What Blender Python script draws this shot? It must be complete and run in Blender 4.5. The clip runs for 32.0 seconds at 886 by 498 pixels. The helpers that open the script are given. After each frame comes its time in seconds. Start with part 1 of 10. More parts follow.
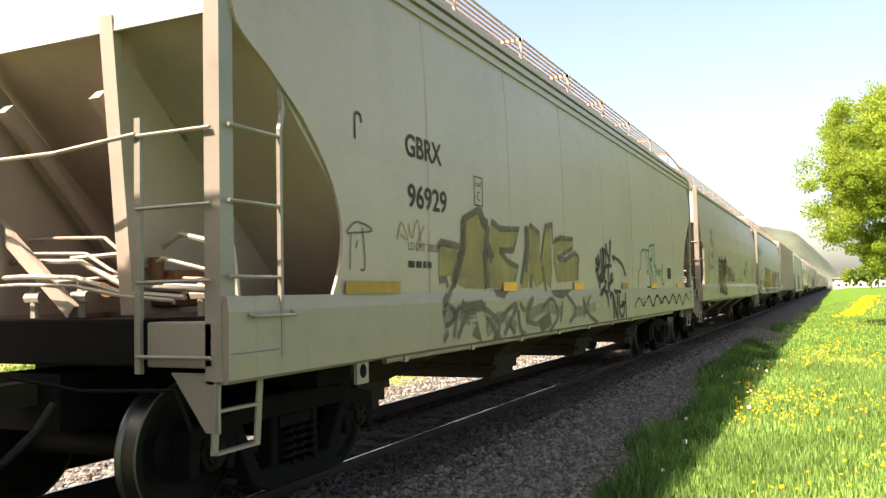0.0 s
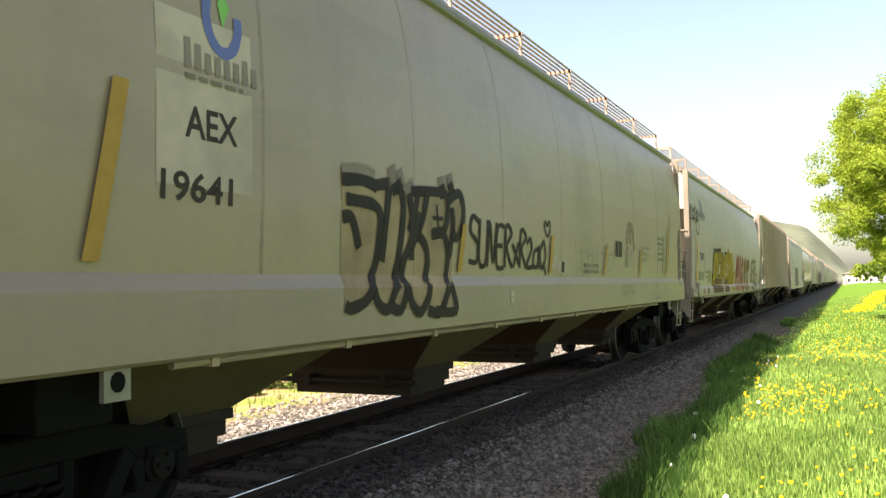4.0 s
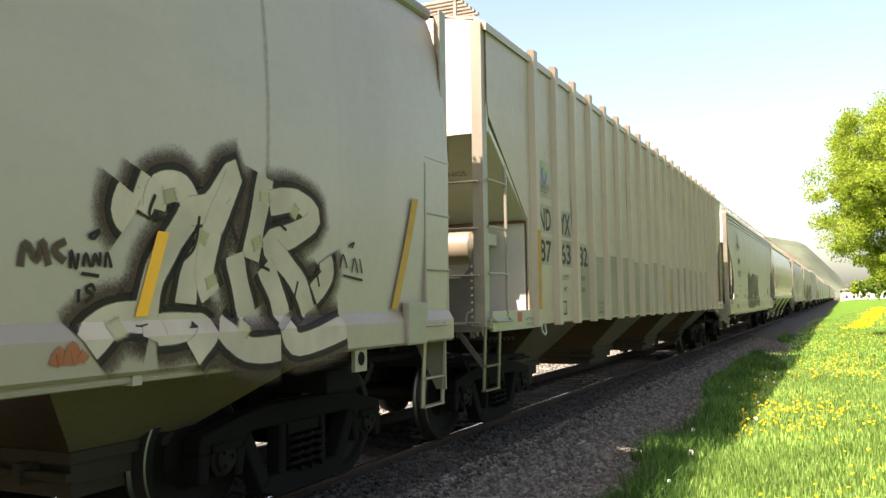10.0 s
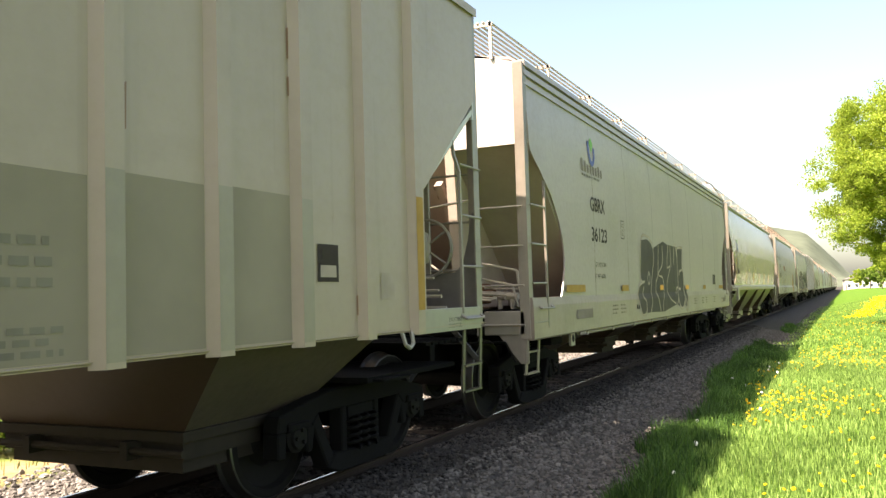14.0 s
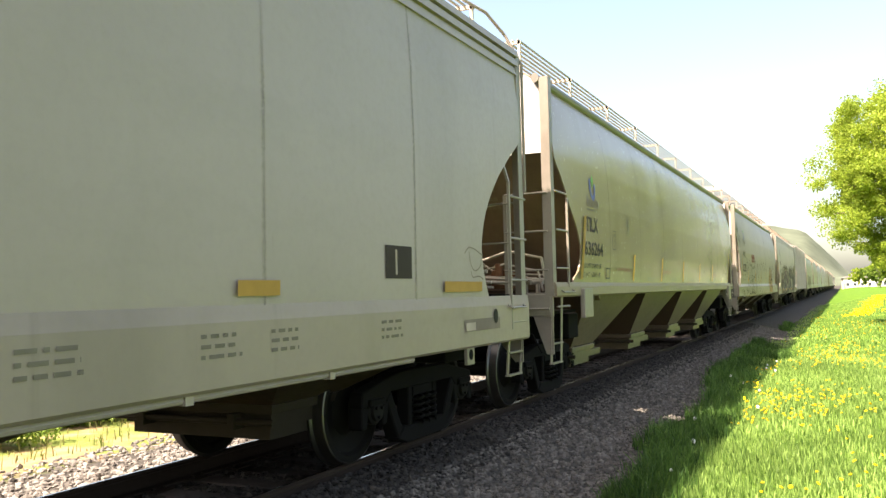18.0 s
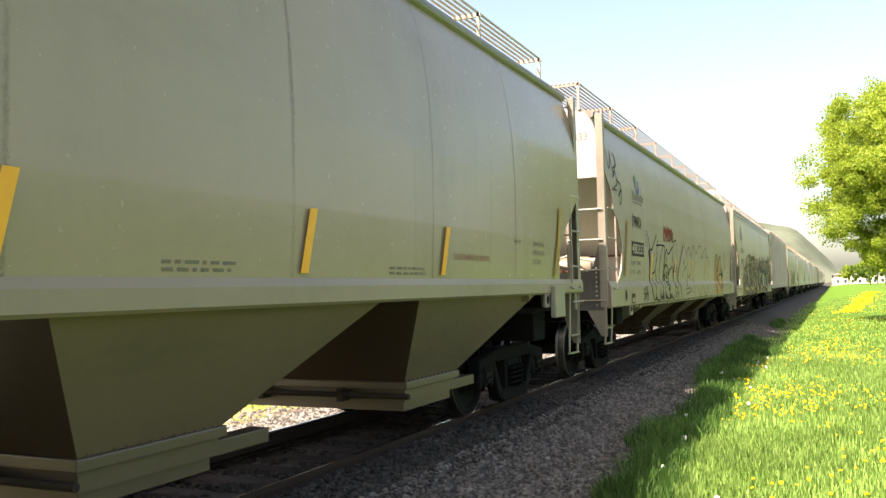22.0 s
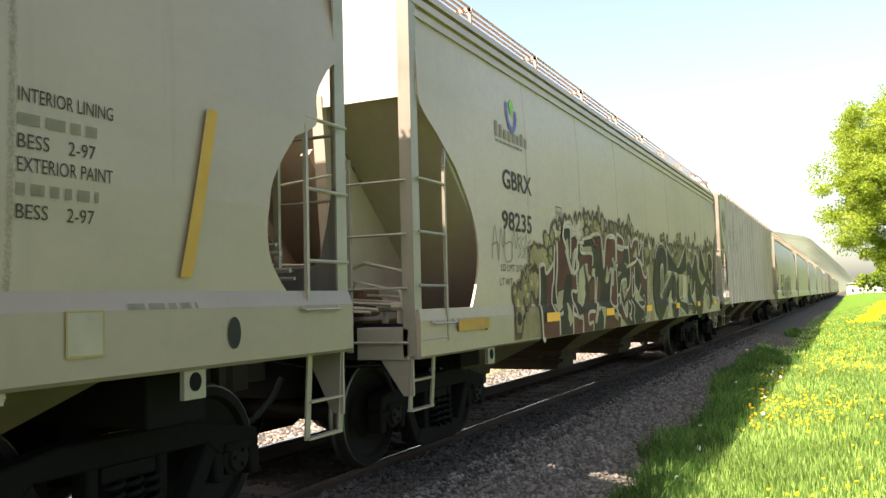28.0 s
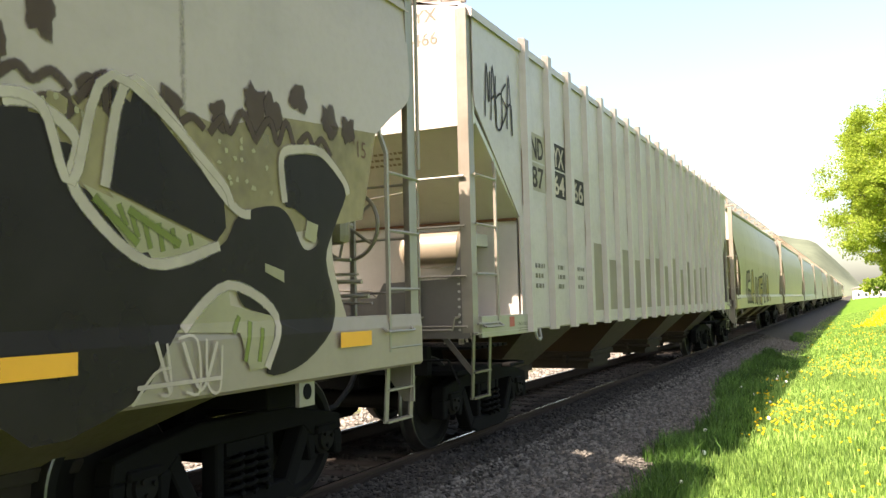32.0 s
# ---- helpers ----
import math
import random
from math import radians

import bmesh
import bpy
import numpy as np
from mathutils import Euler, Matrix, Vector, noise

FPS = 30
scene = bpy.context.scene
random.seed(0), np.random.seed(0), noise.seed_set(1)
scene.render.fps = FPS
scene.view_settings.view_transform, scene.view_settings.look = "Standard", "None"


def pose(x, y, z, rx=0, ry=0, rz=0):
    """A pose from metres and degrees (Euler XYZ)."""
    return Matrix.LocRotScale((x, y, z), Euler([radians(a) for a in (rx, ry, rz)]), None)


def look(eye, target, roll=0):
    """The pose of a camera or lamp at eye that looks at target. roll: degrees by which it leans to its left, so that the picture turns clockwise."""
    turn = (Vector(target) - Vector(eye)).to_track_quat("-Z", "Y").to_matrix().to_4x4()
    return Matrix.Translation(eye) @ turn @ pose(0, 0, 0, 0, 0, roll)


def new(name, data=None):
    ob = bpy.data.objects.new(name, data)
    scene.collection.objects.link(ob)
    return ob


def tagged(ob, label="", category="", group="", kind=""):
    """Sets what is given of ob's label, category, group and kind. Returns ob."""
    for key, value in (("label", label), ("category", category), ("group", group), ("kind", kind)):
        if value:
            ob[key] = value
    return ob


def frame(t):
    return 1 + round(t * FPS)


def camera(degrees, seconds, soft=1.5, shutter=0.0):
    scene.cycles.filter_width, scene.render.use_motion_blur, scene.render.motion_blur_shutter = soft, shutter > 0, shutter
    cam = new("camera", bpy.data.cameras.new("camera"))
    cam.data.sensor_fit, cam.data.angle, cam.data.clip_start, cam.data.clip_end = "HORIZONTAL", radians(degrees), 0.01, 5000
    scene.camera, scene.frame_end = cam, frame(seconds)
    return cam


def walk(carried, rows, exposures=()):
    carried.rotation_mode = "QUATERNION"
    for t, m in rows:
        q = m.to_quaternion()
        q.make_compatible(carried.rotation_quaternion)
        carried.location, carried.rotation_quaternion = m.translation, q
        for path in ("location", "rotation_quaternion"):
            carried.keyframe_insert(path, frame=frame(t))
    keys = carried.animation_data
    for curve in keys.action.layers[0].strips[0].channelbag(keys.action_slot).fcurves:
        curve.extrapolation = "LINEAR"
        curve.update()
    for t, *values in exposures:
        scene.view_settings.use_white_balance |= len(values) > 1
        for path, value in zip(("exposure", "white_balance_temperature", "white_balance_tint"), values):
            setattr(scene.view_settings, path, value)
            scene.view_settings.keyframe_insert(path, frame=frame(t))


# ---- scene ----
cam = camera(55.5, 32.0, soft=1.45)
EYE = (4.665, 0.0, 1.43)
EXPOSURES = [(0.0, 1.76, 7480, 19.5), (12.0, 1.84, 7480, 19.5), (20.0, 1.94, 7480, 19.5), (22.5, 1.86, 7480, 19.5), (27.0, 1.90, 7480, 19.5), (32.0, 2.0, 7480, 19.5)]


def held(yaw, pitch, roll):
    return pose(*EYE, 90 + pitch, roll, yaw)


# camera held by hand beside the track: yaw, pitch, roll
walk(cam, [
    (0.0, held(24.99, 3.01, 1.26)),
    (0.5, held(24.99, 3.03, 1.30)),
    (1.0, held(24.89, 2.75, 1.36)),
    (1.5, held(24.88, 3.03, 1.58)),
    (2.0, held(25.27, 2.61, 1.53)),
    (2.5, held(25.58, 2.90, 1.57)),
    (4.5, held(25.67, 2.55, 0.95)),
    (5.0, held(25.97, 2.63, 1.00)),
    (5.5, held(25.93, 2.63, 1.05)),
    (6.0, held(25.44, 3.09, 1.07)),
    (6.5, held(25.49, 3.23, 1.16)),
    (7.0, held(25.51, 3.40, 1.15)),
    (7.5, held(25.78, 3.65, 0.89)),
    (8.0, held(25.85, 3.55, 0.17)),
    (8.5, held(25.66, 3.68, -0.08)),
    (9.0, held(25.67, 3.50, 0.23)),
    (9.5, held(25.40, 3.62, 0.55)),
    (10.0, held(25.41, 3.59, 0.81)),
    (10.5, held(25.37, 3.31, 1.03)),
    (11.0, held(25.30, 3.40, 0.99)),
    (11.5, held(25.75, 3.54, 1.03)),
    (12.0, held(25.75, 3.87, 1.29)),
    (12.5, held(25.67, 4.02, 1.36)),
    (13.0, held(25.65, 3.80, 1.77)),
    (13.5, held(25.45, 3.55, 1.66)),
    (14.0, held(25.58, 3.24, 1.63)),
    (14.5, held(26.16, 3.13, 1.58)),
    (15.0, held(26.04, 3.31, 1.45)),
    (15.5, held(25.76, 3.43, 1.37)),
    (17.5, held(25.58, 3.15, 1.10)),
    (18.0, held(25.49, 3.01, 1.34)),
    (18.5, held(25.51, 3.10, 1.39)),
    (19.0, held(25.45, 2.92, 1.33)),
    (19.5, held(25.79, 2.70, 1.40)),
    (20.0, held(25.81, 2.73, 1.45)),
    (20.5, held(25.63, 2.60, 1.21)),
    (21.0, held(25.49, 2.73, 1.50)),
    (21.5, held(25.09, 2.65, 1.51)),
    (22.0, held(24.96, 2.80, 1.36)),
    (22.5, held(25.18, 2.83, 1.44)),
    (23.0, held(25.72, 2.74, 1.75)),
    (23.5, held(25.43, 2.87, 1.83)),
    (24.0, held(25.13, 2.90, 1.63)),
    (24.5, held(25.40, 2.84, 1.36)),
    (25.0, held(25.54, 2.97, 1.09)),
    (25.5, held(25.89, 2.99, 1.03)),
    (27.5, held(25.88, 3.08, 1.20)),
    (28.0, held(25.78, 3.47, 1.43)),
    (28.5, held(25.82, 3.35, 1.60)),
    (29.0, held(25.87, 3.42, 1.50)),
    (29.5, held(26.02, 3.22, 1.05)),
    (30.0, held(25.94, 3.20, 1.06)),
    (30.5, held(25.63, 3.41, 1.36)),
    (31.0, held(25.46, 3.53, 1.45)),
    (31.5, held(25.86, 3.49, 1.45)),
    (32.0, held(26.08, 3.74, 1.36)),
], exposures=EXPOSURES)


# metres the train has rolled towards the camera
ROLLED = [
    (0.0, 0.00),
    (0.5, 2.59),
    (1.0, 5.19),
    (1.5, 7.79),
    (2.0, 10.35),
    (2.5, 12.93),
    (4.5, 23.23),
    (5.0, 25.80),
    (5.5, 28.42),
    (6.0, 31.04),
    (6.5, 33.63),
    (7.0, 36.11),
    (7.5, 38.45),
    (8.0, 40.74),
    (8.5, 42.98),
    (9.0, 45.24),
    (9.5, 47.50),
    (10.0, 49.83),
    (10.5, 52.21),
    (11.0, 54.50),
    (11.5, 56.71),
    (12.0, 58.88),
    (12.5, 61.05),
    (13.0, 63.23),
    (13.5, 65.39),
    (14.0, 67.56),
    (14.5, 69.70),
    (15.0, 71.84),
    (15.5, 73.97),
    (17.5, 82.36),
    (18.0, 84.43),
    (18.5, 86.47),
    (19.0, 88.48),
    (19.5, 90.42),
    (20.0, 92.42),
    (20.5, 94.45),
    (21.0, 96.41),
    (21.5, 98.35),
    (22.0, 100.31),
    (22.5, 102.30),
    (23.0, 104.30),
    (23.5, 106.27),
    (24.0, 108.42),
    (24.5, 110.47),
    (25.0, 112.53),
    (25.5, 114.59),
    (27.5, 122.83),
    (28.0, 124.89),
    (28.5, 126.96),
    (29.0, 129.05),
    (29.5, 131.10),
    (30.0, 133.19),
    (30.5, 135.32),
    (31.0, 137.48),
    (31.5, 139.64),
    (32.0, 141.80),
]


# ---- world, sun ----
SUN_WAY = Vector((0.41, 0.70, -1.0)).normalized()
world = bpy.data.worlds.new("sky")
scene.world = world
world.use_nodes = True
wn = world.node_tree
sky = wn.nodes.new("ShaderNodeTexSky")
sky.sky_type = "NISHITA"
sky.sun_disc = False
sky.sun_elevation = math.asin(-SUN_WAY.z)
sky.sun_rotation = math.atan2(-SUN_WAY.x, -SUN_WAY.y)
sky.air_density, sky.dust_density, sky.ozone_density = 0.95, 3.0, 0.25
haze = wn.nodes.new("ShaderNodeMix")
haze.data_type, haze.blend_type = "RGBA", "MULTIPLY"
haze.inputs[0].default_value, haze.inputs[7].default_value = 1.0, (0.945, 1.0, 0.96, 1.0)
wn.links.new(sky.outputs[0], haze.inputs[6])
wn.links.new(haze.outputs[2], wn.nodes["Background"].inputs[0])
wn.nodes["Background"].inputs[1].default_value = 0.116
sun_data = bpy.data.lights.new("sun", "SUN")
sun_data.energy, sun_data.angle, sun_data.color = 5.0, radians(0.53), (1.0, 0.95, 0.86)
sun = new("sun", sun_data)
sun.matrix_world = look((0, 0, 60), Vector((0, 0, 60)) + SUN_WAY)


# ---- materials ----
def principled(name):
    m = bpy.data.materials.new(name)
    m.use_nodes = True
    nt = m.node_tree
    return m, nt, nt.nodes["Principled BSDF"]


def noise_node(nt, coord, scale, detail=4.0, rough=0.55, stretch=(1, 1, 1)):
    mp = nt.nodes.new("ShaderNodeMapping")
    mp.inputs["Scale"].default_value = stretch
    nt.links.new(coord, mp.inputs[0])
    n = nt.nodes.new("ShaderNodeTexNoise")
    n.inputs["Scale"].default_value = scale
    n.inputs["Detail"].default_value = detail
    n.inputs["Roughness"].default_value = rough
    nt.links.new(mp.outputs[0], n.inputs["Vector"])
    return n.outputs["Fac"]


def ramp(nt, fac, stops):
    r = nt.nodes.new("ShaderNodeValToRGB")
    e = r.color_ramp.elements
    while len(e) < len(stops):
        e.new(0.5)
    for el, (p, c) in zip(e, stops):
        el.position = p
        el.color = (c, c, c, 1) if isinstance(c, (int, float)) else (*c, 1)
    nt.links.new(fac, r.inputs[0])
    return r.outputs[0]


def mix(nt, fac, a, b, blend="MIX"):
    n = nt.nodes.new("ShaderNodeMix")
    n.data_type, n.blend_type = "RGBA", blend
    for sock, v in ((n.inputs[0], fac), (n.inputs[6], a), (n.inputs[7], b)):
        if isinstance(v, (int, float)):
            sock.default_value = v
        elif isinstance(v, tuple):
            sock.default_value = (*v, 1)
        else:
            nt.links.new(v, sock)
    return n.outputs[2]


def bump(nt, bs, height, strength=0.3, dist=0.01):
    b = nt.nodes.new("ShaderNodeBump")
    b.inputs["Strength"].default_value = strength
    b.inputs["Distance"].default_value = dist
    nt.links.new(height, b.inputs["Height"])
    nt.links.new(b.outputs[0], bs.inputs["Normal"])


def obj_coord(nt):
    return nt.nodes.new("ShaderNodeTexCoord").outputs["Object"]


def paint(name, base, rough=0.36, dirt=(0.12, 0.10, 0.07), rust=(0.15, 0.06, 0.022), dirt_amt=0.5, rust_amt=0.25, warm=True, wave=0.5):
    """Weathered car paint: soot runs, smears, dull blotches, specks of rust; each sheet a little apart."""
    m, nt, bs = principled(name)
    if warm:
        base = (base[0] * 0.97, base[1] * 0.785, base[2] * 0.715)
    shift = nt.nodes.new("ShaderNodeVectorMath")
    shift.operation = "MULTIPLY_ADD"
    shift.inputs[1].default_value = (0.0, 23.0, 9.0)
    nt.links.new(nt.nodes.new("ShaderNodeObjectInfo").outputs["Random"], shift.inputs[0])
    nt.links.new(obj_coord(nt), shift.inputs[2])
    co = shift.outputs[0]
    streak = noise_node(nt, co, 1.0, 5, 0.6, (2.0, 0.9, 0.16))
    runs = noise_node(nt, co, 1.0, 3, 0.55, (2.0, 6.0, 0.2))
    blotch = noise_node(nt, co, 0.55, 5, 0.65)
    smear = noise_node(nt, co, 1.0, 5, 0.65, (1.0, 0.45, 1.4))
    fine = noise_node(nt, co, 15, 5, 0.7)
    rust_n = noise_node(nt, co, 1.0, 9, 0.74, (3, 8, 1.3))
    c = mix(nt, ramp(nt, blotch, [(0.34, 0.0), (0.74, 0.34)]), base, tuple(v * 0.74 for v in base))
    c = mix(nt, ramp(nt, smear, [(0.50, 0.0), (0.78, dirt_amt * 0.55)]), c, dirt)
    c = mix(nt, ramp(nt, streak, [(0.52, 0.0), (0.84, dirt_amt * 0.7)]), c, dirt)
    c = mix(nt, ramp(nt, runs, [(0.66, 0.0), (0.82, dirt_amt * 0.5)]), c, tuple(v * 0.7 for v in dirt))
    c = mix(nt, ramp(nt, fine, [(0.45, 0.0), (0.85, 0.10)]), c, dirt)
    c = mix(nt, ramp(nt, rust_n, [(0.66, 0.0), (0.76, rust_amt)]), c, rust)
    nt.links.new(c, bs.inputs["Base Color"])
    nt.links.new(ramp(nt, fine, [(0.2, rough - 0.05), (0.9, rough + 0.14)]), bs.inputs["Roughness"])
    bs.inputs["Specular IOR Level"].default_value = 0.5
    bump(nt, bs, noise_node(nt, co, 0.5, 1.0, 0.4), wave, 0.05)
    return m


def plain(name, base, rough=0.6, metal=0.0, var=0.25, scale=8.0, bmp=0.2):
    m, nt, bs = principled(name)
    co = obj_coord(nt)
    a, b = noise_node(nt, co, scale, 5, 0.6), noise_node(nt, co, scale * 0.13, 3, 0.5)
    c = mix(nt, ramp(nt, a, [(0.25, 0.0), (0.8, var)]), base, tuple(v * 0.45 for v in base))
    c = mix(nt, ramp(nt, b, [(0.3, 0.0), (0.8, var)]), c, tuple(min(1, v * 1.35) for v in base))
    nt.links.new(c, bs.inputs["Base Color"])
    bs.inputs["Roughness"].default_value = rough
    bs.inputs["Metallic"].default_value = metal
    if rough > 0.5:
        bs.inputs["Specular IOR Level"].default_value = 0.12
    if bmp:
        bump(nt, bs, a, bmp, 0.01)
    return m


def spray(name, base, rough=0.55, var=0.3, scale=6.0, thin=0.12):
    """Sprayed or stencilled paint: solid where "cover" is 1, speckled and soft towards 0, worn thin in places."""
    m, nt, bs = principled(name)
    base = (base[0], base[1] * 0.90, base[2] * 0.86)
    co = obj_coord(nt)
    a, b, grit = noise_node(nt, co, scale, 5, 0.6), noise_node(nt, co, scale * 0.2, 4, 0.6), noise_node(nt, co, 70, 3, 0.7)
    c = mix(nt, ramp(nt, a, [(0.25, 0.0), (0.8, var)]), base, tuple(v * 0.5 for v in base))
    c = mix(nt, ramp(nt, b, [(0.3, 0.0), (0.8, var)]), c, tuple(min(1, v * 1.4 + 0.01) for v in base))
    nt.links.new(c, bs.inputs["Base Color"])
    bs.inputs["Roughness"].default_value = rough
    bs.inputs["Specular IOR Level"].default_value = 0.12
    at = nt.nodes.new("ShaderNodeAttribute")
    at.attribute_name = "cover"
    speck = nt.nodes.new("ShaderNodeMath")
    speck.operation = "MULTIPLY_ADD"
    nt.links.new(grit, speck.inputs[0])
    speck.inputs[1].default_value = 0.7
    nt.links.new(at.outputs["Fac"], speck.inputs[2])
    cover = ramp(nt, speck.outputs[0], [(0.38, 0.0), (0.95, 1.0)])
    wear = ramp(nt, b, [(0.30, 1.0 - 3 * thin), (0.62, 1.0)])
    mul = nt.nodes.new("ShaderNodeMath")
    mul.operation = "MULTIPLY"
    nt.links.new(cover, mul.inputs[0])
    nt.links.new(wear, mul.inputs[1])
    nt.links.new(mul.outputs[0], bs.inputs["Alpha"])
    return m


def random_mat(name, dark, light, rough=0.9, island=True, scale=6.0):
    """Colour that varies from piece to piece."""
    m, nt, bs = principled(name)
    if island:
        fac = nt.nodes.new("ShaderNodeNewGeometry").outputs["Random Per Island"]
    else:
        fac = nt.nodes.new("ShaderNodeObjectInfo").outputs["Random"]
    n = noise_node(nt, obj_coord(nt), scale, 3)
    c = mix(nt, fac, dark, light)
    c = mix(nt, ramp(nt, n, [(0.3, 0.0), (0.75, 0.4)]), c, tuple(v * 0.5 for v in dark))
    nt.links.new(c, bs.inputs["Base Color"])
    bs.inputs["Roughness"].default_value = rough
    bs.inputs["Specular IOR Level"].default_value = 0.08
    return m


def leaf_mat(name, dark, light, trans=0.35, rough=0.5):
    m, nt, bs = principled(name)
    fac = nt.nodes.new("ShaderNodeNewGeometry").outputs["Random Per Island"]
    big = noise_node(nt, obj_coord(nt), 0.45, 3)
    c = mix(nt, fac, dark, light)
    c = mix(nt, ramp(nt, big, [(0.35, 0.0), (0.7, 0.6)]), c, tuple(v * 0.7 for v in dark))
    nt.links.new(c, bs.inputs["Base Color"])
    bs.inputs["Roughness"].default_value = rough
    bs.inputs["Specular IOR Level"].default_value = 0.2
    tr = nt.nodes.new("ShaderNodeBsdfTranslucent")
    nt.links.new(c, tr.inputs[0])
    mx = nt.nodes.new("ShaderNodeMixShader")
    mx.inputs[0].default_value = trans
    nt.links.new(bs.outputs[0], mx.inputs[1])
    nt.links.new(tr.outputs[0], mx.inputs[2])
    nt.links.new(mx.outputs[0], nt.nodes["Material Output"].inputs[0])
    return m


M = {}
M["grey"] = paint("grey_car_paint", (0.305, 0.285, 0.255), dirt_amt=0.5)
M["white"] = paint("white_car_paint", (0.365, 0.362, 0.355), dirt_amt=0.32, rust_amt=0.2)
M["tan"] = paint("tan_car_paint", (0.31, 0.28, 0.205), dirt=(0.12, 0.085, 0.05), dirt_amt=0.75, rust_amt=0.45)
M["cream"] = paint("cream_car_paint", (0.40, 0.372, 0.325), dirt_amt=0.42)
M["olive"] = paint("olive_car_paint", (0.31, 0.29, 0.225), 0.20, dirt=(0.13, 0.105, 0.05), dirt_amt=0.5, wave=0.7)
M["ribgrey"] = paint("ribbed_car_paint", (0.36, 0.335, 0.285), dirt=(0.14, 0.10, 0.06), dirt_amt=0.45, rust_amt=0.7)
M["palerib"] = paint("pale_ribbed_car_paint", (0.44, 0.45, 0.465), dirt=(0.12, 0.09, 0.06), dirt_amt=0.6, rust_amt=0.6)
M["rustslope"] = paint("rusty_slope_sheet", (0.20, 0.135, 0.09), dirt=(0.06, 0.035, 0.02), dirt_amt=0.9, rust_amt=0.8, warm=False)
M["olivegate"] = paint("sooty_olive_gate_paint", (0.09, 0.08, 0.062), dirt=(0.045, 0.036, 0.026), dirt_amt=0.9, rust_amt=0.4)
M["ribbay"] = paint("blackish_hopper_side", (0.105, 0.097, 0.08), dirt=(0.035, 0.03, 0.022), dirt_amt=0.9, rust_amt=0.3)
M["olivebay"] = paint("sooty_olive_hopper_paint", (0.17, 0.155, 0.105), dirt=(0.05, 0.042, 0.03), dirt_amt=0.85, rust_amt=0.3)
for key, base in (("grey", (0.25, 0.235, 0.205)), ("white", (0.31, 0.295, 0.27)), ("tan", (0.26, 0.235, 0.185)), ("cream", (0.30, 0.28, 0.245)), ("olive", (0.26, 0.245, 0.185))):
    M[key + "_sill"] = paint(key + "_sill_paint", base, dirt=(0.10, 0.08, 0.055), dirt_amt=0.6, rust_amt=0.4)
M["green"] = paint("green_car_paint", (0.30, 0.33, 0.20), dirt_amt=0.5)
M["teal"] = paint("teal_car_paint", (0.30, 0.35, 0.35))
M["blue_grey"] = paint("pale_grey_car_paint", (0.40, 0.42, 0.42))
M["eave"] = paint("grimy_eave_paint", (0.17, 0.155, 0.13), dirt_amt=0.8, rust_amt=0.5, warm=False)
M["stepsteel"] = paint("sooty_step_steel", (0.085, 0.075, 0.062), dirt=(0.04, 0.03, 0.02), dirt_amt=0.8, rust_amt=0.7, warm=False)
M["ribsill"] = paint("end_sill_paint", (0.30, 0.275, 0.22), dirt=(0.06, 0.045, 0.03), dirt_amt=0.6, rust_amt=0.5, warm=False)
M["decalred"] = plain("faded_red_decal", (0.42, 0.11, 0.09), 0.6, 0, 0.4)
M["post"] = paint("post_paint", (0.25, 0.215, 0.175), dirt=(0.06, 0.045, 0.03), dirt_amt=0.8, rust_amt=0.7, warm=False)
M["slope"] = paint("slope_sheet_paint", (0.40, 0.325, 0.27), dirt=(0.15, 0.105, 0.075), dirt_amt=0.5, rust_amt=0.5, warm=False)
# soot smudges over a base darkened for the shade between two cars
M["plate"] = paint("shaded_end_plate_paint", (0.15, 0.133, 0.118), dirt=(0.02, 0.017, 0.014), dirt_amt=1.1, rust_amt=0.3, warm=False)
M["tank"] = paint("tan_tank_paint", (0.26, 0.21, 0.155), dirt_amt=0.9, rust_amt=0.5, warm=False)
M["endwhite"] = paint("end_sheet_paint", (0.50, 0.465, 0.425), dirt=(0.22, 0.17, 0.12), dirt_amt=0.35, rust_amt=0.3, warm=False)
# rusty brown for the bays' end faces, darkened for the shade under the car
M["hopper"] = paint("shaded_rusty_hopper_end", (0.062, 0.048, 0.034), dirt=(0.045, 0.03, 0.018), dirt_amt=0.85, rust_amt=0.7)
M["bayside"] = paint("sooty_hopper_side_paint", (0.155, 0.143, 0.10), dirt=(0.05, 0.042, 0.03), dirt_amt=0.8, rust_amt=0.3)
M["rusty"] = plain("rusty_steel", (0.16, 0.075, 0.04), 0.85, 0.0, 0.6)
# sooty steel taken below its real tone: the underside's shade is in these colours
M["under"] = plain("shaded_sooty_steel", (0.006, 0.0055, 0.005), 0.9, 0.0, 0.6)
M["truck"] = plain("shaded_truck_casting", (0.0065, 0.006, 0.0055), 0.9, 0.0, 0.7)
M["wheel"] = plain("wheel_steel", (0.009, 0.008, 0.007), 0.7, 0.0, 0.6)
M["tread"] = plain("polished_tread", (0.14, 0.135, 0.13), 0.42, 1.0, 0.2, 20, 0.05)
M["hose"] = plain("black_rubber", (0.02, 0.02, 0.02), 0.6, 0, 0.2)
M["pipe"] = plain("pipe_steel", (0.40, 0.35, 0.28), 0.6, 0, 0.4)
M["walkway"] = plain("rusted_running_board", (0.40, 0.30, 0.24), 0.8, 0, 0.6)
M["orange"] = plain("orange_reflector", (0.85, 0.36, 0.02), 0.45, 0, 0.15)
M["amber"] = plain("faded_amber_stripe", (0.41, 0.23, 0.06), 0.6, 0, 0.55)
M["black"] = spray("black_stencil_paint", (0.04, 0.031, 0.028), 0.55, 0.3, 6.0, 0.06)
M["faint"] = spray("worn_stencil_paint", (0.18, 0.17, 0.14), 0.55, 0.3, 6.0, 0.2)
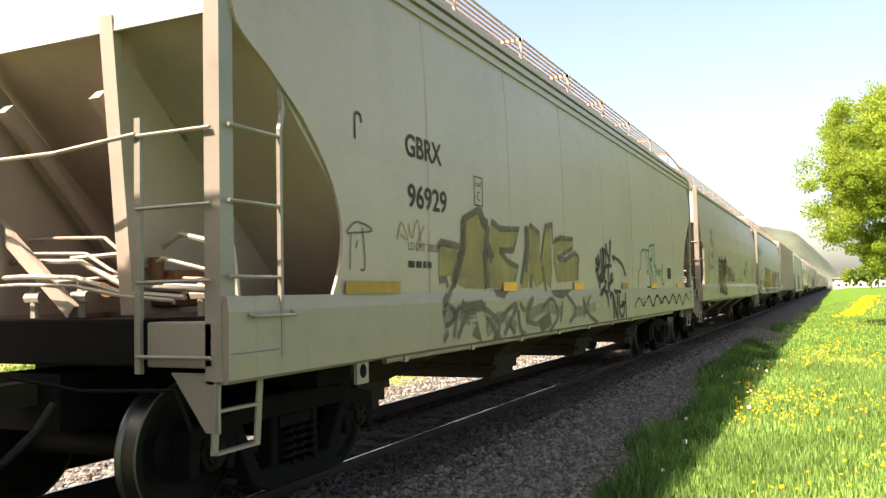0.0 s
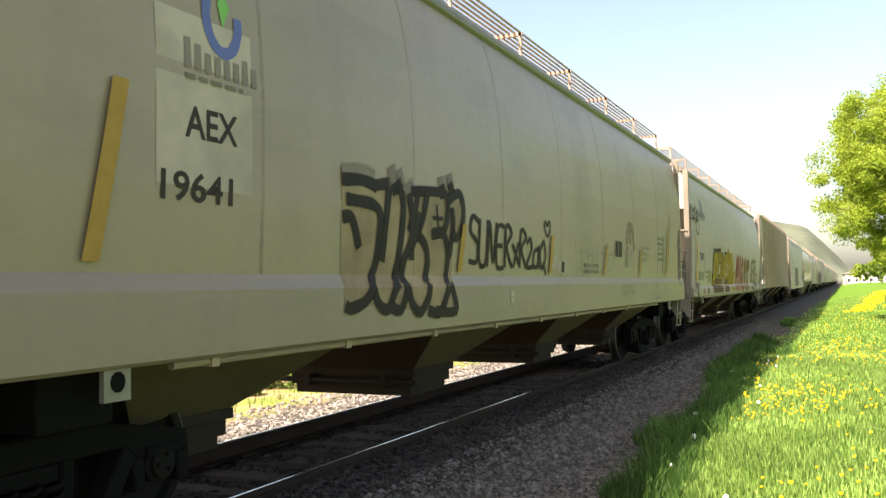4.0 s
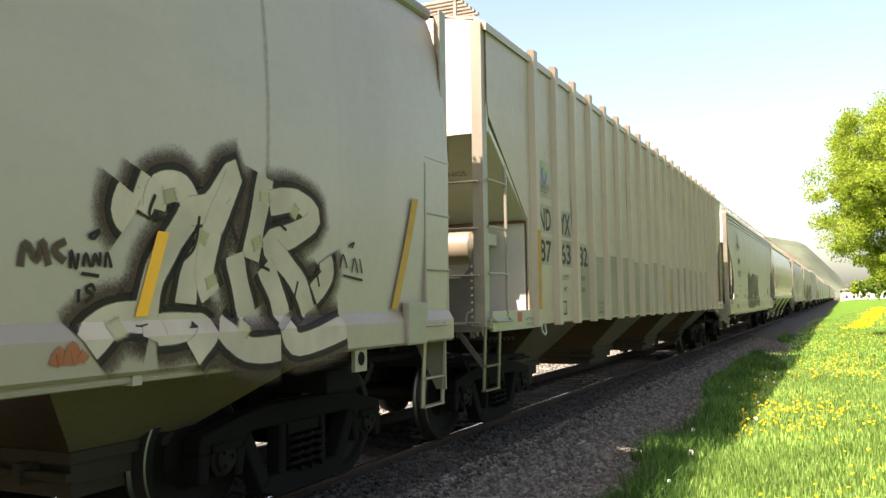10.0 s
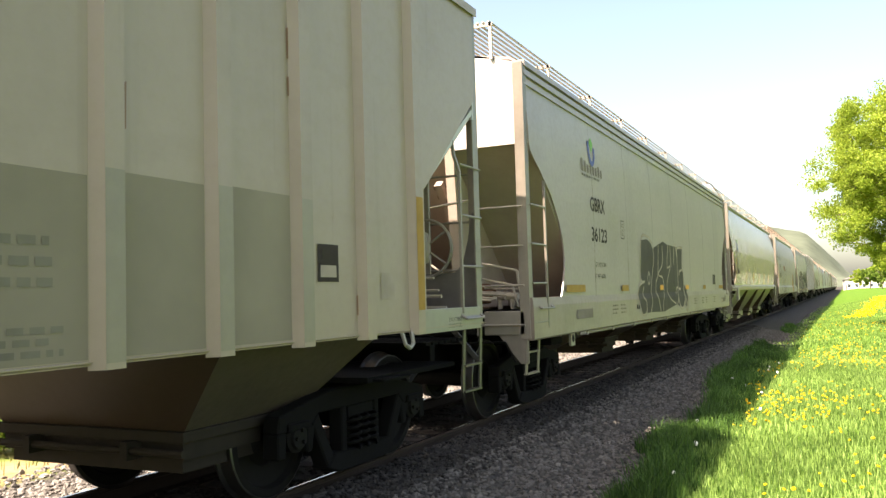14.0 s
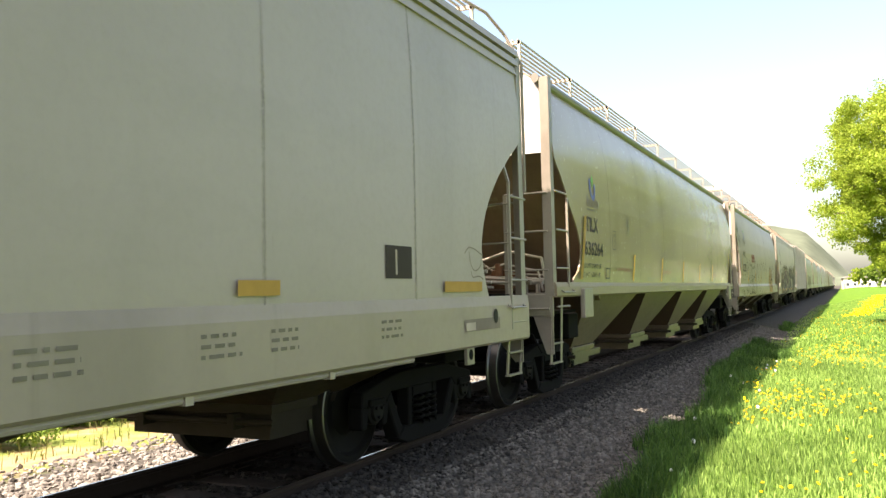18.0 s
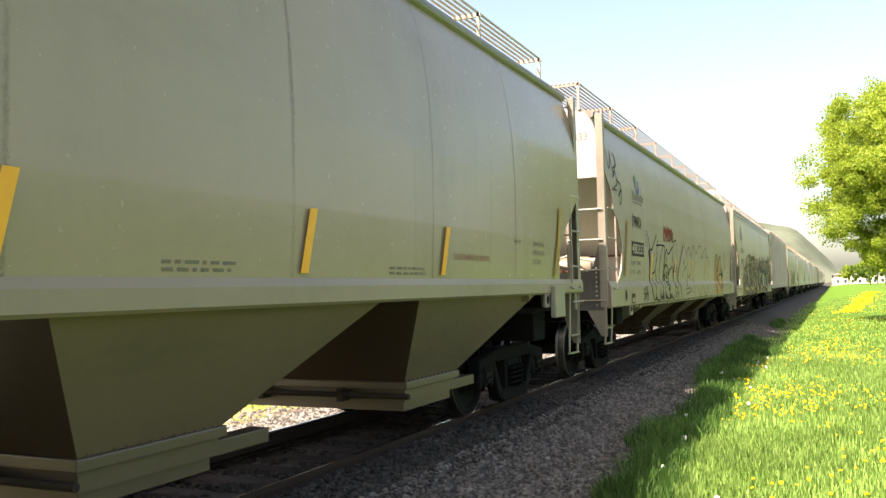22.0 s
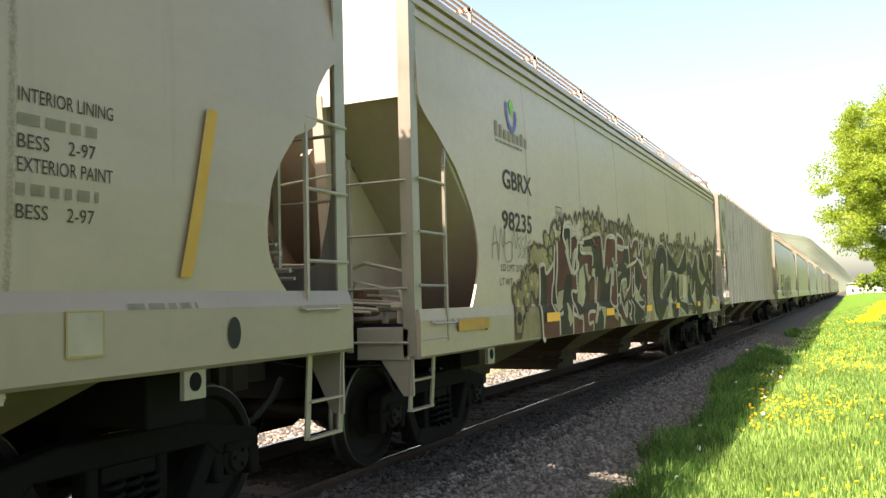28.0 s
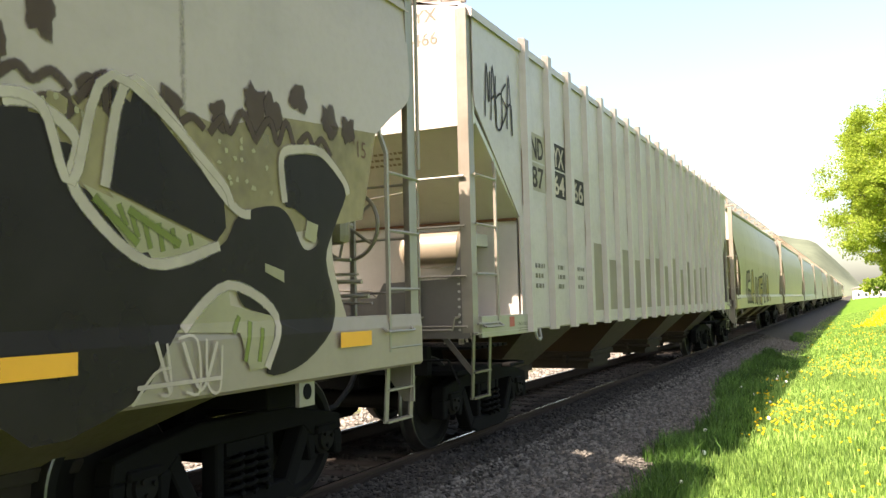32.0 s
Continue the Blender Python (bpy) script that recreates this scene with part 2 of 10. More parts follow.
M["patch"] = spray("repaint_patch", (0.33, 0.312, 0.265), 0.55, 0.3, 6.0, 0.1)
M["whitep"] = spray("white_paint_mark", (0.46, 0.405, 0.35), 0.55, 0.3, 6.0, 0.1)
M["red"] = spray("red_paint", (0.30, 0.03, 0.05), 0.55, 0.3, 6.0, 0.1)
M["crimson"] = spray("dull_red_paint", (0.27, 0.055, 0.045), 0.55, 0.3, 6.0, 0.1)
M["orangered"] = spray("brick_orange_paint", (0.33, 0.115, 0.06), 0.55, 0.3, 6.0, 0.1)
M["yellow"] = spray("mustard_spray_paint", (0.31, 0.215, 0.012), 0.55, 0.45, 6.0, 0.1)
M["brown"] = spray("brown_spray_paint", (0.125, 0.068, 0.045), 0.55, 0.3, 6.0, 0.1)
M["plum"] = spray("plum_spray_paint", (0.14, 0.055, 0.065), 0.55, 0.3, 6.0, 0.1)
M["greyspray"] = spray("grey_spray_paint", (0.22, 0.19, 0.165), 0.55, 0.3, 6.0, 0.1)
M["charcoal"] = spray("charcoal_spray_paint", (0.021, 0.017, 0.015), 0.55, 0.3, 6.0, 0.05)
M["palegreen"] = spray("pale_green_spray_paint", (0.34, 0.32, 0.21), 0.55, 0.6, 4.0, 0.1)
M["olivespray"] = spray("olive_spray_paint", (0.40, 0.36, 0.14), 0.55, 0.3, 6.0, 0.2)
M["khaki"] = spray("khaki_spray_paint", (0.30, 0.25, 0.10), 0.55, 0.3, 6.0, 0.1)
M["greenline"] = spray("green_spray_line", (0.04, 0.22, 0.14), 0.55, 0.3, 6.0, 0.1)
M["blueline"] = plain("blue_emblem_paint", (0.12, 0.14, 0.34), 0.6, 0, 0.2)
M["leafgreen"] = plain("green_emblem_paint", (0.18, 0.42, 0.12), 0.6, 0, 0.2)
M["peach"] = spray("peach_spray_paint", (0.55, 0.34, 0.18), 0.55, 0.3, 6.0, 0.1)
M["maroon"] = spray("maroon_spray_paint", (0.098, 0.026, 0.024), 0.55, 0.6, 3.0, 0.1)


# ---- mesh helpers ----
def sharpen(bm, limit=0.6):
    """Keeps smooth shading from running round hard edges."""
    for e in bm.edges:
        if len(e.link_faces) == 2 and e.calc_face_angle(0.0) > limit:
            e.smooth = False


def part(name, bm, material, parent, label="", smooth=False):
    """Links a bmesh as one mesh object under a thing or a part."""
    me = bpy.data.meshes.new(name)
    if smooth:
        for fa in bm.faces:
            fa.smooth = True
    sharpen(bm)
    bm.to_mesh(me)
    bm.free()
    me.materials.append(material)
    ob = new(name, me)
    ob.parent = parent
    if label:
        ob["label"] = label
    return ob


def box(bm, x0, x1, y0, y1, z0, z1):
    v = [bm.verts.new((x, y, z)) for x in (x0, x1) for y in (y0, y1) for z in (z0, z1)]
    for a in ((0, 1, 3, 2), (4, 6, 7, 5), (0, 4, 5, 1), (2, 3, 7, 6), (0, 2, 6, 4), (1, 5, 7, 3)):
        bm.faces.new([v[i] for i in a])
    return v


def new_box(*a):
    bm = bmesh.new()
    box(bm, *a)
    return bm


def bevel_box(x0, x1, y0, y1, z0, z1, r=0.012):
    bm = new_box(x0, x1, y0, y1, z0, z1)
    bmesh.ops.bevel(bm, geom=bm.edges[:], offset=r, segments=2, affect="EDGES", profile=0.6)
    return bm


def rod(bm, a, b, r, n=8, r2=None):
    """A round bar from a to b."""
    a, b = Vector(a), Vector(b)
    q = (b - a).to_track_quat("Z", "Y")
    r2 = r if r2 is None else r2
    ra = [bm.verts.new(a + q @ Vector((r * math.cos(i * math.tau / n), r * math.sin(i * math.tau / n), 0))) for i in range(n)]
    rb = [bm.verts.new(b + q @ Vector((r2 * math.cos(i * math.tau / n), r2 * math.sin(i * math.tau / n), 0))) for i in range(n)]
    for i in range(n):
        bm.faces.new((ra[i], ra[(i + 1) % n], rb[(i + 1) % n], rb[i]))
    bm.faces.new(ra[::-1])
    bm.faces.new(rb)


def new_rod(a, b, r, n=8):
    bm = bmesh.new()
    rod(bm, a, b, r, n)
    return bm


def tube(points, r, n=8):
    bm = bmesh.new()
    for a, b in zip(points, points[1:]):
        rod(bm, a, b, r, n)
    return bm


def beam(bm, a, b, w, h):
    """A square bar from a to b, w wide (x) and h thick."""
    a, b = Vector(a), Vector(b)
    d = (b - a).normalized()
    u = Vector((1, 0, 0)) if abs(d.x) < 0.9 else Vector((0, 1, 0))
    v = d.cross(u).normalized()
    u = v.cross(d).normalized()
    c = [(-w / 2, -h / 2), (w / 2, -h / 2), (w / 2, h / 2), (-w / 2, h / 2)]
    ra = [bm.verts.new(a + u * p + v * q) for p, q in c]
    rb = [bm.verts.new(b + u * p + v * q) for p, q in c]
    for i in range(4):
        bm.faces.new((ra[i], ra[(i + 1) % 4], rb[(i + 1) % 4], rb[i]))
    bm.faces.new(ra[::-1])
    bm.faces.new(rb)


def slab(bm, poly, axis, d0, d1):
    """A flat plate: a polygon in two coordinates, given depth along the third (axis 0 is x, 1 is y, 2 is z)."""
    def at(p, d):
        c = list(p)
        c.insert(axis, d)
        return c
    va = [bm.verts.new(at(p, d0)) for p in poly]
    vb = [bm.verts.new(at(p, d1)) for p in poly]
    n = len(poly)
    for i in range(n):
        bm.faces.new((va[i], va[(i + 1) % n], vb[(i + 1) % n], vb[i]))
    bm.faces.new(va[::-1])
    bm.faces.new(vb)


def new_slab(*a):
    bm = bmesh.new()
    slab(bm, *a)
    bmesh.ops.recalc_face_normals(bm, faces=bm.faces)
    return bm


def interp(x, pts):
    return float(np.interp(x, [p[0] for p in pts], [p[1] for p in pts]))


def from_arrays(name, verts, faces, material, smooth=False):
    """A mesh object from number arrays; all faces have the same count of corners."""
    me = bpy.data.meshes.new(name)
    verts, faces = np.asarray(verts, np.float32), np.asarray(faces, np.int32)
    k = faces.shape[1]
    me.vertices.add(len(verts))
    me.vertices.foreach_set("co", verts.ravel())
    me.loops.add(faces.size)
    me.loops.foreach_set("vertex_index", faces.ravel())
    me.polygons.add(len(faces))
    me.polygons.foreach_set("loop_start", np.arange(0, faces.size, k, dtype=np.int32))
    me.polygons.foreach_set("use_smooth", np.full(len(faces), smooth))
    me.update(calc_edges=True)
    me.materials.append(material)
    return new(name, me)


# ---- the hopper cars ----
# a car stands with its near end at y = 0, rails' top at z = 0; x > 0 is the side that the camera sees
PROFILE = {
    "round": [(1.0, 1.54), (1.5, 1.575), (2.0, 1.60), (2.6, 1.605), (3.1, 1.58), (3.55, 1.52), (3.85, 1.44), (4.05, 1.36)],
    "tall": [(1.0, 1.59), (1.5, 1.60), (2.6, 1.605), (3.3, 1.59), (3.8, 1.555), (4.05, 1.53)],
    "ribbed": [(1.0, 1.56), (4.3, 1.56)],
}
CUT = {
    "round": [(1.4, 1.24), (1.9, 1.24), (2.15, 1.16), (2.4, 0.92), (2.75, 0.52), (3.02, 0.22), (3.2, 0.12)],
    "tall": [(1.3, 1.05), (1.5, 1.15), (1.71, 1.23), (1.95, 1.23), (2.26, 1.08), (2.58, 0.78), (2.83, 0.43), (3.02, 0.14), (3.25, 0.10)],
    "ribbed": [(1.1, 1.22), (2.32, 1.22), (2.34, 1.18), (3.27, 0.12), (3.4, 0.10)],
}
SHARED = {}


def rounded(pts, steps=4):
    """The same outline with its corners eased."""
    e = [pts[0]] + list(pts) + [pts[-1]]
    out = []
    for k in range(1, len(e) - 2):
        a, b, c, d = e[k - 1:k + 3]
        for i in range(steps):
            t = i / steps
            out.append((b[0] + (c[0] - b[0]) * t, 0.5 * (2 * b[1] + (c[1] - a[1]) * t + (2 * a[1] - 5 * b[1] + 4 * c[1] - d[1]) * t * t + (3 * b[1] - a[1] - 3 * c[1] + d[1]) * t ** 3)))
    return out + [pts[-1]]




def shared(name, key, build, materials, parent, at=(0, 0, 0), turn=0.0):
    """An object on a mesh that alike parts share; build() returns the bmesh the first time."""
    if key not in SHARED:
        bm = build()
        sharpen(bm)
        me = bpy.data.meshes.new(name)
        bm.to_mesh(me)
        bm.free()
        for m in materials:
            me.materials.append(m)
        SHARED[key] = me
    ob = new(name, SHARED[key])
    ob.parent = parent
    ob.matrix_local = pose(*at, 0, 0, turn)
    return ob


def revolve(bm, rows, n, mats=None):
    """A ring body round the x axis from (x, radius) rows."""
    rings = []
    for x, r in rows:
        rings.append([bm.verts.new((x, r * math.cos(i * math.tau / n), r * math.sin(i * math.tau / n))) for i in range(n)])
    for k in range(len(rings) - 1):
        for i in range(n):
            fa = bm.faces.new((rings[k][i], rings[k][(i + 1) % n], rings[k + 1][(i + 1) % n], rings[k + 1][i]))
            fa.smooth = True
            if mats:
                fa.material_index = mats[k]
    bm.faces.new(rings[0][::-1])
    bm.faces.new(rings[-1])


def wheelset_mesh():
    bm = bmesh.new()
    n = 44
    for s in (1, -1):
        rows = [(0.665, 0.10), (0.665, 0.16), (0.70, 0.20), (0.725, 0.36), (0.685, 0.385), (0.685, 0.455), (0.695, 0.482), (0.712, 0.482), (0.728, 0.462), (0.82, 0.452), (0.826, 0.44), (0.826, 0.385), (0.785, 0.36), (0.76, 0.22), (0.81, 0.17), (0.83, 0.13), (0.83, 0.09)]
        m = [0, 0, 0, 0, 0, 1, 1, 1, 1, 1, 0, 0, 0, 0, 0, 0]
        revolve(bm, [(s * x, r) for x, r in rows], n, m)
    revolve(bm, [(-0.84, 0.085), (-0.6, 0.095), (0, 0.08), (0.6, 0.095), (0.84, 0.085)], 16)
    for s in (1, -1):
        revolve(bm, [(s * 0.88, 0.07), (s * 0.9, 0.118), (s * 1.05, 0.118), (s * 1.06, 0.09), (s * 1.085, 0.085), (s * 1.085, 0.02)], 18)
        for i in range(3):
            a = i * math.tau / 3
            revolve_at = (math.cos(a) * 0.05, math.sin(a) * 0.05)
            rod(bm, (s * 1.08, *revolve_at), (s * 1.105, *revolve_at), 0.016, 6)
    bmesh.ops.recalc_face_normals(bm, faces=bm.faces)
    return bm


def side_frame_mesh():
    """Cast truck side frame with its two windows and spring opening, lying at x = 0."""
    bm = bmesh.new()
    t0, t1 = -0.07, 0.07
    # top chord, pedestals, struts, bottom chord
    slab(bm, [(-1.12, 0.50), (-1.10, 0.62), (-0.80, 0.68), (-0.45, 0.74), (0.45, 0.74), (0.80, 0.68), (1.10, 0.62), (1.12, 0.50), (0.72, 0.50), (0.62, 0.585), (-0.62, 0.585), (-0.72, 0.50)], 0, t0, t1)
    for s in (1, -1):
        slab(bm, [(s * 0.70, 0.52), (s * 0.62, 0.60), (s * 0.40, 0.22), (s * 0.50, 0.16)], 0, t0, t1)
        slab(bm, [(s * 0.29, 0.60), (s * 0.21, 0.60), (s * 0.21, 0.24), (s * 0.29, 0.20)], 0, t0 * 0.9, t1 * 0.9)
        slab(bm, [(s * 1.12, 0.50), (s * 1.12, 0.32), (s * 1.03, 0.32), (s * 1.01, 0.50)], 0, t0, t1)
        slab(bm, [(s * 0.77, 0.50), (s * 0.77, 0.32), (s * 0.70, 0.32), (s * 0.66, 0.52)], 0, t0, t1)
        box(bm, -0.10, 0.10, s * 0.889 - 0.13, s * 0.889 + 0.13, 0.50, 0.56)
    slab(bm, [(-0.52, 0.16), (-0.42, 0.25), (0.42, 0.25), (0.52, 0.16), (0.36, 0.10), (-0.36, 0.10)], 0, t0 * 1.2, t1 * 1.2)
    bmesh.ops.recalc_face_normals(bm, faces=bm.faces)
    bmesh.ops.bevel(bm, geom=bm.edges[:], offset=0.012, segments=1, affect="EDGES")
    return bm


def spring_mesh():
    bm = bmesh.new()
    n, turns, r, w = 60, 4.5, 0.062, 0.016
    rings = []
    for i in range(n + 1):
        a = i / n * turns * math.tau
        c = Vector((r * math.cos(a), r * math.sin(a), i / n * 0.26))
        o = Vector((math.cos(a), math.sin(a), 0))
        rings.append([bm.verts.new(c + o * w * p + Vector((0, 0, w * q))) for p, q in ((1, 0), (0, 1), (-1, 0), (0, -1))])
    for p, q in zip(rings, rings[1:]):
        for i in range(4):
            bm.faces.new((p[i], p[(i + 1) % 4], q[(i + 1) % 4], q[i])).smooth = True
    return bm


def bolster_mesh():
    bm = bmesh.new()
    slab(bm, [(-1.05, 0.50), (-1.05, 0.58), (-0.4, 0.72), (0.4, 0.72), (1.05, 0.58), (1.05, 0.50), (0.35, 0.42), (-0.35, 0.42)], 1, -0.19, 0.19)
    revolve_c = bmesh.ops.create_cone(bm, cap_ends=True, segments=20, radius1=0.22, radius2=0.20, depth=0.12)
    bmesh.ops.translate(bm, verts=revolve_c["verts"], vec=(0, 0, 0.76))
    for s in (1, -1):
        slab(bm, [(s * 0.42, 0.70), (s * 0.62, 0.66), (s * 0.62, 0.78), (s * 0.42, 0.78)], 1, -0.1, 0.1)
    bmesh.ops.recalc_face_normals(bm, faces=bm.faces)
    return bm


def brake_beam_mesh():
    bm = new_box(-0.80, 0.80, -0.05, 0.05, 0.33, 0.42)
    bmesh.ops.bevel(bm, geom=bm.edges[:], offset=0.015, segments=1, affect="EDGES")
    return bm


def brake_shoe_mesh():
    """A curved shoe and its head, just clear of the tread."""
    bm = bmesh.new()
    arc = [math.radians(a) for a in (-22, -8, 8, 22)]
    slab(bm, [(0.485 * math.cos(a), 0.485 * math.sin(a)) for a in arc] + [(0.56 * math.cos(a), 0.56 * math.sin(a)) for a in reversed(arc)], 0, -0.05, 0.05)
    bmesh.ops.recalc_face_normals(bm, faces=bm.faces)
    return bm


def build_truck(car, y, rolls, fine=True):
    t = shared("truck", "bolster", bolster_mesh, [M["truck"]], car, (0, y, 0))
    t["label"] = "sooty cast steel two-axle truck, darkened for shade"
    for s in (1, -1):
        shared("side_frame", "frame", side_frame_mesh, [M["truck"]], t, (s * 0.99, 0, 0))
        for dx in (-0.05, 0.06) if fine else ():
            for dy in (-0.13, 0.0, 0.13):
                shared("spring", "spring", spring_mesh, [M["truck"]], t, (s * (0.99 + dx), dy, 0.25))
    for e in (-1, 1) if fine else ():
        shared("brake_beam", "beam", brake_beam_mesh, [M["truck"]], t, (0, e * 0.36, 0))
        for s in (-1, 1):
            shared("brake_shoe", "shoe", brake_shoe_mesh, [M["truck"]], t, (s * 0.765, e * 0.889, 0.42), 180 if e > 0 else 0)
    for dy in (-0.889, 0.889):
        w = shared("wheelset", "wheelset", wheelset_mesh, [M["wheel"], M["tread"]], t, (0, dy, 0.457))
        rolls.append(w)


def sheet(rows, thick):
    """A bent sheet from rows of (x, z, y0, y1), given thickness inwards (to smaller |x|)."""
    bm = bmesh.new()
    o, i = [], []
    for x, z, y0, y1 in rows:
        s = 1 if x > 0 else -1
        o.append([bm.verts.new((x, y, z)) for y in (y0, y1)])
        i.append([bm.verts.new((x - s * thick, y, z)) for y in (y0, y1)])
    for k in range(len(rows) - 1):
        bm.faces.new((o[k][0], o[k][1], o[k + 1][1], o[k + 1][0])).smooth = True
        bm.faces.new((i[k][0], i[k + 1][0], i[k + 1][1], i[k][1])).smooth = True
        for e in (0, 1):
            bm.faces.new((o[k][e], o[k + 1][e], i[k + 1][e], i[k][e]))
    for k in (0, -1):
        bm.faces.new((o[k][0], o[k][1], i[k][1], i[k][0]))
    bmesh.ops.recalc_face_normals(bm, faces=bm.faces)
    return bm


def ladder(place, name, stiles, rungs, parent, fine, wide=0.045):
    """A ladder part: stile bars and its rungs, each a bar of its own."""
    bm = bmesh.new()
    for a, b in stiles:
        beam(bm, place(a), place(b), wide, min(wide, 0.03))
    lad = part(name, bm, M["post"], parent)
    for a, b in rungs:
        part("rung", new_rod(place(a), place(b), 0.0125, 6 if fine else 4), M["post"], lad)
    return lad


def word(body, bold=0.0):
    """A flat word as a mesh that fills the unit square of y and z at x = 0."""
    cu = bpy.data.curves.new("lettering", "FONT")
    cu.body, cu.offset, cu.resolution_u = body, bold, 3
    ob = bpy.data.objects.new("lettering", cu)
    bm = bmesh.new()
    bm.from_mesh(bpy.data.meshes.new_from_object(ob))
    bpy.data.objects.remove(ob)
    xs, ys = [v.co.x for v in bm.verts], [v.co.y for v in bm.verts]
    x0, x1, y0, y1 = min(xs), max(xs), min(ys), max(ys)
    cov = bm.verts.layers.float.new("cover")
    for v in bm.verts:
        v.co = Vector((0, (v.co.x - x0) / (x1 - x0), (v.co.y - y0) / (y1 - y0)))
        v[cov] = 1.0
    return bm


def build_end(car, sp, rear, fine):
    """One end of a car: slope sheet, end sheet, sill, posts, ladders, steps, coupler, brake gear."""
    L, st = sp["L"], sp["style"]
    z0, z1 = sp["sill"]
    ze = sp["eave"]

    def place(p):
        return (-p[0], L - p[1], p[2]) if rear else p

    def put(name, bm, mat, parent=car, label="", smooth=False):
        if rear:
            bmesh.ops.transform(bm, matrix=Matrix.Translation((0, L, 0)) @ Matrix.Diagonal((-1, -1, 1, 1)), verts=bm.verts[:])
        return part(name, bm, mat, parent, label, smooth)

    xt = interp(3.15, PROFILE[st]) - 0.015
    # slope sheet, from the end's head down into the first hopper or on to an upright bulkhead
    panel = sp.get("panel", False)
    ye, zl = (1.24, 2.33) if st == "ribbed" else (1.28, 1.96) if panel else (2.10, 1.32)
    bm = bmesh.new()
    slab(bm, [(0.13, 3.14), (0.13, 3.20), (ye, zl + 0.04), (ye, zl - 0.04)], 0, -xt, xt)
    bmesh.ops.recalc_face_normals(bm, faces=bm.faces)
    put("slope_sheet", bm, M[sp.get("slope", "slope")], label="sloping steel end sheet, stained")
    if panel:
        put("bulkhead", new_box(-xt + 0.03, xt - 0.03, ye - 0.015, ye + 0.015, z0 + 0.05, zl - 0.03), M["endwhite"])
        put("flange", new_box(-xt + 0.02, xt - 0.02, ye - 0.06, ye - 0.012, zl - 0.045, zl - 0.02), M["rusty"])
        # low plate across the end, raised towards the corner posts
        half = [(0.0, 1.50), (0.52, 1.50), (0.60, 1.64), (1.28, 1.66), (1.36, 1.74), (1.42, 1.96), (1.47, 2.22)]
        poly = [(-1.50, z0 - 0.03), (1.50, z0 - 0.03), (1.50, 2.22)] + half[::-1] + [(-x, z) for x, z in half[1:]] + [(-1.50, 2.22)]
        put("end_plate", new_slab(poly, 1, 0.015, 0.030), M["plate"], label="end plate smudged with soot, darkened for shade between cars")
        for s in (1, -1):
            for k in range(9):
                put("rivet", new_rod((s * 1.40, 0.004, z0 + 0.05 + k * 0.07), (s * 1.40, 0.016, z0 + 0.05 + k * 0.07), 0.013, 6), M["endwhite"])
    # stencilled notes on the slope, too worn to read
    bm = bmesh.new()
    rng = random.Random(int(L * 100) + rear)
    n = Vector((0, zl - 3.2, 0.13 - ye)).normalized() * (1 if zl < 3.2 else -1)
    lines = () if rear else sp.get("note", ())
    for r, line in enumerate(lines):
        wm = word(line, 0.01)
        for v in wm.verts:
            t = 0.22 + 0.085 * r + 0.05 * (1 - v.co.z)
            v.co = Vector((0.12 + 0.04 * (r % 2) + v.co.y * 0.055 * len(line), 0.13 + (ye - 0.13) * t, 3.14 + (zl - 0.04 - 3.14) * t))
        for v in wm.verts:
            v.co += Vector((0, -0.004, -0.004))
        put("stencil", wm, M["faint"])
    for r in range(0 if lines else 3):
        x = 0.20
        while x < 0.62:
            w = rng.uniform(0.02, 0.06)
            t0, t1 = 0.20 + r * 0.055, 0.222 + r * 0.055
            p = [(x, t0), (x + w, t0), (x + w, t1), (x, t1)]
            bm.faces.new([bm.verts.new((q, 0.13 + (ye - 0.13) * t, 3.14 + (zl - 0.04 - 3.14) * t) ) for q, t in p])
            x += w + 0.018
    for v in bm.verts:
        v.co += Vector((0, -0.004, -0.004))
    if lines:
        bm.free()
    else:
        tagged(put("stencil", bm, M["slopenote"]), kind="stuff")
    # upright sheet over it, shaped like the roof
    pr = [(interp(z, PROFILE[st]) - 0.012, z) for z in (3.1, 3.4, 3.7, 3.9, ze)]
    poly = pr + [(0.95, ze + 0.17), (-0.95, ze + 0.17)] + [(-x, z) for x, z in reversed(pr)]
    bm = bmesh.new()
    slab(bm, poly, 1, 0.10, 0.13)
    bmesh.ops.recalc_face_normals(bm, faces=bm.faces)
    put("end_sheet", bm, M[sp.get("end", "endwhite")])
    if not rear and sp.get("end_marks"):
        xm, zm, wm, zn = sp["marks_at"]
        for k, line in enumerate(sp["end_marks"]):
            bm = word(line, 0.02)
            for v in bm.verts:
                v.co = Vector((xm + v.co.y * wm, 0.096, zm + (zn - zm) * k + v.co.z * 0.13))
            put("stencil", bm, M["faint"])
    # struts under the slope
    if not panel and sp.get("braces", True):
        for x in (-0.62, 0.62):
            bm = bmesh.new()
            beam(bm, (x, 0.30, z1 - 0.1), (x, 0.12, 3.2), 0.11, 0.07)
            put("strut", bm, M["slope"])
            put("web_plate", new_slab([(0.34, z1 - 0.1), (0.18, 2.95), (0.30, 2.95), (1.80, 1.58), (1.80, z1 - 0.1)], 0, x - 0.012, x + 0.012), M["slope"])
            bm = bmesh.new()
            beam(bm, (x * 0.7, 0.2, 2.75), (x * 0.7, 1.55, z1 - 0.1), 0.09, 0.09)
            put("diagonal_brace", bm, M["slope"])
        bm = bmesh.new()
        beam(bm, (-1.25, 0.25, 2.55), (0.05, 0.35, z1 - 0.08), 0.10, 0.05)
        put("diagonal_brace", bm, M["slope"])
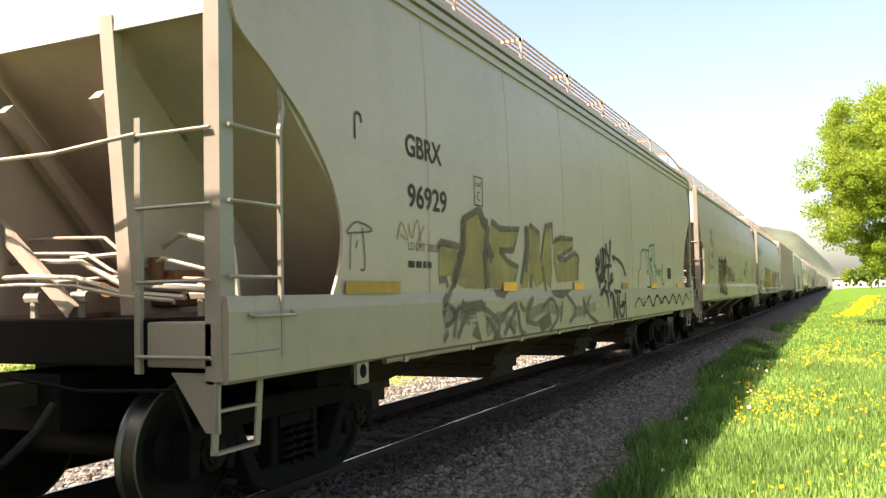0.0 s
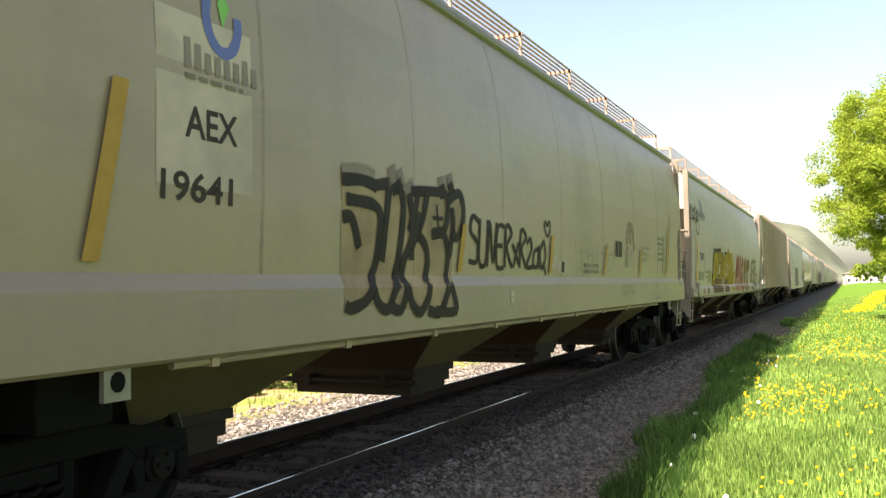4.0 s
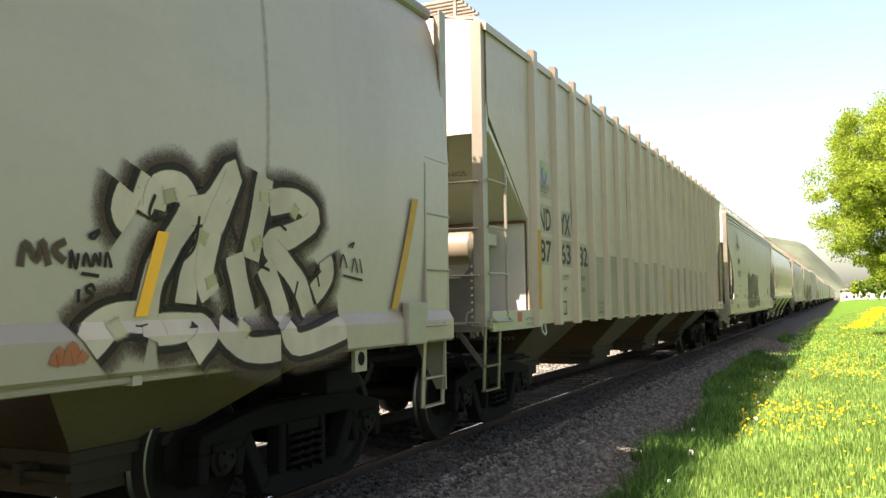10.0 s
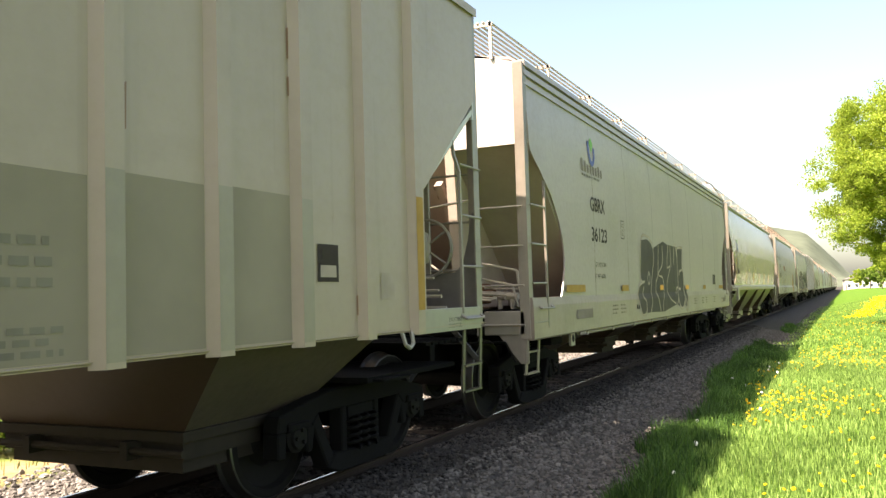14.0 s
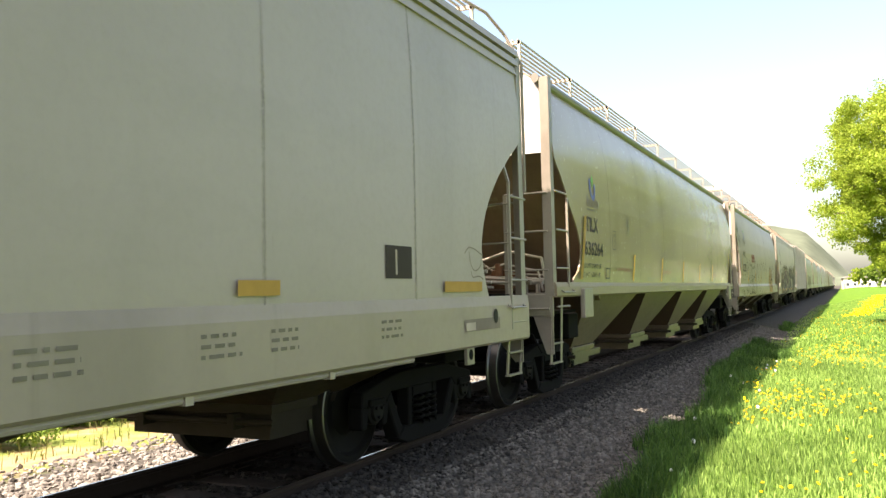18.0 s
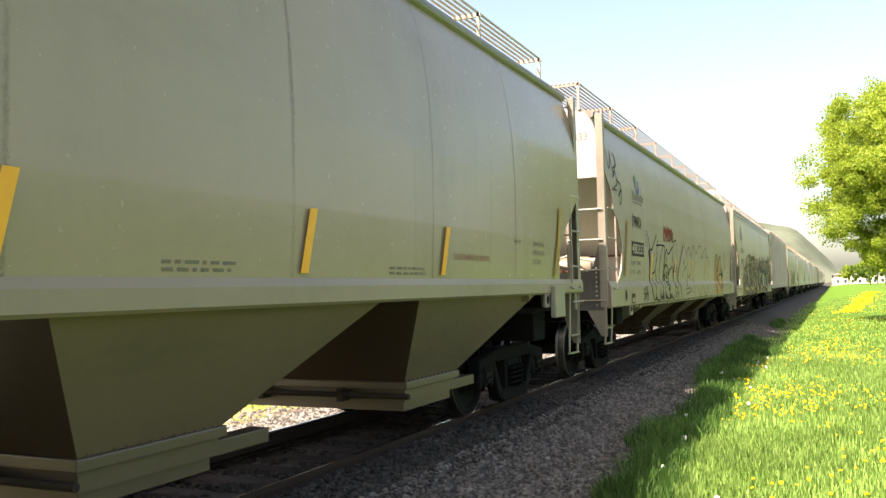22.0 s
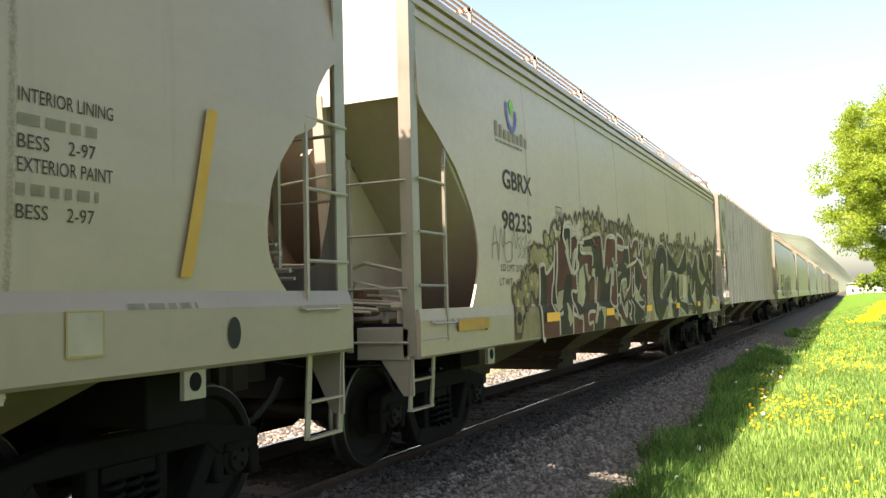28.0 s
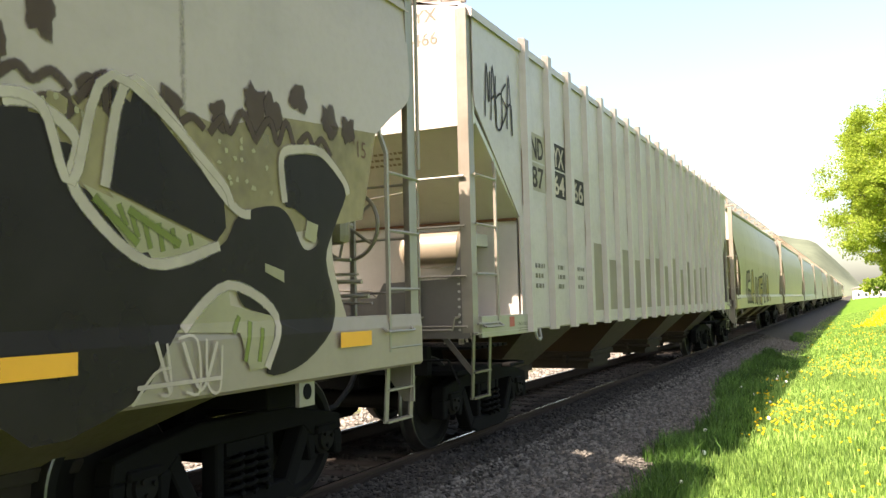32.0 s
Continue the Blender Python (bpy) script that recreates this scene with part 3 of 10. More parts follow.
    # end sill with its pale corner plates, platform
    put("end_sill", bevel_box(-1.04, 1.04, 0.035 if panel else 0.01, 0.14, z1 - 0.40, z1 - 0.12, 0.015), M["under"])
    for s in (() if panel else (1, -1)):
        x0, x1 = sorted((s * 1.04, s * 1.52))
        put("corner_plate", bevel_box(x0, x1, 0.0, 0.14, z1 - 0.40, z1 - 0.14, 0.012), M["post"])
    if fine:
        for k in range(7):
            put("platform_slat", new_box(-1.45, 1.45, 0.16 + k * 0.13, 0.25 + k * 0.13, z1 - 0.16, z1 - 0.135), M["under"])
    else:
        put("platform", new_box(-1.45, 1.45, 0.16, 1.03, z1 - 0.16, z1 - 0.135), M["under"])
    # plate and bolster added to block light through the end, near-black for shade
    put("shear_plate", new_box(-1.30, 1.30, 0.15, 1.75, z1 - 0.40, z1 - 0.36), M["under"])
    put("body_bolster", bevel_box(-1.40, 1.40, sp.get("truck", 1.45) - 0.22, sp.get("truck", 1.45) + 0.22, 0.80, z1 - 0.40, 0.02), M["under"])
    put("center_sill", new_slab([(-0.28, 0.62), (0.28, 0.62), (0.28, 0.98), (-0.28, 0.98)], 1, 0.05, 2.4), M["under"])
    # corner posts, end ladders, side ladders, steps
    px = interp(3.0, PROFILE[st]) - 0.02
    for s in (1, -1):
        bm = bmesh.new()
        slab(bm, [(s * (px - 0.11), 0.0), (s * px, 0.0), (s * px, 0.12), (s * (px - 0.014), 0.12), (s * (px - 0.014), 0.014), (s * (px - 0.11), 0.014)], 2, z0 + 0.02, ze - 0.02)
        bmesh.ops.recalc_face_normals(bm, faces=bm.faces)
        put("corner_post", bm, M["post"])
        top = sp.get("rungs", 2.55)
        zs = [1.22 + 0.46 * k for k in range(4)] if st != "tall" else [1.10 + 0.43 * k for k in range(4)]
        ladder(place, "end_ladder", [((s * 0.98, 0.0, z0 + 0.05), (s * 0.98, 0.0, top + 0.05))],
               [((s * 0.98, -0.02, z), (s * (px - 0.05), -0.02, z)) for z in zs], car, fine)
        ladder(place, "side_ladder", [((s * (px + 0.03), 0.52, z0 + 0.12), (s * (px + 0.03), 0.52, top)), ((s * (px + 0.03), 0.52, top), (s * (px + 0.01), 0.58, top + 0.14)), ((s * (px + 0.01), 0.58, top + 0.13), (s * (px - 0.01), 0.58, top + 0.30))],
               [((s * (px + 0.03), 0.04, z + 0.02), (s * (px + 0.03), 0.52, z + 0.02)) for z in zs], car, fine, 0.026)
        # sill step: a hanging strap with treads
        bm = bmesh.new()
        for y in (0.03, 0.41):
            beam(bm, (s * 1.53, y, z0 + 0.05), (s * 1.50, y, 0.56), 0.014, 0.05)
        beam(bm, (s * 1.50, 0.03, 0.565), (s * 1.50, 0.41, 0.565), 0.05, 0.016)
        beam(bm, (s * 1.515, 0.03, 0.80), (s * 1.515, 0.41, 0.80), 0.045, 0.016)
        put("sill_step", bm, M["stepsteel" if st == "ribbed" else "post"])
        # gusset plate or slanting bar that carries the step
        if st == "ribbed":
            bm = bmesh.new()
            beam(bm, (s * 1.22, 0.05, z0 - 0.02), (s * 1.51, 0.03, 0.80), 0.05, 0.016)
            put("step_brace", bm, M["stepsteel"])
        else:
            put("gusset", new_slab([(s * 1.20, z0 + 0.06), (s * 1.54, z0 + 0.06), (s * 1.54, 0.68), (s * 1.45, 0.68)], 1, 0.02, 0.04), M["post"])
        # jacking pad with its eye, or a small towing loop
        if st == "ribbed":
            put("towing_loop", tube([(s * 1.575, 1.52, z0 + 0.0), (s * 1.595, 1.54, z0 - 0.09), (s * 1.60, 1.60, z0 - 0.12), (s * 1.595, 1.66, z0 - 0.09), (s * 1.575, 1.68, z0 + 0.0)], 0.016, 6), M["ribsill"])
        else:
            bm = bmesh.new()
            c = [(1.52 + 0.045 * math.cos(a), z0 - 0.06 + 0.05 * math.sin(a)) for a in [i * math.tau / 10 for i in range(10)]]
            box(bm, s * 1.555, s * 1.585, 1.44, 1.60, z0 - 0.15, z0 + 0.10)
            put("jacking_pad", bm, M["post"])
            bm = bmesh.new()
            slab(bm, c, 0, s * 1.586, s * 1.589)
            bmesh.ops.recalc_face_normals(bm, faces=bm.faces)
            put("jacking_eye", bm, M["under"])
        if st == "ribbed":
            x0, x1 = sorted((s * 1.535, s * 1.572))
            put("end_side_sill", bevel_box(x0, x1, 0.125, 1.42, z0 - 0.03, z0 + 0.17, 0.008), M["ribsill"])
            if fine and s == (-1 if rear else 1):
                at = 0.56 if rear else 1.04
                for k, line in enumerate(("2 INCH TREAD", "COND SHOES")):
                    bm = word(line, 0.01)
                    for v in bm.verts:
                        v.co = Vector((s * 1.5745, at + (1 - v.co.y if rear else v.co.y) * 0.27, z0 + 0.055 - 0.055 * k + v.co.z * 0.035))
                    put("stencil", bm, M["faint"])
                if not rear:
                    put("decal", new_box(s * 1.5725, s * 1.5745, 0.81, 0.94, z0 + 0.05, z0 + 0.15), M["decalred"], label="faded red square decal")
        if sp.get("box"):
            x0, x1 = sorted((s * 1.585, s * 1.65))
            y0, y1, b0, b1 = sp["box"]
            put("jacking_box", bevel_box(x0, x1, y0, y1, b0, b1, 0.015), M["post"])
        if rear and st == "tall":
            put("handrail", tube([(s * 1.16, 0.55, sp.get("board_z", ze + 0.5) + 0.02), (s * 1.30, 0.25, ze + 0.44), (s * 1.44, 0.06, ze + 0.22), (s * (px + 0.01), -0.03, ze - 0.10), (s * (px + 0.01), -0.03, 2.5)], 0.017, 6), M["post"])
        # bracket of the ladder's foot
        gz, gy = (z0 + 0.07, 0.13) if st == "ribbed" else (z1 - 0.12, 0.20)
        put("grab_iron", tube([(s * (px + 0.0), gy, gz + 0.05), (s * (px + 0.07), gy, gz), (s * (px + 0.08), gy + 0.42, gz), (s * (px + 0.0), gy + 0.42, gz + 0.05)], 0.011, 6), M["post"])
        if st == "ribbed" and fine:
            put("grab_iron", tube([(s * 1.02, 0.02, z0 + 0.17), (s * 1.0, -0.06, z0 + 0.16), (s * 1.0, -0.07, z0 + 0.05), (s * 1.36, -0.07, z0 + 0.05), (s * 1.38, -0.06, z0 + 0.16), (s * 1.40, 0.02, z0 + 0.17)], 0.012, 6), M["post"])
    # handrail across the end
    top = sp.get("rungs", 2.55)
    put("end_handrail", tube([(-0.98, -0.03, top - 0.05), (-0.4, -0.10, top - 0.12), (0.4, -0.10, top - 0.12), (0.98, -0.03, top - 0.05)], 0.014, 6), M["pipe"])
    # air reservoir, valve, pipes
    if panel or rear:
        bm = bmesh.new()
        revolve(bm, [(-0.62, 0.05), (-0.58, 0.15), (-0.50, 0.19), (0.50, 0.19), (0.58, 0.15), (0.62, 0.05)], 20)
        bmesh.ops.translate(bm, verts=bm.verts[:], vec=(0.55, 0.85, z1 + (0.84 if st == "ribbed" else 0.22)))
        bmesh.ops.recalc_face_normals(bm, faces=bm.faces)
        if st == "ribbed":
            bmesh.ops.transform(bm, matrix=Matrix.Translation((0.42, 0, 0)) @ Matrix.Diagonal((0.62, 1, 1, 1)), verts=bm.verts[:])
        put("air_reservoir", bm, M["tank"], label="dusty steel air reservoir")
        put("bracket", bevel_box(1.08, 1.20, 0.80, 1.20, z1 + (0.86 if st == "ribbed" else 0.20), z1 + (0.99 if st == "ribbed" else 0.38), 0.01), M["endwhite"])
    bm = bevel_box(0.58, 0.84, 0.45, 0.75, z1 - 0.06, z1 + 0.18, 0.04)
    rod(bm, (0.50, 0.55, z1 + 0.06), (0.95, 0.55, z1 + 0.06), 0.06, 10)
    rod(bm, (0.71, 0.42, z1 + 0.10), (0.71, 0.42, z1 + 0.26), 0.05, 10)
    rod(bm, (0.30, 0.50, z1 + 0.10), (0.30, 0.40, z1 + 0.10), 0.09, 12)
    put("brake_valve", bm, M["rusty"])
    for x, y in ((-0.35, 0.38), (0.05, 0.42), (1.05, 0.46), (1.24, 0.38)):
        bm = bmesh.new()
        rod(bm, (x, y, z1 - 0.12), (x, y, z1 + 0.10 + 0.1 * math.sin(x * 9)), 0.03, 8)
        rod(bm, (x - 0.07, y, z1 + 0.02), (x + 0.07, y, z1 + 0.02), 0.042, 8)
        put("pipe_fitting", bm, M["pipe"])
    rng = random.Random(int(L * 10) + 3 * rear)
    for k in range(7):
        h, y, j = z1 + 0.06 + 0.055 * k, 0.24 + 0.05 * k, rng.uniform(-0.1, 0.1)
        pts = [(-1.3, y, h + 0.03), (-0.35 + j, y, h + 0.05), (0.15 + j, y - 0.02, h + 0.03), (0.55 + j, y - 0.02, z1 + 0.02 + 0.02 * k), (1.05 + 0.04 * k, y - 0.03, z1 - 0.02 + 0.02 * k)]
        if k % 3 == 2:
            pts = [(-0.2 + j, y, h - 0.05), (0.5 + j, y + 0.08, h - 0.02), (0.8, y + 0.05, h + 0.08), (1.25, y + 0.02, h - 0.02), (1.32, y, z1 - 0.10)]
        put("brake_pipe", tube(pts, 0.019 if k % 2 else 0.013, 6), M["pipe"])
    # coupler: shank, head, knuckle
    bm = bmesh.new()
    box(bm, -0.08, 0.08, -0.32, 0.3, 0.78, 0.93)
    slab(bm, [(-0.16, -0.32), (0.17, -0.30), (0.20, -0.52), (0.10, -0.60), (-0.02, -0.44), (-0.10, -0.44), (-0.15, -0.56)], 2, 0.74, 0.97)
    bmesh.ops.recalc_face_normals(bm, faces=bm.faces)
    put("coupler", bm, M["gate"])
    put("air_hose", tube([(0.28, 0.0, 0.80), (0.30, -0.14, 0.66), (0.26, -0.34, 0.50), (0.16, -0.50, 0.47), (0.06, -0.56, 0.55)], 0.026, 8), M["hose"])
    put("uncoupling_lever", tube([(0.14, -0.20, 0.98), (0.60, -0.08, 0.90), (1.30, -0.05, 0.92), (1.42, -0.06, 0.70)], 0.012, 6), M["under"])
    if sp.get("brake_wheel") and rear:
        bm = bmesh.new()
        n = 24
        for i in range(n):
            a, b = i * math.tau / n, (i + 1) * math.tau / n
            rod(bm, (0.28 * math.cos(a), 0, 0.28 * math.sin(a)), (0.28 * math.cos(b), 0, 0.28 * math.sin(b)), 0.016, 6)
        for i in range(5):
            a = i * math.tau / 5
            rod(bm, (0, 0.03, 0), (0.27 * math.cos(a), 0, 0.27 * math.sin(a)), 0.013, 6)
        rod(bm, (0, -0.02, 0), (0, 0.16, 0), 0.04, 10)
        bmesh.ops.translate(bm, verts=bm.verts[:], vec=(-1.0, 0.10, z1 + 0.72))
        put("brake_wheel", bm, M["post"])
        put("brake_housing", bevel_box(-1.15, -0.87, 0.26, 0.44, z1 + 0.55, z1 + 0.87, 0.07), M["tank"])


def build_car(sp, y0, fine=True):
    """A covered hopper car at y0 along the train. Returns the empty and its wheelsets."""
    L, st = sp["L"], sp["style"]
    z0, z1 = sp["sill"]
    ze = sp["eave"]
    body = M[sp["paint"]]
    car = new("hopper_car")
    car.location = (0, y0, 0)
    tagged(car, sp["label"], "freight car", "train of hopper cars")
    rolls = []
    prof, cut = PROFILE[st], sp.get("cut", CUT[st])
    if st != "ribbed":
        cut = rounded(cut)
    zs = sorted(set([z1 - 0.02, ze] + [z for z in np.arange(1.2, 4.3, 0.2) if z1 < z < ze] + [z for z, _ in cut if z1 < z < ze]))
    for s in (1, -1):
        rows = [(s * interp(z, prof), z, interp(z, cut), L - interp(z, sp.get("cut_rear", cut))) for z in zs]
        ob = part("side_sheet", sheet(rows, 0.02), body, car, sp.get("side_label", ""))
        # eave rail
        xe = interp(ze, prof)
        if st == "tall":
            for k, (dx, za, zb) in enumerate(((0.05, -0.06, 0.02), (0.035, -0.16, -0.075), (0.02, -0.26, -0.175))):
                x1 = interp(ze + za, prof) + dx
                part("eave_rail", new_slab([(s * (xe - 0.1), ze + za), (s * x1, ze + za + 0.01), (s * (x1 - 0.012), ze + zb), (s * (xe - 0.1), ze + zb)], 1, 0.06, L - 0.06), body, car)
        elif st == "round":
            bm = bmesh.new()
            n = 10
            ring = [(s * (xe + 0.015 + 0.05 * math.cos(i * math.tau / n)), ze - 0.01 + 0.06 * math.sin(i * math.tau / n)) for i in range(n)]
            slab(bm, ring, 1, 0.05, L - 0.05)
            bmesh.ops.recalc_face_normals(bm, faces=bm.faces)
            part("eave_rail", bm, M["eave"], car)
        else:
            part("eave_rail", new_slab([(s * 1.45, ze - 0.04), (s * 1.585, ze - 0.10), (s * 1.585, ze - 0.02), (s * 1.45, ze + 0.03)], 1, 0.04, L - 0.04), body, car)
        # side sill with a chamfered top
        xs = interp(z1, prof)
        xo = sp.get("sill_x", 1.615)
        ch = min(0.09, (z1 - z0) * 0.3)
        bm = bmesh.new()
        slab(bm, [(s * (xs - 0.12), z1), (s * (xs + 0.004), z1), (s * xo, z1 - ch), (s * xo, z0 + 0.02), (s * (xo - 0.02), z0), (s * (xo - 0.16), z0), (s * (xo - 0.16), z0 + 0.02), (s * (xs - 0.12), z0 + 0.04)], 1, 0.02, L - 0.02)
        bmesh.ops.recalc_face_normals(bm, faces=bm.faces)
        part("side_sill", bm, M.get(sp["paint"] + "_sill", body), car)
        if sp.get("pipe"):
            bm = bmesh.new()
            rod(bm, (s * 1.55, 1.9, z0 - 0.02), (s * 1.55, L - 2.6, z0 - 0.02), 0.024, 8)
            k = 2.2
            while k < L - 2.6:
                box(bm, s * 1.55 - 0.035, s * 1.55 + 0.035, k - 0.03, k + 0.03, z0 - 0.05, z0 + 0.015)
                k += 1.35
            part("sill_pipe", bm, body, car)
        if st == "ribbed":
            y = 1.42
            while y < L - 1.3:
                bm = bmesh.new()
                slab(bm, [(s * 1.555, y - 0.105), (s * 1.62, y - 0.06), (s * 1.62, y + 0.06), (s * 1.555, y + 0.105)], 2, z0 - 0.02, ze + 0.05)
                bmesh.ops.recalc_face_normals(bm, faces=bm.faces)
                part("rib", bm, body, car)
                y += (L - 2.84) / 19.0
        elif sp.get("seams", True):
            k = 2.6
            while k < L - 2:
                bm = bmesh.new()
                cov = bm.verts.layers.float.new("cover")
                cols = []
                for z in zs:
                    cols.append([bm.verts.new((s * (interp(z, prof) + lift), k + dy, z)) for dy, lift in ((-0.026, 0.002), (-0.006, 0.005), (0.006, 0.005), (0.026, 0.002))])
                    for v, a in zip(cols[-1], (0.0, 0.22, 0.22, 0.0)):
                        v[cov] = a
                for r0, r1 in zip(cols, cols[1:]):
                    for i in range(3):
                        bm.faces.new((r0[i], r0[i + 1], r1[i + 1], r1[i]))
                part("weld_seam", bm, M["seam"], car)
                k += (L - 5.2) / 6 - 0.001
    # roof
    xe = interp(ze, prof) - 0.005
    half = [(0.0, ze + 0.24), (0.5, ze + 0.22), (0.95, ze + 0.165), (xe - 0.12, ze + 0.08), (xe, ze)]
    under = [(x, z - 0.03) for x, z in half]
    ring = [(-x, z) for x, z in reversed(half[1:])] + half + [(x, z) for x, z in reversed(under)] + [(-x, z) for x, z in under[1:]]
    part("roof", new_slab(ring, 1, 0.10, L - 0.10), body, car)
    zr = ze + 0.22
    k = 0
    for k in range(5):
        a = 0.9 + k * (L - 1.8) / 5
        bm = bevel_box(-0.34, 0.34, a + 0.06, a + (L - 1.8) / 5 - 0.06, zr, zr + 0.13, 0.03)
        part("hatch_cover", bm, body, car)
    # running boards on brackets
    if sp.get("boards", True):
        zb, n = sp.get("board_z", ze + 0.50), 10
        for s in (1, -1):
            if fine:
                for i in range(n):
                    x = s * (0.555 + i * 0.0695)
                    part("slat", new_box(x - 0.011, x + 0.011, 0.05, L - 0.3, zb, zb + 0.018), M[sp.get("walk", "walkway")], car)
            else:
                bm = bmesh.new()
                for i in range(n):
                    x = s * (0.555 + i * 0.0695)
                    box(bm, x - 0.011, x + 0.011, 0.05, L - 0.3, zb, zb + 0.018)
                part("running_board", bm, M[sp.get("walk", "walkway")], car)
            y = 0.08
            while y < L:
                bm = bmesh.new()
                beam(bm, (s * 1.19, y, ze + 0.08), (s * 1.19, y, zb), 0.035, 0.03)
                beam(bm, (s * 0.50, y, zb - 0.02), (s * 1.22, y, zb - 0.02), 0.03, 0.04)
                part("board_bracket", bm, M[sp.get("walk", "walkway")], car)
                y += (L - 0.46) / 8
        for y in (0.05, L - 0.75):
            bm = bmesh.new()
            for i in range(7):
                box(bm, -0.54, 0.54, y + i * 0.075, y + i * 0.075 + 0.028, zb - 0.001, zb + 0.017)
            part("end_walkway", bm, M[sp.get("walk", "walkway")], car)
    elif st == "ribbed":
        for y in (0.25, L - 1.0):
            bm = bmesh.new()
            for i in range(6):
                box(bm, 0.2, 1.2, y + i * 0.1, y + i * 0.1 + 0.05, ze + 0.34, ze + 0.37)
            for x in (0.25, 1.15):
                for q in (0.02, 0.5):
                    beam(bm, (x, y + q, ze + 0.03), (x, y + q, ze + 0.34), 0.03, 0.03)
            part("roof_platform", bm, M["post"], car)
    # four hopper bays with their outlet gates
    c, pitch, hl, bl = L / 2 + sp.get("bay_shift", 0.0), sp.get("pitch", 3.66), sp.get("bay", 1.28), sp.get("gate", 0.42)
    zt, zb = z0 + 0.10, sp.get("bay_z", 0.60)
    bx, tx = sp.get("gate_x", 0.72), sp.get("bay_x", 1.50)
    for k in (-1.5, -0.5, 0.5, 1.5):
        yc = c + k * pitch
        bm = bmesh.new()
        top = [(x, y, zt) for x, y in ((-tx, yc - hl), (tx, yc - hl), (tx, yc + hl), (-tx, yc + hl))]
        yc += sp.get("gate_shift", 0.0)
        low = [(x, y, zb) for x, y in ((-bx, yc - bl), (bx, yc - bl), (bx, yc + bl), (-bx, yc + bl))]
        vt, vl = [bm.verts.new(p) for p in top], [bm.verts.new(p) for p in low]
        for i in range(4):
            bm.faces.new((vt[i], vt[(i + 1) % 4], vl[(i + 1) % 4], vl[i]))
        bm.faces.new(vt)
        bm.faces.new(vl[::-1])
        bmesh.ops.recalc_face_normals(bm, faces=bm.faces)
        # faces not turned sideways take the darker brown, shade painted in
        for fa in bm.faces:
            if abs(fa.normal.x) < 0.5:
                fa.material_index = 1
        bay = part("hopper_bay", bm, M[sp.get("baypaint", "bayside")], car, "stained steel discharge hopper, end faces darkened for shade")
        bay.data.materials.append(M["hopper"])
        bm = bevel_box(-bx - 0.05, bx + 0.05, yc - bl - 0.05, yc + bl + 0.05, zb - 0.05, zb + 0.025, 0.012)
        box(bm, -bx - 0.01, bx + 0.01, yc - bl - 0.01, yc + bl + 0.01, zb - 0.16, zb - 0.05)
        box(bm, -bx + 0.03, bx - 0.03, yc - bl + 0.03, yc + bl - 0.03, zb - 0.25, zb - 0.16)
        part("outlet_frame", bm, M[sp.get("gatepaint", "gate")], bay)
        if sp.get("slides"):
            for e in (-1, 1):
                x0, x1 = sorted((e * (bx - 0.16), e * bx))
                part("gate_slide", bevel_box(x0, x1, yc + bl + 0.01, yc + bl + 0.55, zb - 0.17, zb - 0.07, 0.008), M[sp.get("gatepaint", "gate")], bay)
            for e in range(int(2 * bl / 0.09)):
                part("bolt", new_rod((bx + 0.02, yc - bl + 0.05 + 0.09 * e, zb + 0.024), (bx + 0.02, yc - bl + 0.05 + 0.09 * e, zb + 0.04), 0.012, 6), M[sp.get("gatepaint", "gate")], bay)
        bm = bmesh.new()
        rod(bm, (-bx - 0.34, yc - bl - 0.10, zb - 0.10), (bx + 0.10, yc - bl - 0.10, zb - 0.10), 0.026, 8)
        rod(bm, (-bx - 0.40, yc - bl - 0.10, zb - 0.10), (-bx - 0.28, yc - bl - 0.10, zb - 0.10), 0.055, 8)
        for e in (-0.45, 0.45):
            box(bm, e - 0.03, e + 0.03, yc - bl - 0.14, yc - bl, zb - 0.16, zb - 0.04)
        part("gate_rod", bm, M["gate"], bay)
    for rear in (False, True):
        build_end(car, sp, rear, fine)
    for y in (sp.get("truck", 1.45), L - sp.get("truck", 1.45)):
        build_truck(car, y, rolls, fine)
    return car, rolls


M["seam"] = spray("weld_seam", (0.23, 0.205, 0.16), 0.5, 0.4, 3.0, 0.3)
M["slopenote"] = plain("worn_note_paint", (0.24, 0.19, 0.14), 0.8, 0, 0.4)
M["gate"] = plain("gate_steel", (0.035, 0.028, 0.021), 0.85, 0, 0.6)

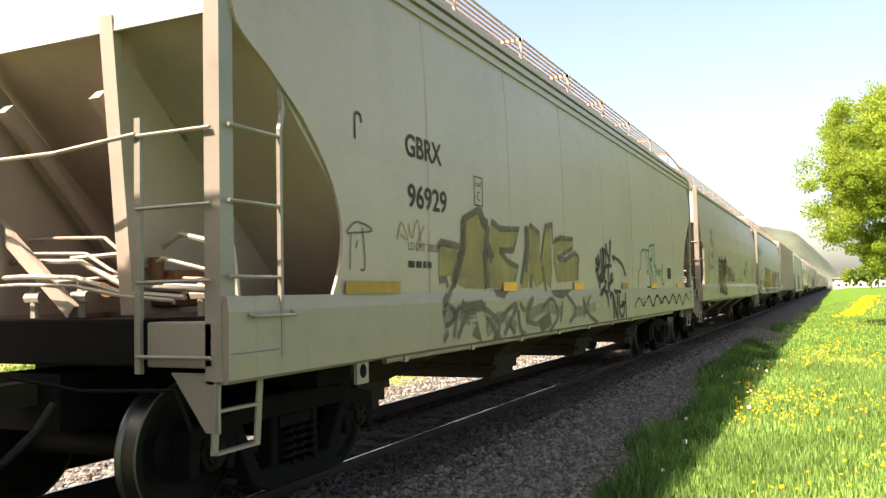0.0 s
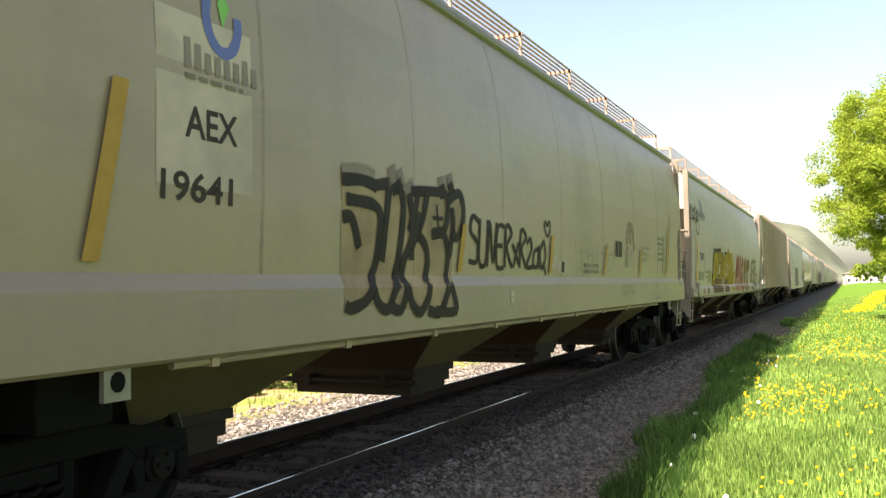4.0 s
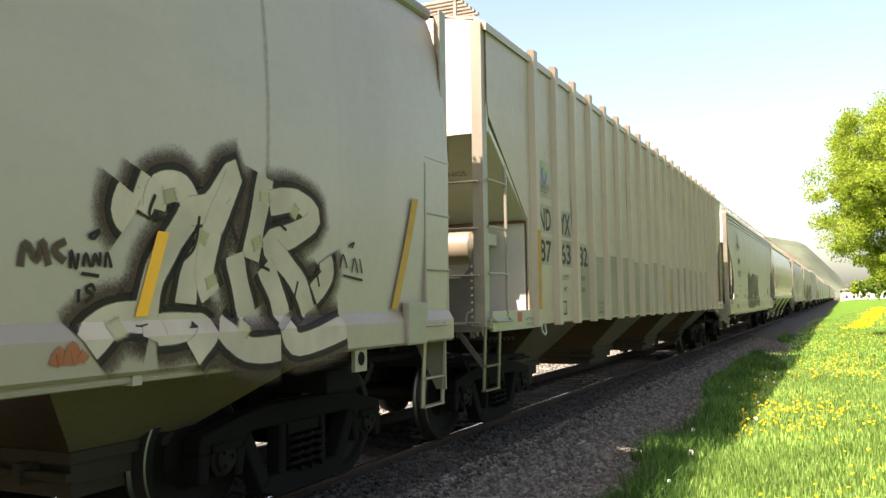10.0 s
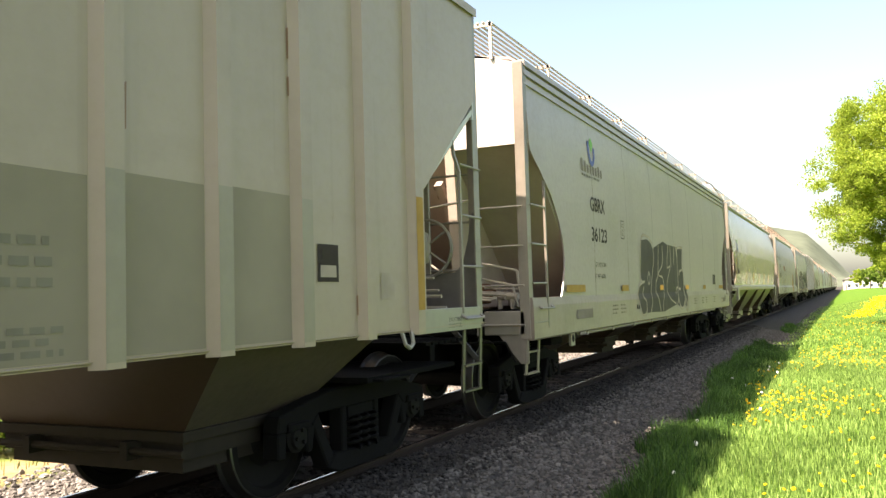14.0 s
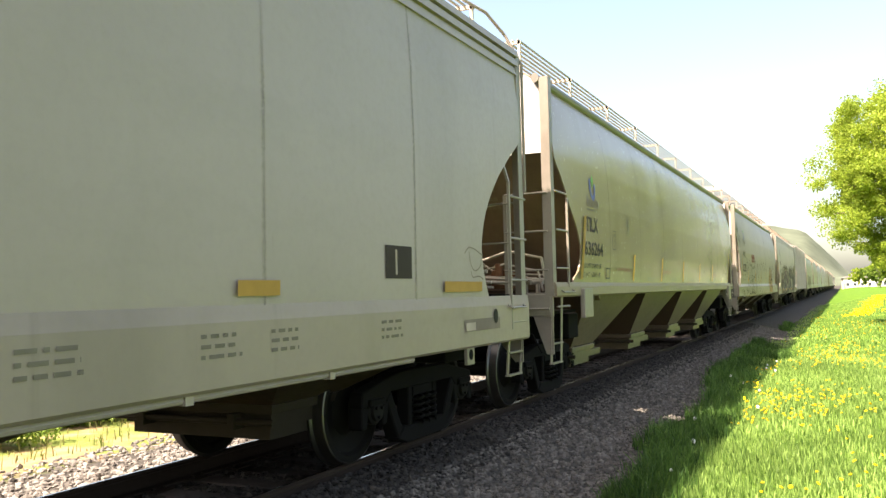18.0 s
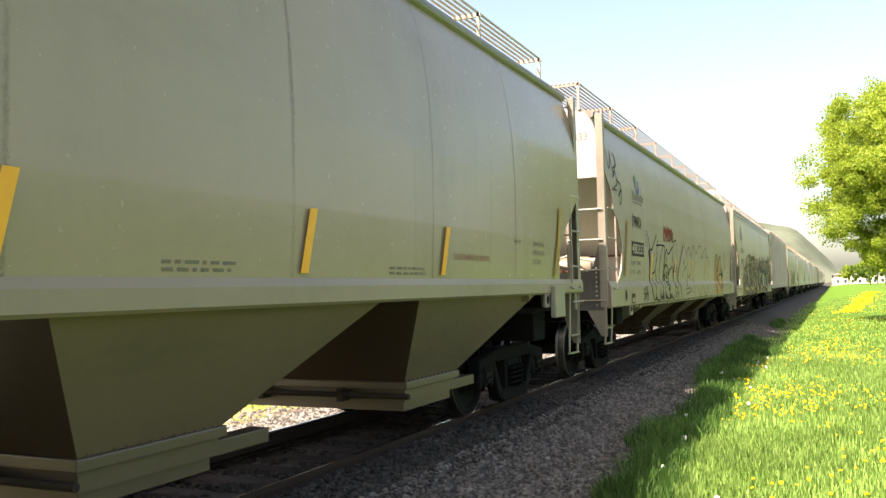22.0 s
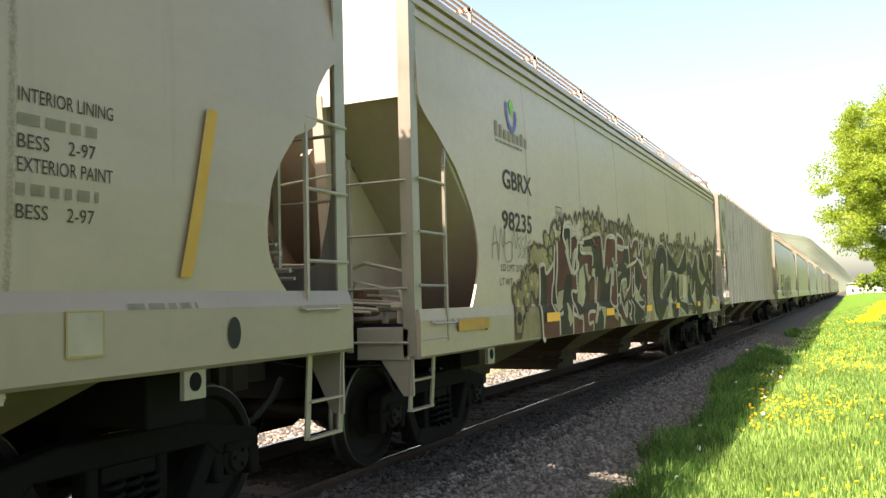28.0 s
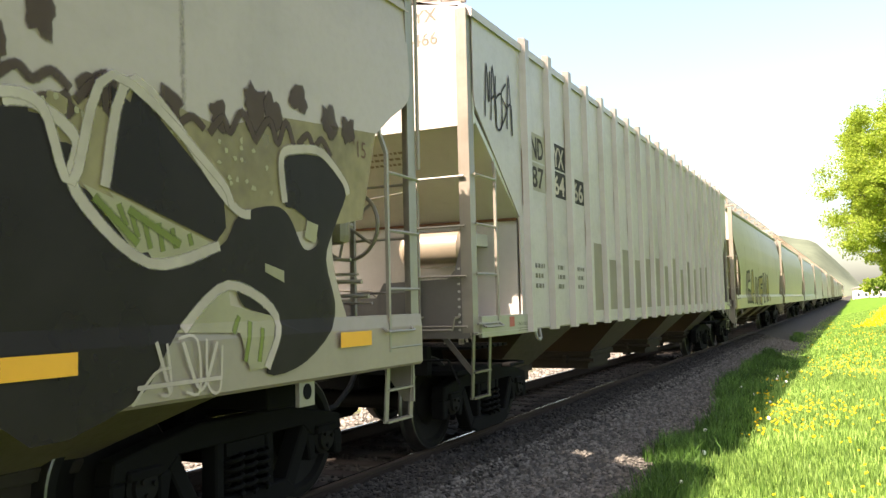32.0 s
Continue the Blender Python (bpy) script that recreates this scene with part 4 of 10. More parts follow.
SPECS = [
    # front, then the build of each car in turn
    (-16.6, dict(L=18.8, style="round", paint="grey", sill=(1.08, 1.5), eave=4.05, label="weathered grey covered hopper car with rounded sides")),
    (3.71, dict(L=16.85, style="tall", paint="cream", sill=(0.95, 1.44), eave=4.02, board_z=4.62, pipe=True, rungs=2.45, label="dirty cream covered hopper car with yellow and grey graffiti")),
    (22.05, dict(L=16.7, style="round", paint="tan", sill=(1.08, 1.53), eave=4.02, pipe=True, cut=[(1.4, 0.45), (1.6, 0.55), (1.91, 0.62), (2.3, 0.62), (2.5, 0.45), (2.62, 0.26), (2.8, 0.22), (3.0, 0.12), (3.18, 0.08)], label="tan covered hopper car with black scrawled graffiti and rust stains")),
    (39.88, dict(L=16.6, style="round", paint="white", sill=(1.10, 1.36), eave=4.00, board_z=4.5, pipe=True, panel=True, slope="endwhite", box=(0.60, 0.91, 1.10, 1.43), cut=[(1.0, 0.07), (4.3, 0.07)], label="off-white covered hopper car with bright block-letter graffiti")),
    (57.35, dict(note=("BRAKE BEAMS", "36 IN WHEELS", "6 1/2 X 9 BEARINGS", "YOKES"), L=17.6, style="ribbed", paint="ribgrey", sill=(1.16, 1.18), sill_x=1.575, eave=4.2, boards=False, pitch=4.04, baypaint="ribbay", bay=0.96, bay_shift=0.12, gate=0.62, gate_x=0.82, panel=True, slope="endwhite", brake_wheel=True, label="grey covered hopper car with upright ribs and rust streaks")),
    (76.17, dict(L=16.8, style="tall", paint="white", sill=(0.93, 1.39), eave=4.0, board_z=4.5, pipe=True, walk="walkgrey", label="white covered hopper car with black graffiti")),
    (93.97, dict(slope="rustslope", braces=False, L=17.4, style="round", paint="olive", sill=(1.35, 1.53), sill_x=1.60, eave=4.02, board_z=4.5, walk="walkgrey", bay=1.62, bay_x=1.57, truck=1.3, baypaint="olivebay", gatepaint="olivegate", gate_x=1.06, gate=0.54, gate_shift=-0.45, slides=True, box=(1.02, 1.42, 1.07, 1.45), bay_z=0.58, brake_wheel=True, cut=[(1.4, 0.70), (1.58, 0.80), (1.67, 0.98), (1.80, 1.07), (1.94, 1.10), (2.07, 1.04), (2.31, 0.83), (2.57, 0.54), (2.62, 0.50), (2.83, 0.32), (3.01, 0.13), (3.2, 0.10)], cut_rear=[(1.4, 1.0), (1.9, 1.0), (2.1, 0.85), (2.31, 0.58), (2.58, 0.22), (2.75, 0.10), (3.0, 0.08)], label="olive-stained covered hopper car with orange stripes")),
    (112.81, dict(end_marks=("PMRX 480333",), marks_at=(0.36, 3.68, 0.95, 3.68), L=17.0, style="round", paint="grey", sill=(1.10, 1.51), eave=4.08, board_z=4.58, pipe=True, panel=True, slope="endwhite", cut=[(1.35, 0.55), (1.41, 0.61), (1.6, 0.80), (1.72, 0.88), (1.85, 0.91), (2.0, 0.90), (2.19, 0.85), (2.47, 0.64), (2.56, 0.44), (2.62, 0.39), (2.79, 0.38), (2.98, 0.24), (3.12, 0.07), (3.3, 0.06)], label="grey covered hopper car with thin black outline graffiti")),
    (130.77, dict(L=16.9, style="tall", paint="cream", sill=(0.97, 1.36), eave=4.0, board_z=4.5, brake_wheel=True, label="cream covered hopper car covered in camouflage-coloured graffiti")),
    (148.8, dict(L=17.2, style="ribbed", paint="palerib", end_marks=("NDYX", "876466"), marks_at=(0.66, 4.14, 0.54, 3.91), sill=(1.14, 1.16), sill_x=1.575, eave=4.2, boards=False, pitch=4.04, baypaint="ribbay", bay=0.96, bay_shift=0.12, gate=0.62, gate_x=0.82, panel=True, slope="endwhite", label="pale grey covered hopper car with upright ribs")),
    (167.2, dict(L=16.7, style="round", paint="green", sill=(1.08, 1.5), eave=4.05, label="greenish covered hopper car with dark graffiti")),
    (185.1, dict(L=16.7, style="round", paint="green", sill=(1.08, 1.5), eave=4.05, label="green-stained covered hopper car")),
]
for i, (paint_name, style) in enumerate((("teal", "round"), ("blue_grey", "tall"), ("white", "round"), ("cream", "tall"), ("ribgrey", "ribbed"), ("white", "round"), ("blue_grey", "round"), ("grey", "tall"), ("cream", "round"), ("white", "tall"), ("olive", "round"), ("grey", "tall"))):
    d = dict(L=16.7, style=style, paint=paint_name, sill=(1.08, 1.5), eave=4.05, label="distant %s covered hopper car" % {"teal": "teal-ended", "blue_grey": "pale grey", "ribgrey": "ribbed grey"}.get(paint_name, paint_name))
    if style == "ribbed":
        d.update(sill=(1.16, 1.18), sill_x=1.575, eave=4.2, boards=False)
    SPECS.append((203.0 + i * 17.8, d))
M["walkgrey"] = plain("pale_running_board", (0.40, 0.37, 0.31), 0.7, 0, 0.5)

CARS = []
for i, (front, sp) in enumerate(SPECS):
    CARS.append((front, sp, *build_car(sp, front, 1 <= i <= 9)))


# ---- lettering and spray paint on the cars' near sides ----
class Side:
    """Draws flat marks on a car's near side: y runs along the car, z up."""

    def __init__(self, index):
        self.front, self.sp, self.car = CARS[index][:3]
        self.top = self.sp["sill"][1]
        self.prof = PROFILE[self.sp["style"]]
        self.count = 0

    def surface(self, z):
        if z >= self.top - 0.004:
            return interp(z, self.prof)
        xo, ch = self.sp.get("sill_x", 1.615), min(0.09, (self.top - self.sp["sill"][0]) * 0.3)
        return interp(z, [(self.top - ch, xo), (self.top, interp(self.top, self.prof) + 0.004)])

    def lay(self, name, bm, mat, layer=1, label=""):
        """Wraps a flat mesh of (y, z) points, kept in the x = 0 plane, on to the side."""
        if not bm.verts:
            return None
        cuts = [self.top, self.top - min(0.09, (self.top - self.sp["sill"][0]) * 0.3)] + [1.8, 2.1, 2.4, 2.7, 3.0, 3.3]
        zs = [v.co.z for v in bm.verts]
        for z in cuts:
            if min(zs) < z < max(zs):
                bmesh.ops.bisect_plane(bm, geom=bm.verts[:] + bm.edges[:] + bm.faces[:], plane_co=(0, 0, z), plane_no=(0, 0, 1))
        self.count += 1
        if "cover" not in bm.verts.layers.float:
            cov = bm.verts.layers.float.new("cover")
            for v in bm.verts:
                v[cov] = 1.0
        for v in bm.verts:
            v.co.x += self.surface(v.co.z) + 0.003 + 0.0016 * layer + 0.000006 * self.count
        for fa in bm.faces:
            fa.normal_update()
            if fa.normal.x < 0:
                fa.normal_flip()
        return part(name, bm, M[mat], self.car, label)

    def text(self, body, y, z, w, h, mat="black", layer=1, bold=0.0, slant=0.0, name="stencil"):
        """Words that fill a box w by h, lower left corner at (y, z)."""
        bm = word(body, bold)
        for v in bm.verts:
            q = v.co.z
            v.co = Vector((0, y + v.co.y * w + slant * q * h, z + q * h))
        return self.lay(name, bm, mat, layer)

    def poly(self, pts, mat, layer=1, name="graffiti", label="", ease=False):
        bm = bmesh.new()
        if ease:
            q, n = [Vector(p) for p in pts], len(pts)
            pts = []
            for k in range(n):
                a, b, c, d = q[k - 1], q[k], q[(k + 1) % n], q[(k + 2) % n]
                for i in range(4):
                    t = i / 4
                    pts.append(tuple(0.5 * ((2 * b) + (c - a) * t + (2 * a - 5 * b + 4 * c - d) * t * t + (3 * b - a - 3 * c + d) * t ** 3)))
        bm.faces.new([bm.verts.new((0, y, z)) for y, z in pts])
        bm.normal_update()
        bmesh.ops.triangulate(bm, faces=bm.faces[:])
        return self.lay(name, bm, mat, layer, label)

    def rect(self, y0, y1, z0, z1, mat, layer=1, name="patch", lean=0.0):
        return self.poly([(y0, z0), (y1, z0), (y1 + lean, z1), (y0 + lean, z1)], mat, layer, name)

    def strokes(self, lines, width, mat, layer=2, name="graffiti", smooth=True, label="", soft=0.22):
        """Sprayed or brushed lines, all of one hand, as ribbons with round ends."""
        lift = 0.0
        for pts in lines:
            bm = bmesh.new()
            p = [Vector(q) for q in pts]
            if smooth and len(p) > 2:
                e = [p[0]] + p + [p[-1]]
                q = []
                for k in range(1, len(e) - 2):
                    for i in range(5):
                        t = i / 5
                        a, b, c, d = e[k - 1], e[k], e[k + 1], e[k + 2]
                        q.append(0.5 * ((2 * b) + (c - a) * t + (2 * a - 5 * b + 4 * c - d) * t * t + (3 * b - a - 3 * c + d) * t ** 3))
                p = q + [p[-1]]
            cov = bm.verts.layers.float.new("cover")
            rings = []
            for k, c in enumerate(p):
                d = (p[min(k + 1, len(p) - 1)] - p[max(k - 1, 0)])
                d = d.normalized() if d.length > 1e-6 else Vector((1, 0))
                n = Vector((-d.y, d.x)) * width * 0.5 * (0.97 + 0.05 * math.sin(k * 0.9))
                lift += 0.00002
                ring = []
                for q, v in ((1.0 + soft, 0.0), (1.0 - soft, 1.0), (soft - 1.0, 1.0), (-1.0 - soft, 0.0)):
                    w = bm.verts.new((lift, c.x + n.x * q, c.y + n.y * q))
                    w[cov] = v
                    ring.append(w)
                rings.append(ring)
            for r0, r1 in zip(rings, rings[1:]):
                for i in range(3):
                    bm.faces.new((r0[i], r0[i + 1], r1[i + 1], r1[i]))
            self.lay(name, bm, mat, layer, label)

    def blobs(self, spots, mat, layer, seed, grow=1.0, ragged=0.7, name="graffiti"):
        """Rounded uneven patches (y, z, half width, half height)."""
        rng = random.Random(seed)
        bm = bmesh.new()
        for k, (y, z, ry, rz) in enumerate(spots):
            n, a0 = 18, rng.random() * 6
            cov = bm.verts.layers.float.get("cover") or bm.verts.layers.float.new("cover")
            inner, outer = [], []
            for i in range(n):
                a = a0 + i * math.tau / n
                q = grow * (1 + ragged * noise.noise(Vector((k * 3.1 + 1.6 * math.cos(a), 1.6 * math.sin(a), seed))))
                for ring, e, c in ((inner, 0.88, 1.0), (outer, 1.16, 0.0)):
                    v = bm.verts.new(((k % 9) * 0.00003, y + ry * q * e * math.cos(a), z + rz * q * e * math.sin(a)))
                    v[cov] = c if ragged else 1.0
                    ring.append(v)
            bm.faces.new(inner)
            for i in range(n):
                bm.faces.new((inner[i], outer[i], outer[(i + 1) % n], inner[(i + 1) % n]))
            if len(spots) < 60 and k < len(spots) - 1:
                self.lay(name, bm, mat, layer)
                bm = bmesh.new()
        return self.lay(name, bm, mat, layer)

    def bars(self, y, z, w, rows, h=0.045, gap=0.085, mat="faint", layer=1, seed=1):
        """Small print too worn to read."""
        rng = random.Random(seed)
        bm = bmesh.new()
        for r in range(rows):
            x, end = y, y + w * rng.uniform(0.75, 1.0)
            while x < end:
                l = rng.uniform(0.03, 0.12) * max(1, w)
                l = min(l, end - x)
                vs = [bm.verts.new((0, p, q)) for p, q in ((x, z - r * gap), (x + l, z - r * gap), (x + l, z - r * gap + h), (x, z - r * gap + h))]
                bm.faces.new(vs)
                x += l + 0.03
        ob = self.lay("stencil", bm, mat, layer)
        return tagged(ob, kind="stuff")

    def reflector(self, y0, y1, z0=1.44, z1=1.53, mat="orange"):
        bm = bmesh.new()
        bm.faces.new([bm.verts.new((0, *p)) for p in ((y0, z0), (y1, z0), (y1, z1), (y0, z1))])
        return self.lay("reflector", bm, mat, 11, "orange reflective strip" if mat == "orange" else "faded amber strip")

    def stripe(self, y_low, z_low, y_high, z_high, w=0.10, mat="amber", layer=11):
        return self.poly([(y_low, z_low), (y_low + w, z_low), (y_high + w, z_high), (y_high, z_high)], mat, layer, "reflector", "faded amber upright strip")

    def emblem(self, y, z, w, h):
        """The operator's mark: a curved blue bowl with a green leaf, and a worn name bar."""
        r = h * 0.30
        self.strokes([[(y + w * 0.5 + r * 0.8 * math.cos(a), z + h * 0.72 + r * 1.2 * math.sin(a)) for a in [math.pi * (0.85 + 0.15 * k + 0.0) for k in range(9)]]], r * 0.35, "blueline", 2, "emblem")
        self.poly([(y + w * 0.5, z + h * 0.62), (y + w * 0.60, z + h * 0.85), (y + w * 0.52, z + h), (y + w * 0.44, z + h * 0.86)], "leafgreen", 3, "emblem")
        n = 8
        bm = bmesh.new()
        for k in range(n):
            a = y + w * k / n
            t = 0.30 if k == 0 else (0.26 if k in (1, 6) else 0.20)
            bm.faces.new([bm.verts.new((0, *p)) for p in ((a, z + 0.10 * h), (a + w / n * 0.62, z + 0.10 * h), (a + w / n * 0.62, z + h * (0.10 + t)), (a, z + h * (0.10 + t)))])
        tagged(self.lay("emblem", bm, "greyspray", 2, "operator's worn name as plain bars"), kind="stuff")
        self.bars(y, z, w, 1, h * 0.05, 0.1, "faint", 2, 3)

    def plate(self, y, z, s=0.20, hh=0.27):
        self.strokes([[(y, z), (y + s, z), (y + s, z + hh), (y, z + hh), (y, z)]], 0.014, "black", 1, "stencil", False)
        self.text("C", y + s * 0.32, z + hh * 0.16, s * 0.36, hh * 0.34, "black", 1)
        self.text("PLATE", y + s * 0.15, z + hh * 0.66, s * 0.7, hh * 0.16, "black", 1)


def unit(lines, y, z, w, h):
    """Places lines drawn in a unit square."""
    return [[(y + a * w, z + b * h) for a, b in l] for l in lines]


def scribble(seed, n, y, z, w, h):
    """A fast hand's tag: tall looped letter strokes side by side."""
    rng = random.Random(seed)
    out = []
    for k in range(n):
        a, b = k / n, (k + 1) / n
        j = lambda: rng.uniform(-0.05, 0.05)
        kind = rng.randrange(4)
        if kind == 0:
            l = [(a, 0.1 + j()), (a + 0.4 / n, 0.95 + j()), (b - 0.3 / n, 0.35 + j()), (b, 0.9 + j())]
        elif kind == 1:
            l = [(b, 0.85 + j()), (a, 0.65 + j()), (b, 0.35 + j()), (a, 0.05 + j())]
        elif kind == 2:
            l = [(a, 0.9 + j()), (a + j() / n, 0.05), (b, 0.1 + j()), (b, 0.6 + j()), (a, 0.5)]
        else:
            l = [(a, 0.05 + j()), (a + 0.5 / n, 1.0 + j()), (b, 0.0 + j()), (b - 0.1 / n, 0.5), (a, 0.42)]
        out.append(l)
    return unit(out, y, z, w, h)


BLOCK = [
    [(0.05, 0), (0.0, 0.95), (0.9, 1.0), (0.95, 0.72), (0.38, 0.70), (0.40, 0.58), (0.85, 0.60), (0.95, 0.32), (0.42, 0.30), (0.45, 0.0)],
    [(0.0, 0.05), (0.25, 1.0), (0.55, 1.05), (0.98, 0.0), (0.66, 0.0), (0.58, 0.30), (0.42, 0.30), (0.36, 0.0)],
    [(0.0, 0.0), (0.05, 1.0), (0.35, 1.0), (0.52, 0.55), (0.70, 1.05), (0.98, 0.95), (0.95, 0.0), (0.70, 0.0), (0.66, 0.45), (0.50, 0.15), (0.34, 0.45), (0.32, 0.0)],
    [(0.05, 0.0), (0.0, 0.55), (0.20, 0.95), (0.85, 1.0), (0.95, 0.70), (0.45, 0.66), (0.38, 0.40), (0.92, 0.36), (1.0, 0.0)],
    [(0.3, 0.0), (0.28, 0.66), (0.0, 0.70), (0.05, 1.0), (1.0, 0.95), (0.95, 0.68), (0.66, 0.66), (0.70, 0.0)],
    [(0.0, 0.1), (0.10, 1.0), (0.40, 0.95), (0.45, 0.62), (0.75, 1.0), (1.0, 0.85), (0.70, 0.52), (1.0, 0.05), (0.70, 0.0), (0.45, 0.38), (0.35, 0.0)],
]


def block_letters(s, kinds, y, z, w, h, fills, line, line_w, layer, seed, bend=0.06, inner=None):
    """Heavy sprayed letters with an outline, cell by cell."""
    rng = random.Random(seed)
    n = len(kinds)
    for k, kind in enumerate(kinds):
        c = [(y + (k + a * 1.02 + 0.04 * math.sin(5 * b)) * w / n, z + b * h * (1 + bend * math.sin(k * 2.1)) + bend * h * math.cos(k * 1.3)) for a, b in BLOCK[kind]]
        s.poly(c, fills[k % len(fills)], layer)
        s.strokes([c + [c[0]]], line_w, line, layer + 1, smooth=False)
        if inner:
            a, b = y + (k + 0.5) * w / n, z + h * rng.uniform(0.3, 0.5)
            s.poly([(a - 0.05 * w / n, b), (a + 0.10 * w / n, b - 0.10 * h), (a + 0.06 * w / n, b + 0.20 * h)], inner, layer + 2)


def cloud(s, y0, y1, base, top, seed, fill, rim, n, layer=1):
    """A bank of camouflage blobs behind letters."""
    rng = random.Random(seed)
    spots = []
    for k in range(n):
        y = y0 + (y1 - y0) * (k + rng.random()) / n
        z = interp(y, base) + (interp(y, top) - interp(y, base)) * rng.random() ** 0.6
        r = rng.uniform(0.05, 0.13)
        spots.append((y, z, r * 1.1, r * 1.2))
    s.blobs(spots, rim, layer, seed, 1.3)
    s.blobs(spots, fill, layer + 1, seed, 0.92)
    s.blobs([(y + rng.uniform(-0.04, 0.04), z, a * 0.3, b * 0.3) for y, z, a, b in spots], "olivespray", layer + 2, seed + 1, 1.0)


def mark_a():
    s = Side(1)
    s.text("GBRX", 2.20, 2.53, 0.68, 0.19, bold=0.02)
    s.text("96929", 2.23, 2.12, 0.74, 0.20, bold=0.02)
    s.plate(3.60, 2.26)
    s.text("LD LMT 205500", 2.22, 1.78, 0.62, 0.062)
    s.bars(2.22, 1.64, 0.55, 1, 0.055, mat="black")
    s.strokes(unit([[(0.0, 0.1), (0.05, 0.9), (0.5, 0.95), (0.6, 0.7)]], 1.42, 2.52, 0.16, 0.22), 0.022, "black")
    s.strokes([[(1.29, 1.87), (1.43, 1.95), (1.65, 1.9), (1.29, 1.86)], [(1.35, 1.86), (1.33, 1.61)], [(1.51, 1.91), (1.54, 1.64), (1.47, 1.61)], [(1.44, 1.82), (1.41, 1.76)]], 0.014, "sootline", 2, soft=0.5)
    s.strokes([[(2.04, 1.85), (2.11, 1.99), (2.21, 1.86), (2.09, 1.9)], [(2.23, 1.99), (2.29, 1.88), (2.39, 2.03), (2.46, 1.8)], [(2.35, 1.8), (2.51, 1.99)]], 0.012, "khaki", 2, soft=0.6)
    for y0, y1, m in ((1.25, 2.05, "amber"), (4.28, 4.68, "orange"), (6.83, 7.26, "orange"), (9.54, 9.93, "amber"), (11.86, 12.31, "orange"), (14.60, 15.05, "orange")):
        s.reflector(y0, y1, mat=m)
    # faded yellow letters with soft dark edges, a black tag, green outlined letters, a wavy line
    s.poly([(2.78, 1.81), (2.83, 1.85), (3.01, 1.84), (3.22, 1.83), (3.19, 1.75), (3.07, 1.58), (2.78, 1.57)], "oldyellow", 1)
    s.poly([(3.37, 2.12), (3.7, 2.21), (3.86, 2.07), (3.84, 1.46), (3.32, 1.47), (3.09, 1.53), (3.28, 1.76)], "oldyellow", 1)
    s.poly([(4.01, 2.1), (4.26, 2.05), (4.82, 2.09), (4.62, 1.86), (4.21, 1.85), (4.46, 1.74), (4.76, 1.68), (4.64, 1.47), (3.88, 1.47), (3.94, 1.77)], "oldyellow", 1)
    s.poly([(5.04, 2.08), (5.17, 2.19), (5.46, 2.1), (5.51, 1.74), (5.71, 2.17), (5.93, 2.24), (5.96, 1.98), (5.95, 1.63), (5.89, 1.45), (5.65, 1.55), (5.36, 1.47), (5.22, 1.62), (5.04, 1.47), (4.84, 1.47), (5, 1.86)], "oldyellow", 1)
    s.poly([(6.08, 2.1), (6.35, 2.05), (6.87, 2.12), (6.84, 1.97), (6.2, 1.89), (6.13, 1.76), (6.53, 1.81), (7.12, 1.92), (7.1, 1.56), (6.15, 1.53), (6.02, 1.76)], "oldyellow", 1)
    s.strokes([[(2.78, 1.83), (2.83, 1.87), (3.01, 1.86), (3.24, 1.85), (3.19, 1.74)], [(3.33, 2.1), (3.3, 1.83), (3.1, 1.52), (2.92, 1.37)], [(3.31, 2.1), (3.4, 2.13), (3.7, 2.22), (3.78, 2.1), (3.91, 2.08), (3.88, 1.88), (3.82, 1.71), (3.84, 1.47)], [(4.01, 2.13), (4.26, 2.07), (4.82, 2.1), (4.62, 1.86), (4.21, 1.85)], [(4.21, 1.85), (4.46, 1.74), (4.76, 1.69), (4.64, 1.54)], [(3.9, 1.89), (4.02, 1.75)], [(5.05, 2.15), (5.07, 1.94), (4.84, 1.51)], [(5.17, 2.17), (5.48, 2.1), (5.51, 1.76), (5.73, 2.19), (6, 2.23)], [(5.97, 2.23), (5.99, 2.01), (6.3, 2.08), (6.85, 2.09), (6.84, 1.97), (6.16, 1.83)]], 0.055, "sootline", 2, smooth=False, soft=0.45)
    s.strokes([[(6.2, 1.81), (6.53, 1.82), (6.95, 1.92), (7.11, 1.85), (6.99, 1.56)], [(5.22, 1.62), (5.17, 1.47)], [(5.58, 1.72), (5.7, 1.43)], [(2.78, 1.54), (2.93, 1.55), (2.96, 1.48)]], 0.055, "sootline", 2, smooth=False, soft=0.45)
    s.strokes([[(3.33, 2.1), (3.3, 1.83), (3.19, 1.66), (3.07, 1.51)], [(3.7, 2.22), (3.8, 2.11), (3.91, 2.08)], [(3.91, 2.08), (3.84, 1.74), (3.88, 1.47)], [(3.9, 1.87), (4.02, 1.75)], [(5.05, 2.14), (5.07, 1.94), (4.97, 1.65)]], 0.1, "sootline", 3, smooth=False, soft=0.5)
    s.poly([(4.03, 1.46), (4.51, 1.46), (4.29, 1.36), (4.1, 1.39)], "sootline", 2)
    s.poly([(3.45, 1.04), (3.57, 1.16), (3.68, 0.96)], "sootline", 2)
    s.poly([(5.88, 1.44), (6.82, 1.45), (6.29, 1.33), (5.94, 1.37)], "sootline", 2)
    s.poly([(5.32, 1.1), (5.77, 1.19), (5.84, 1.03), (5.46, 0.96)], "sootline", 2)
    s.poly([(2.82, 1.38), (2.93, 1.45), (2.92, 1.33), (2.84, 1.3)], "sootline", 2)
    s.strokes([[(3.21, 1.34), (3.3, 1.3), (3.68, 1.31), (3.73, 1.34)]], 0.09, "sootline", 3, soft=0.5)
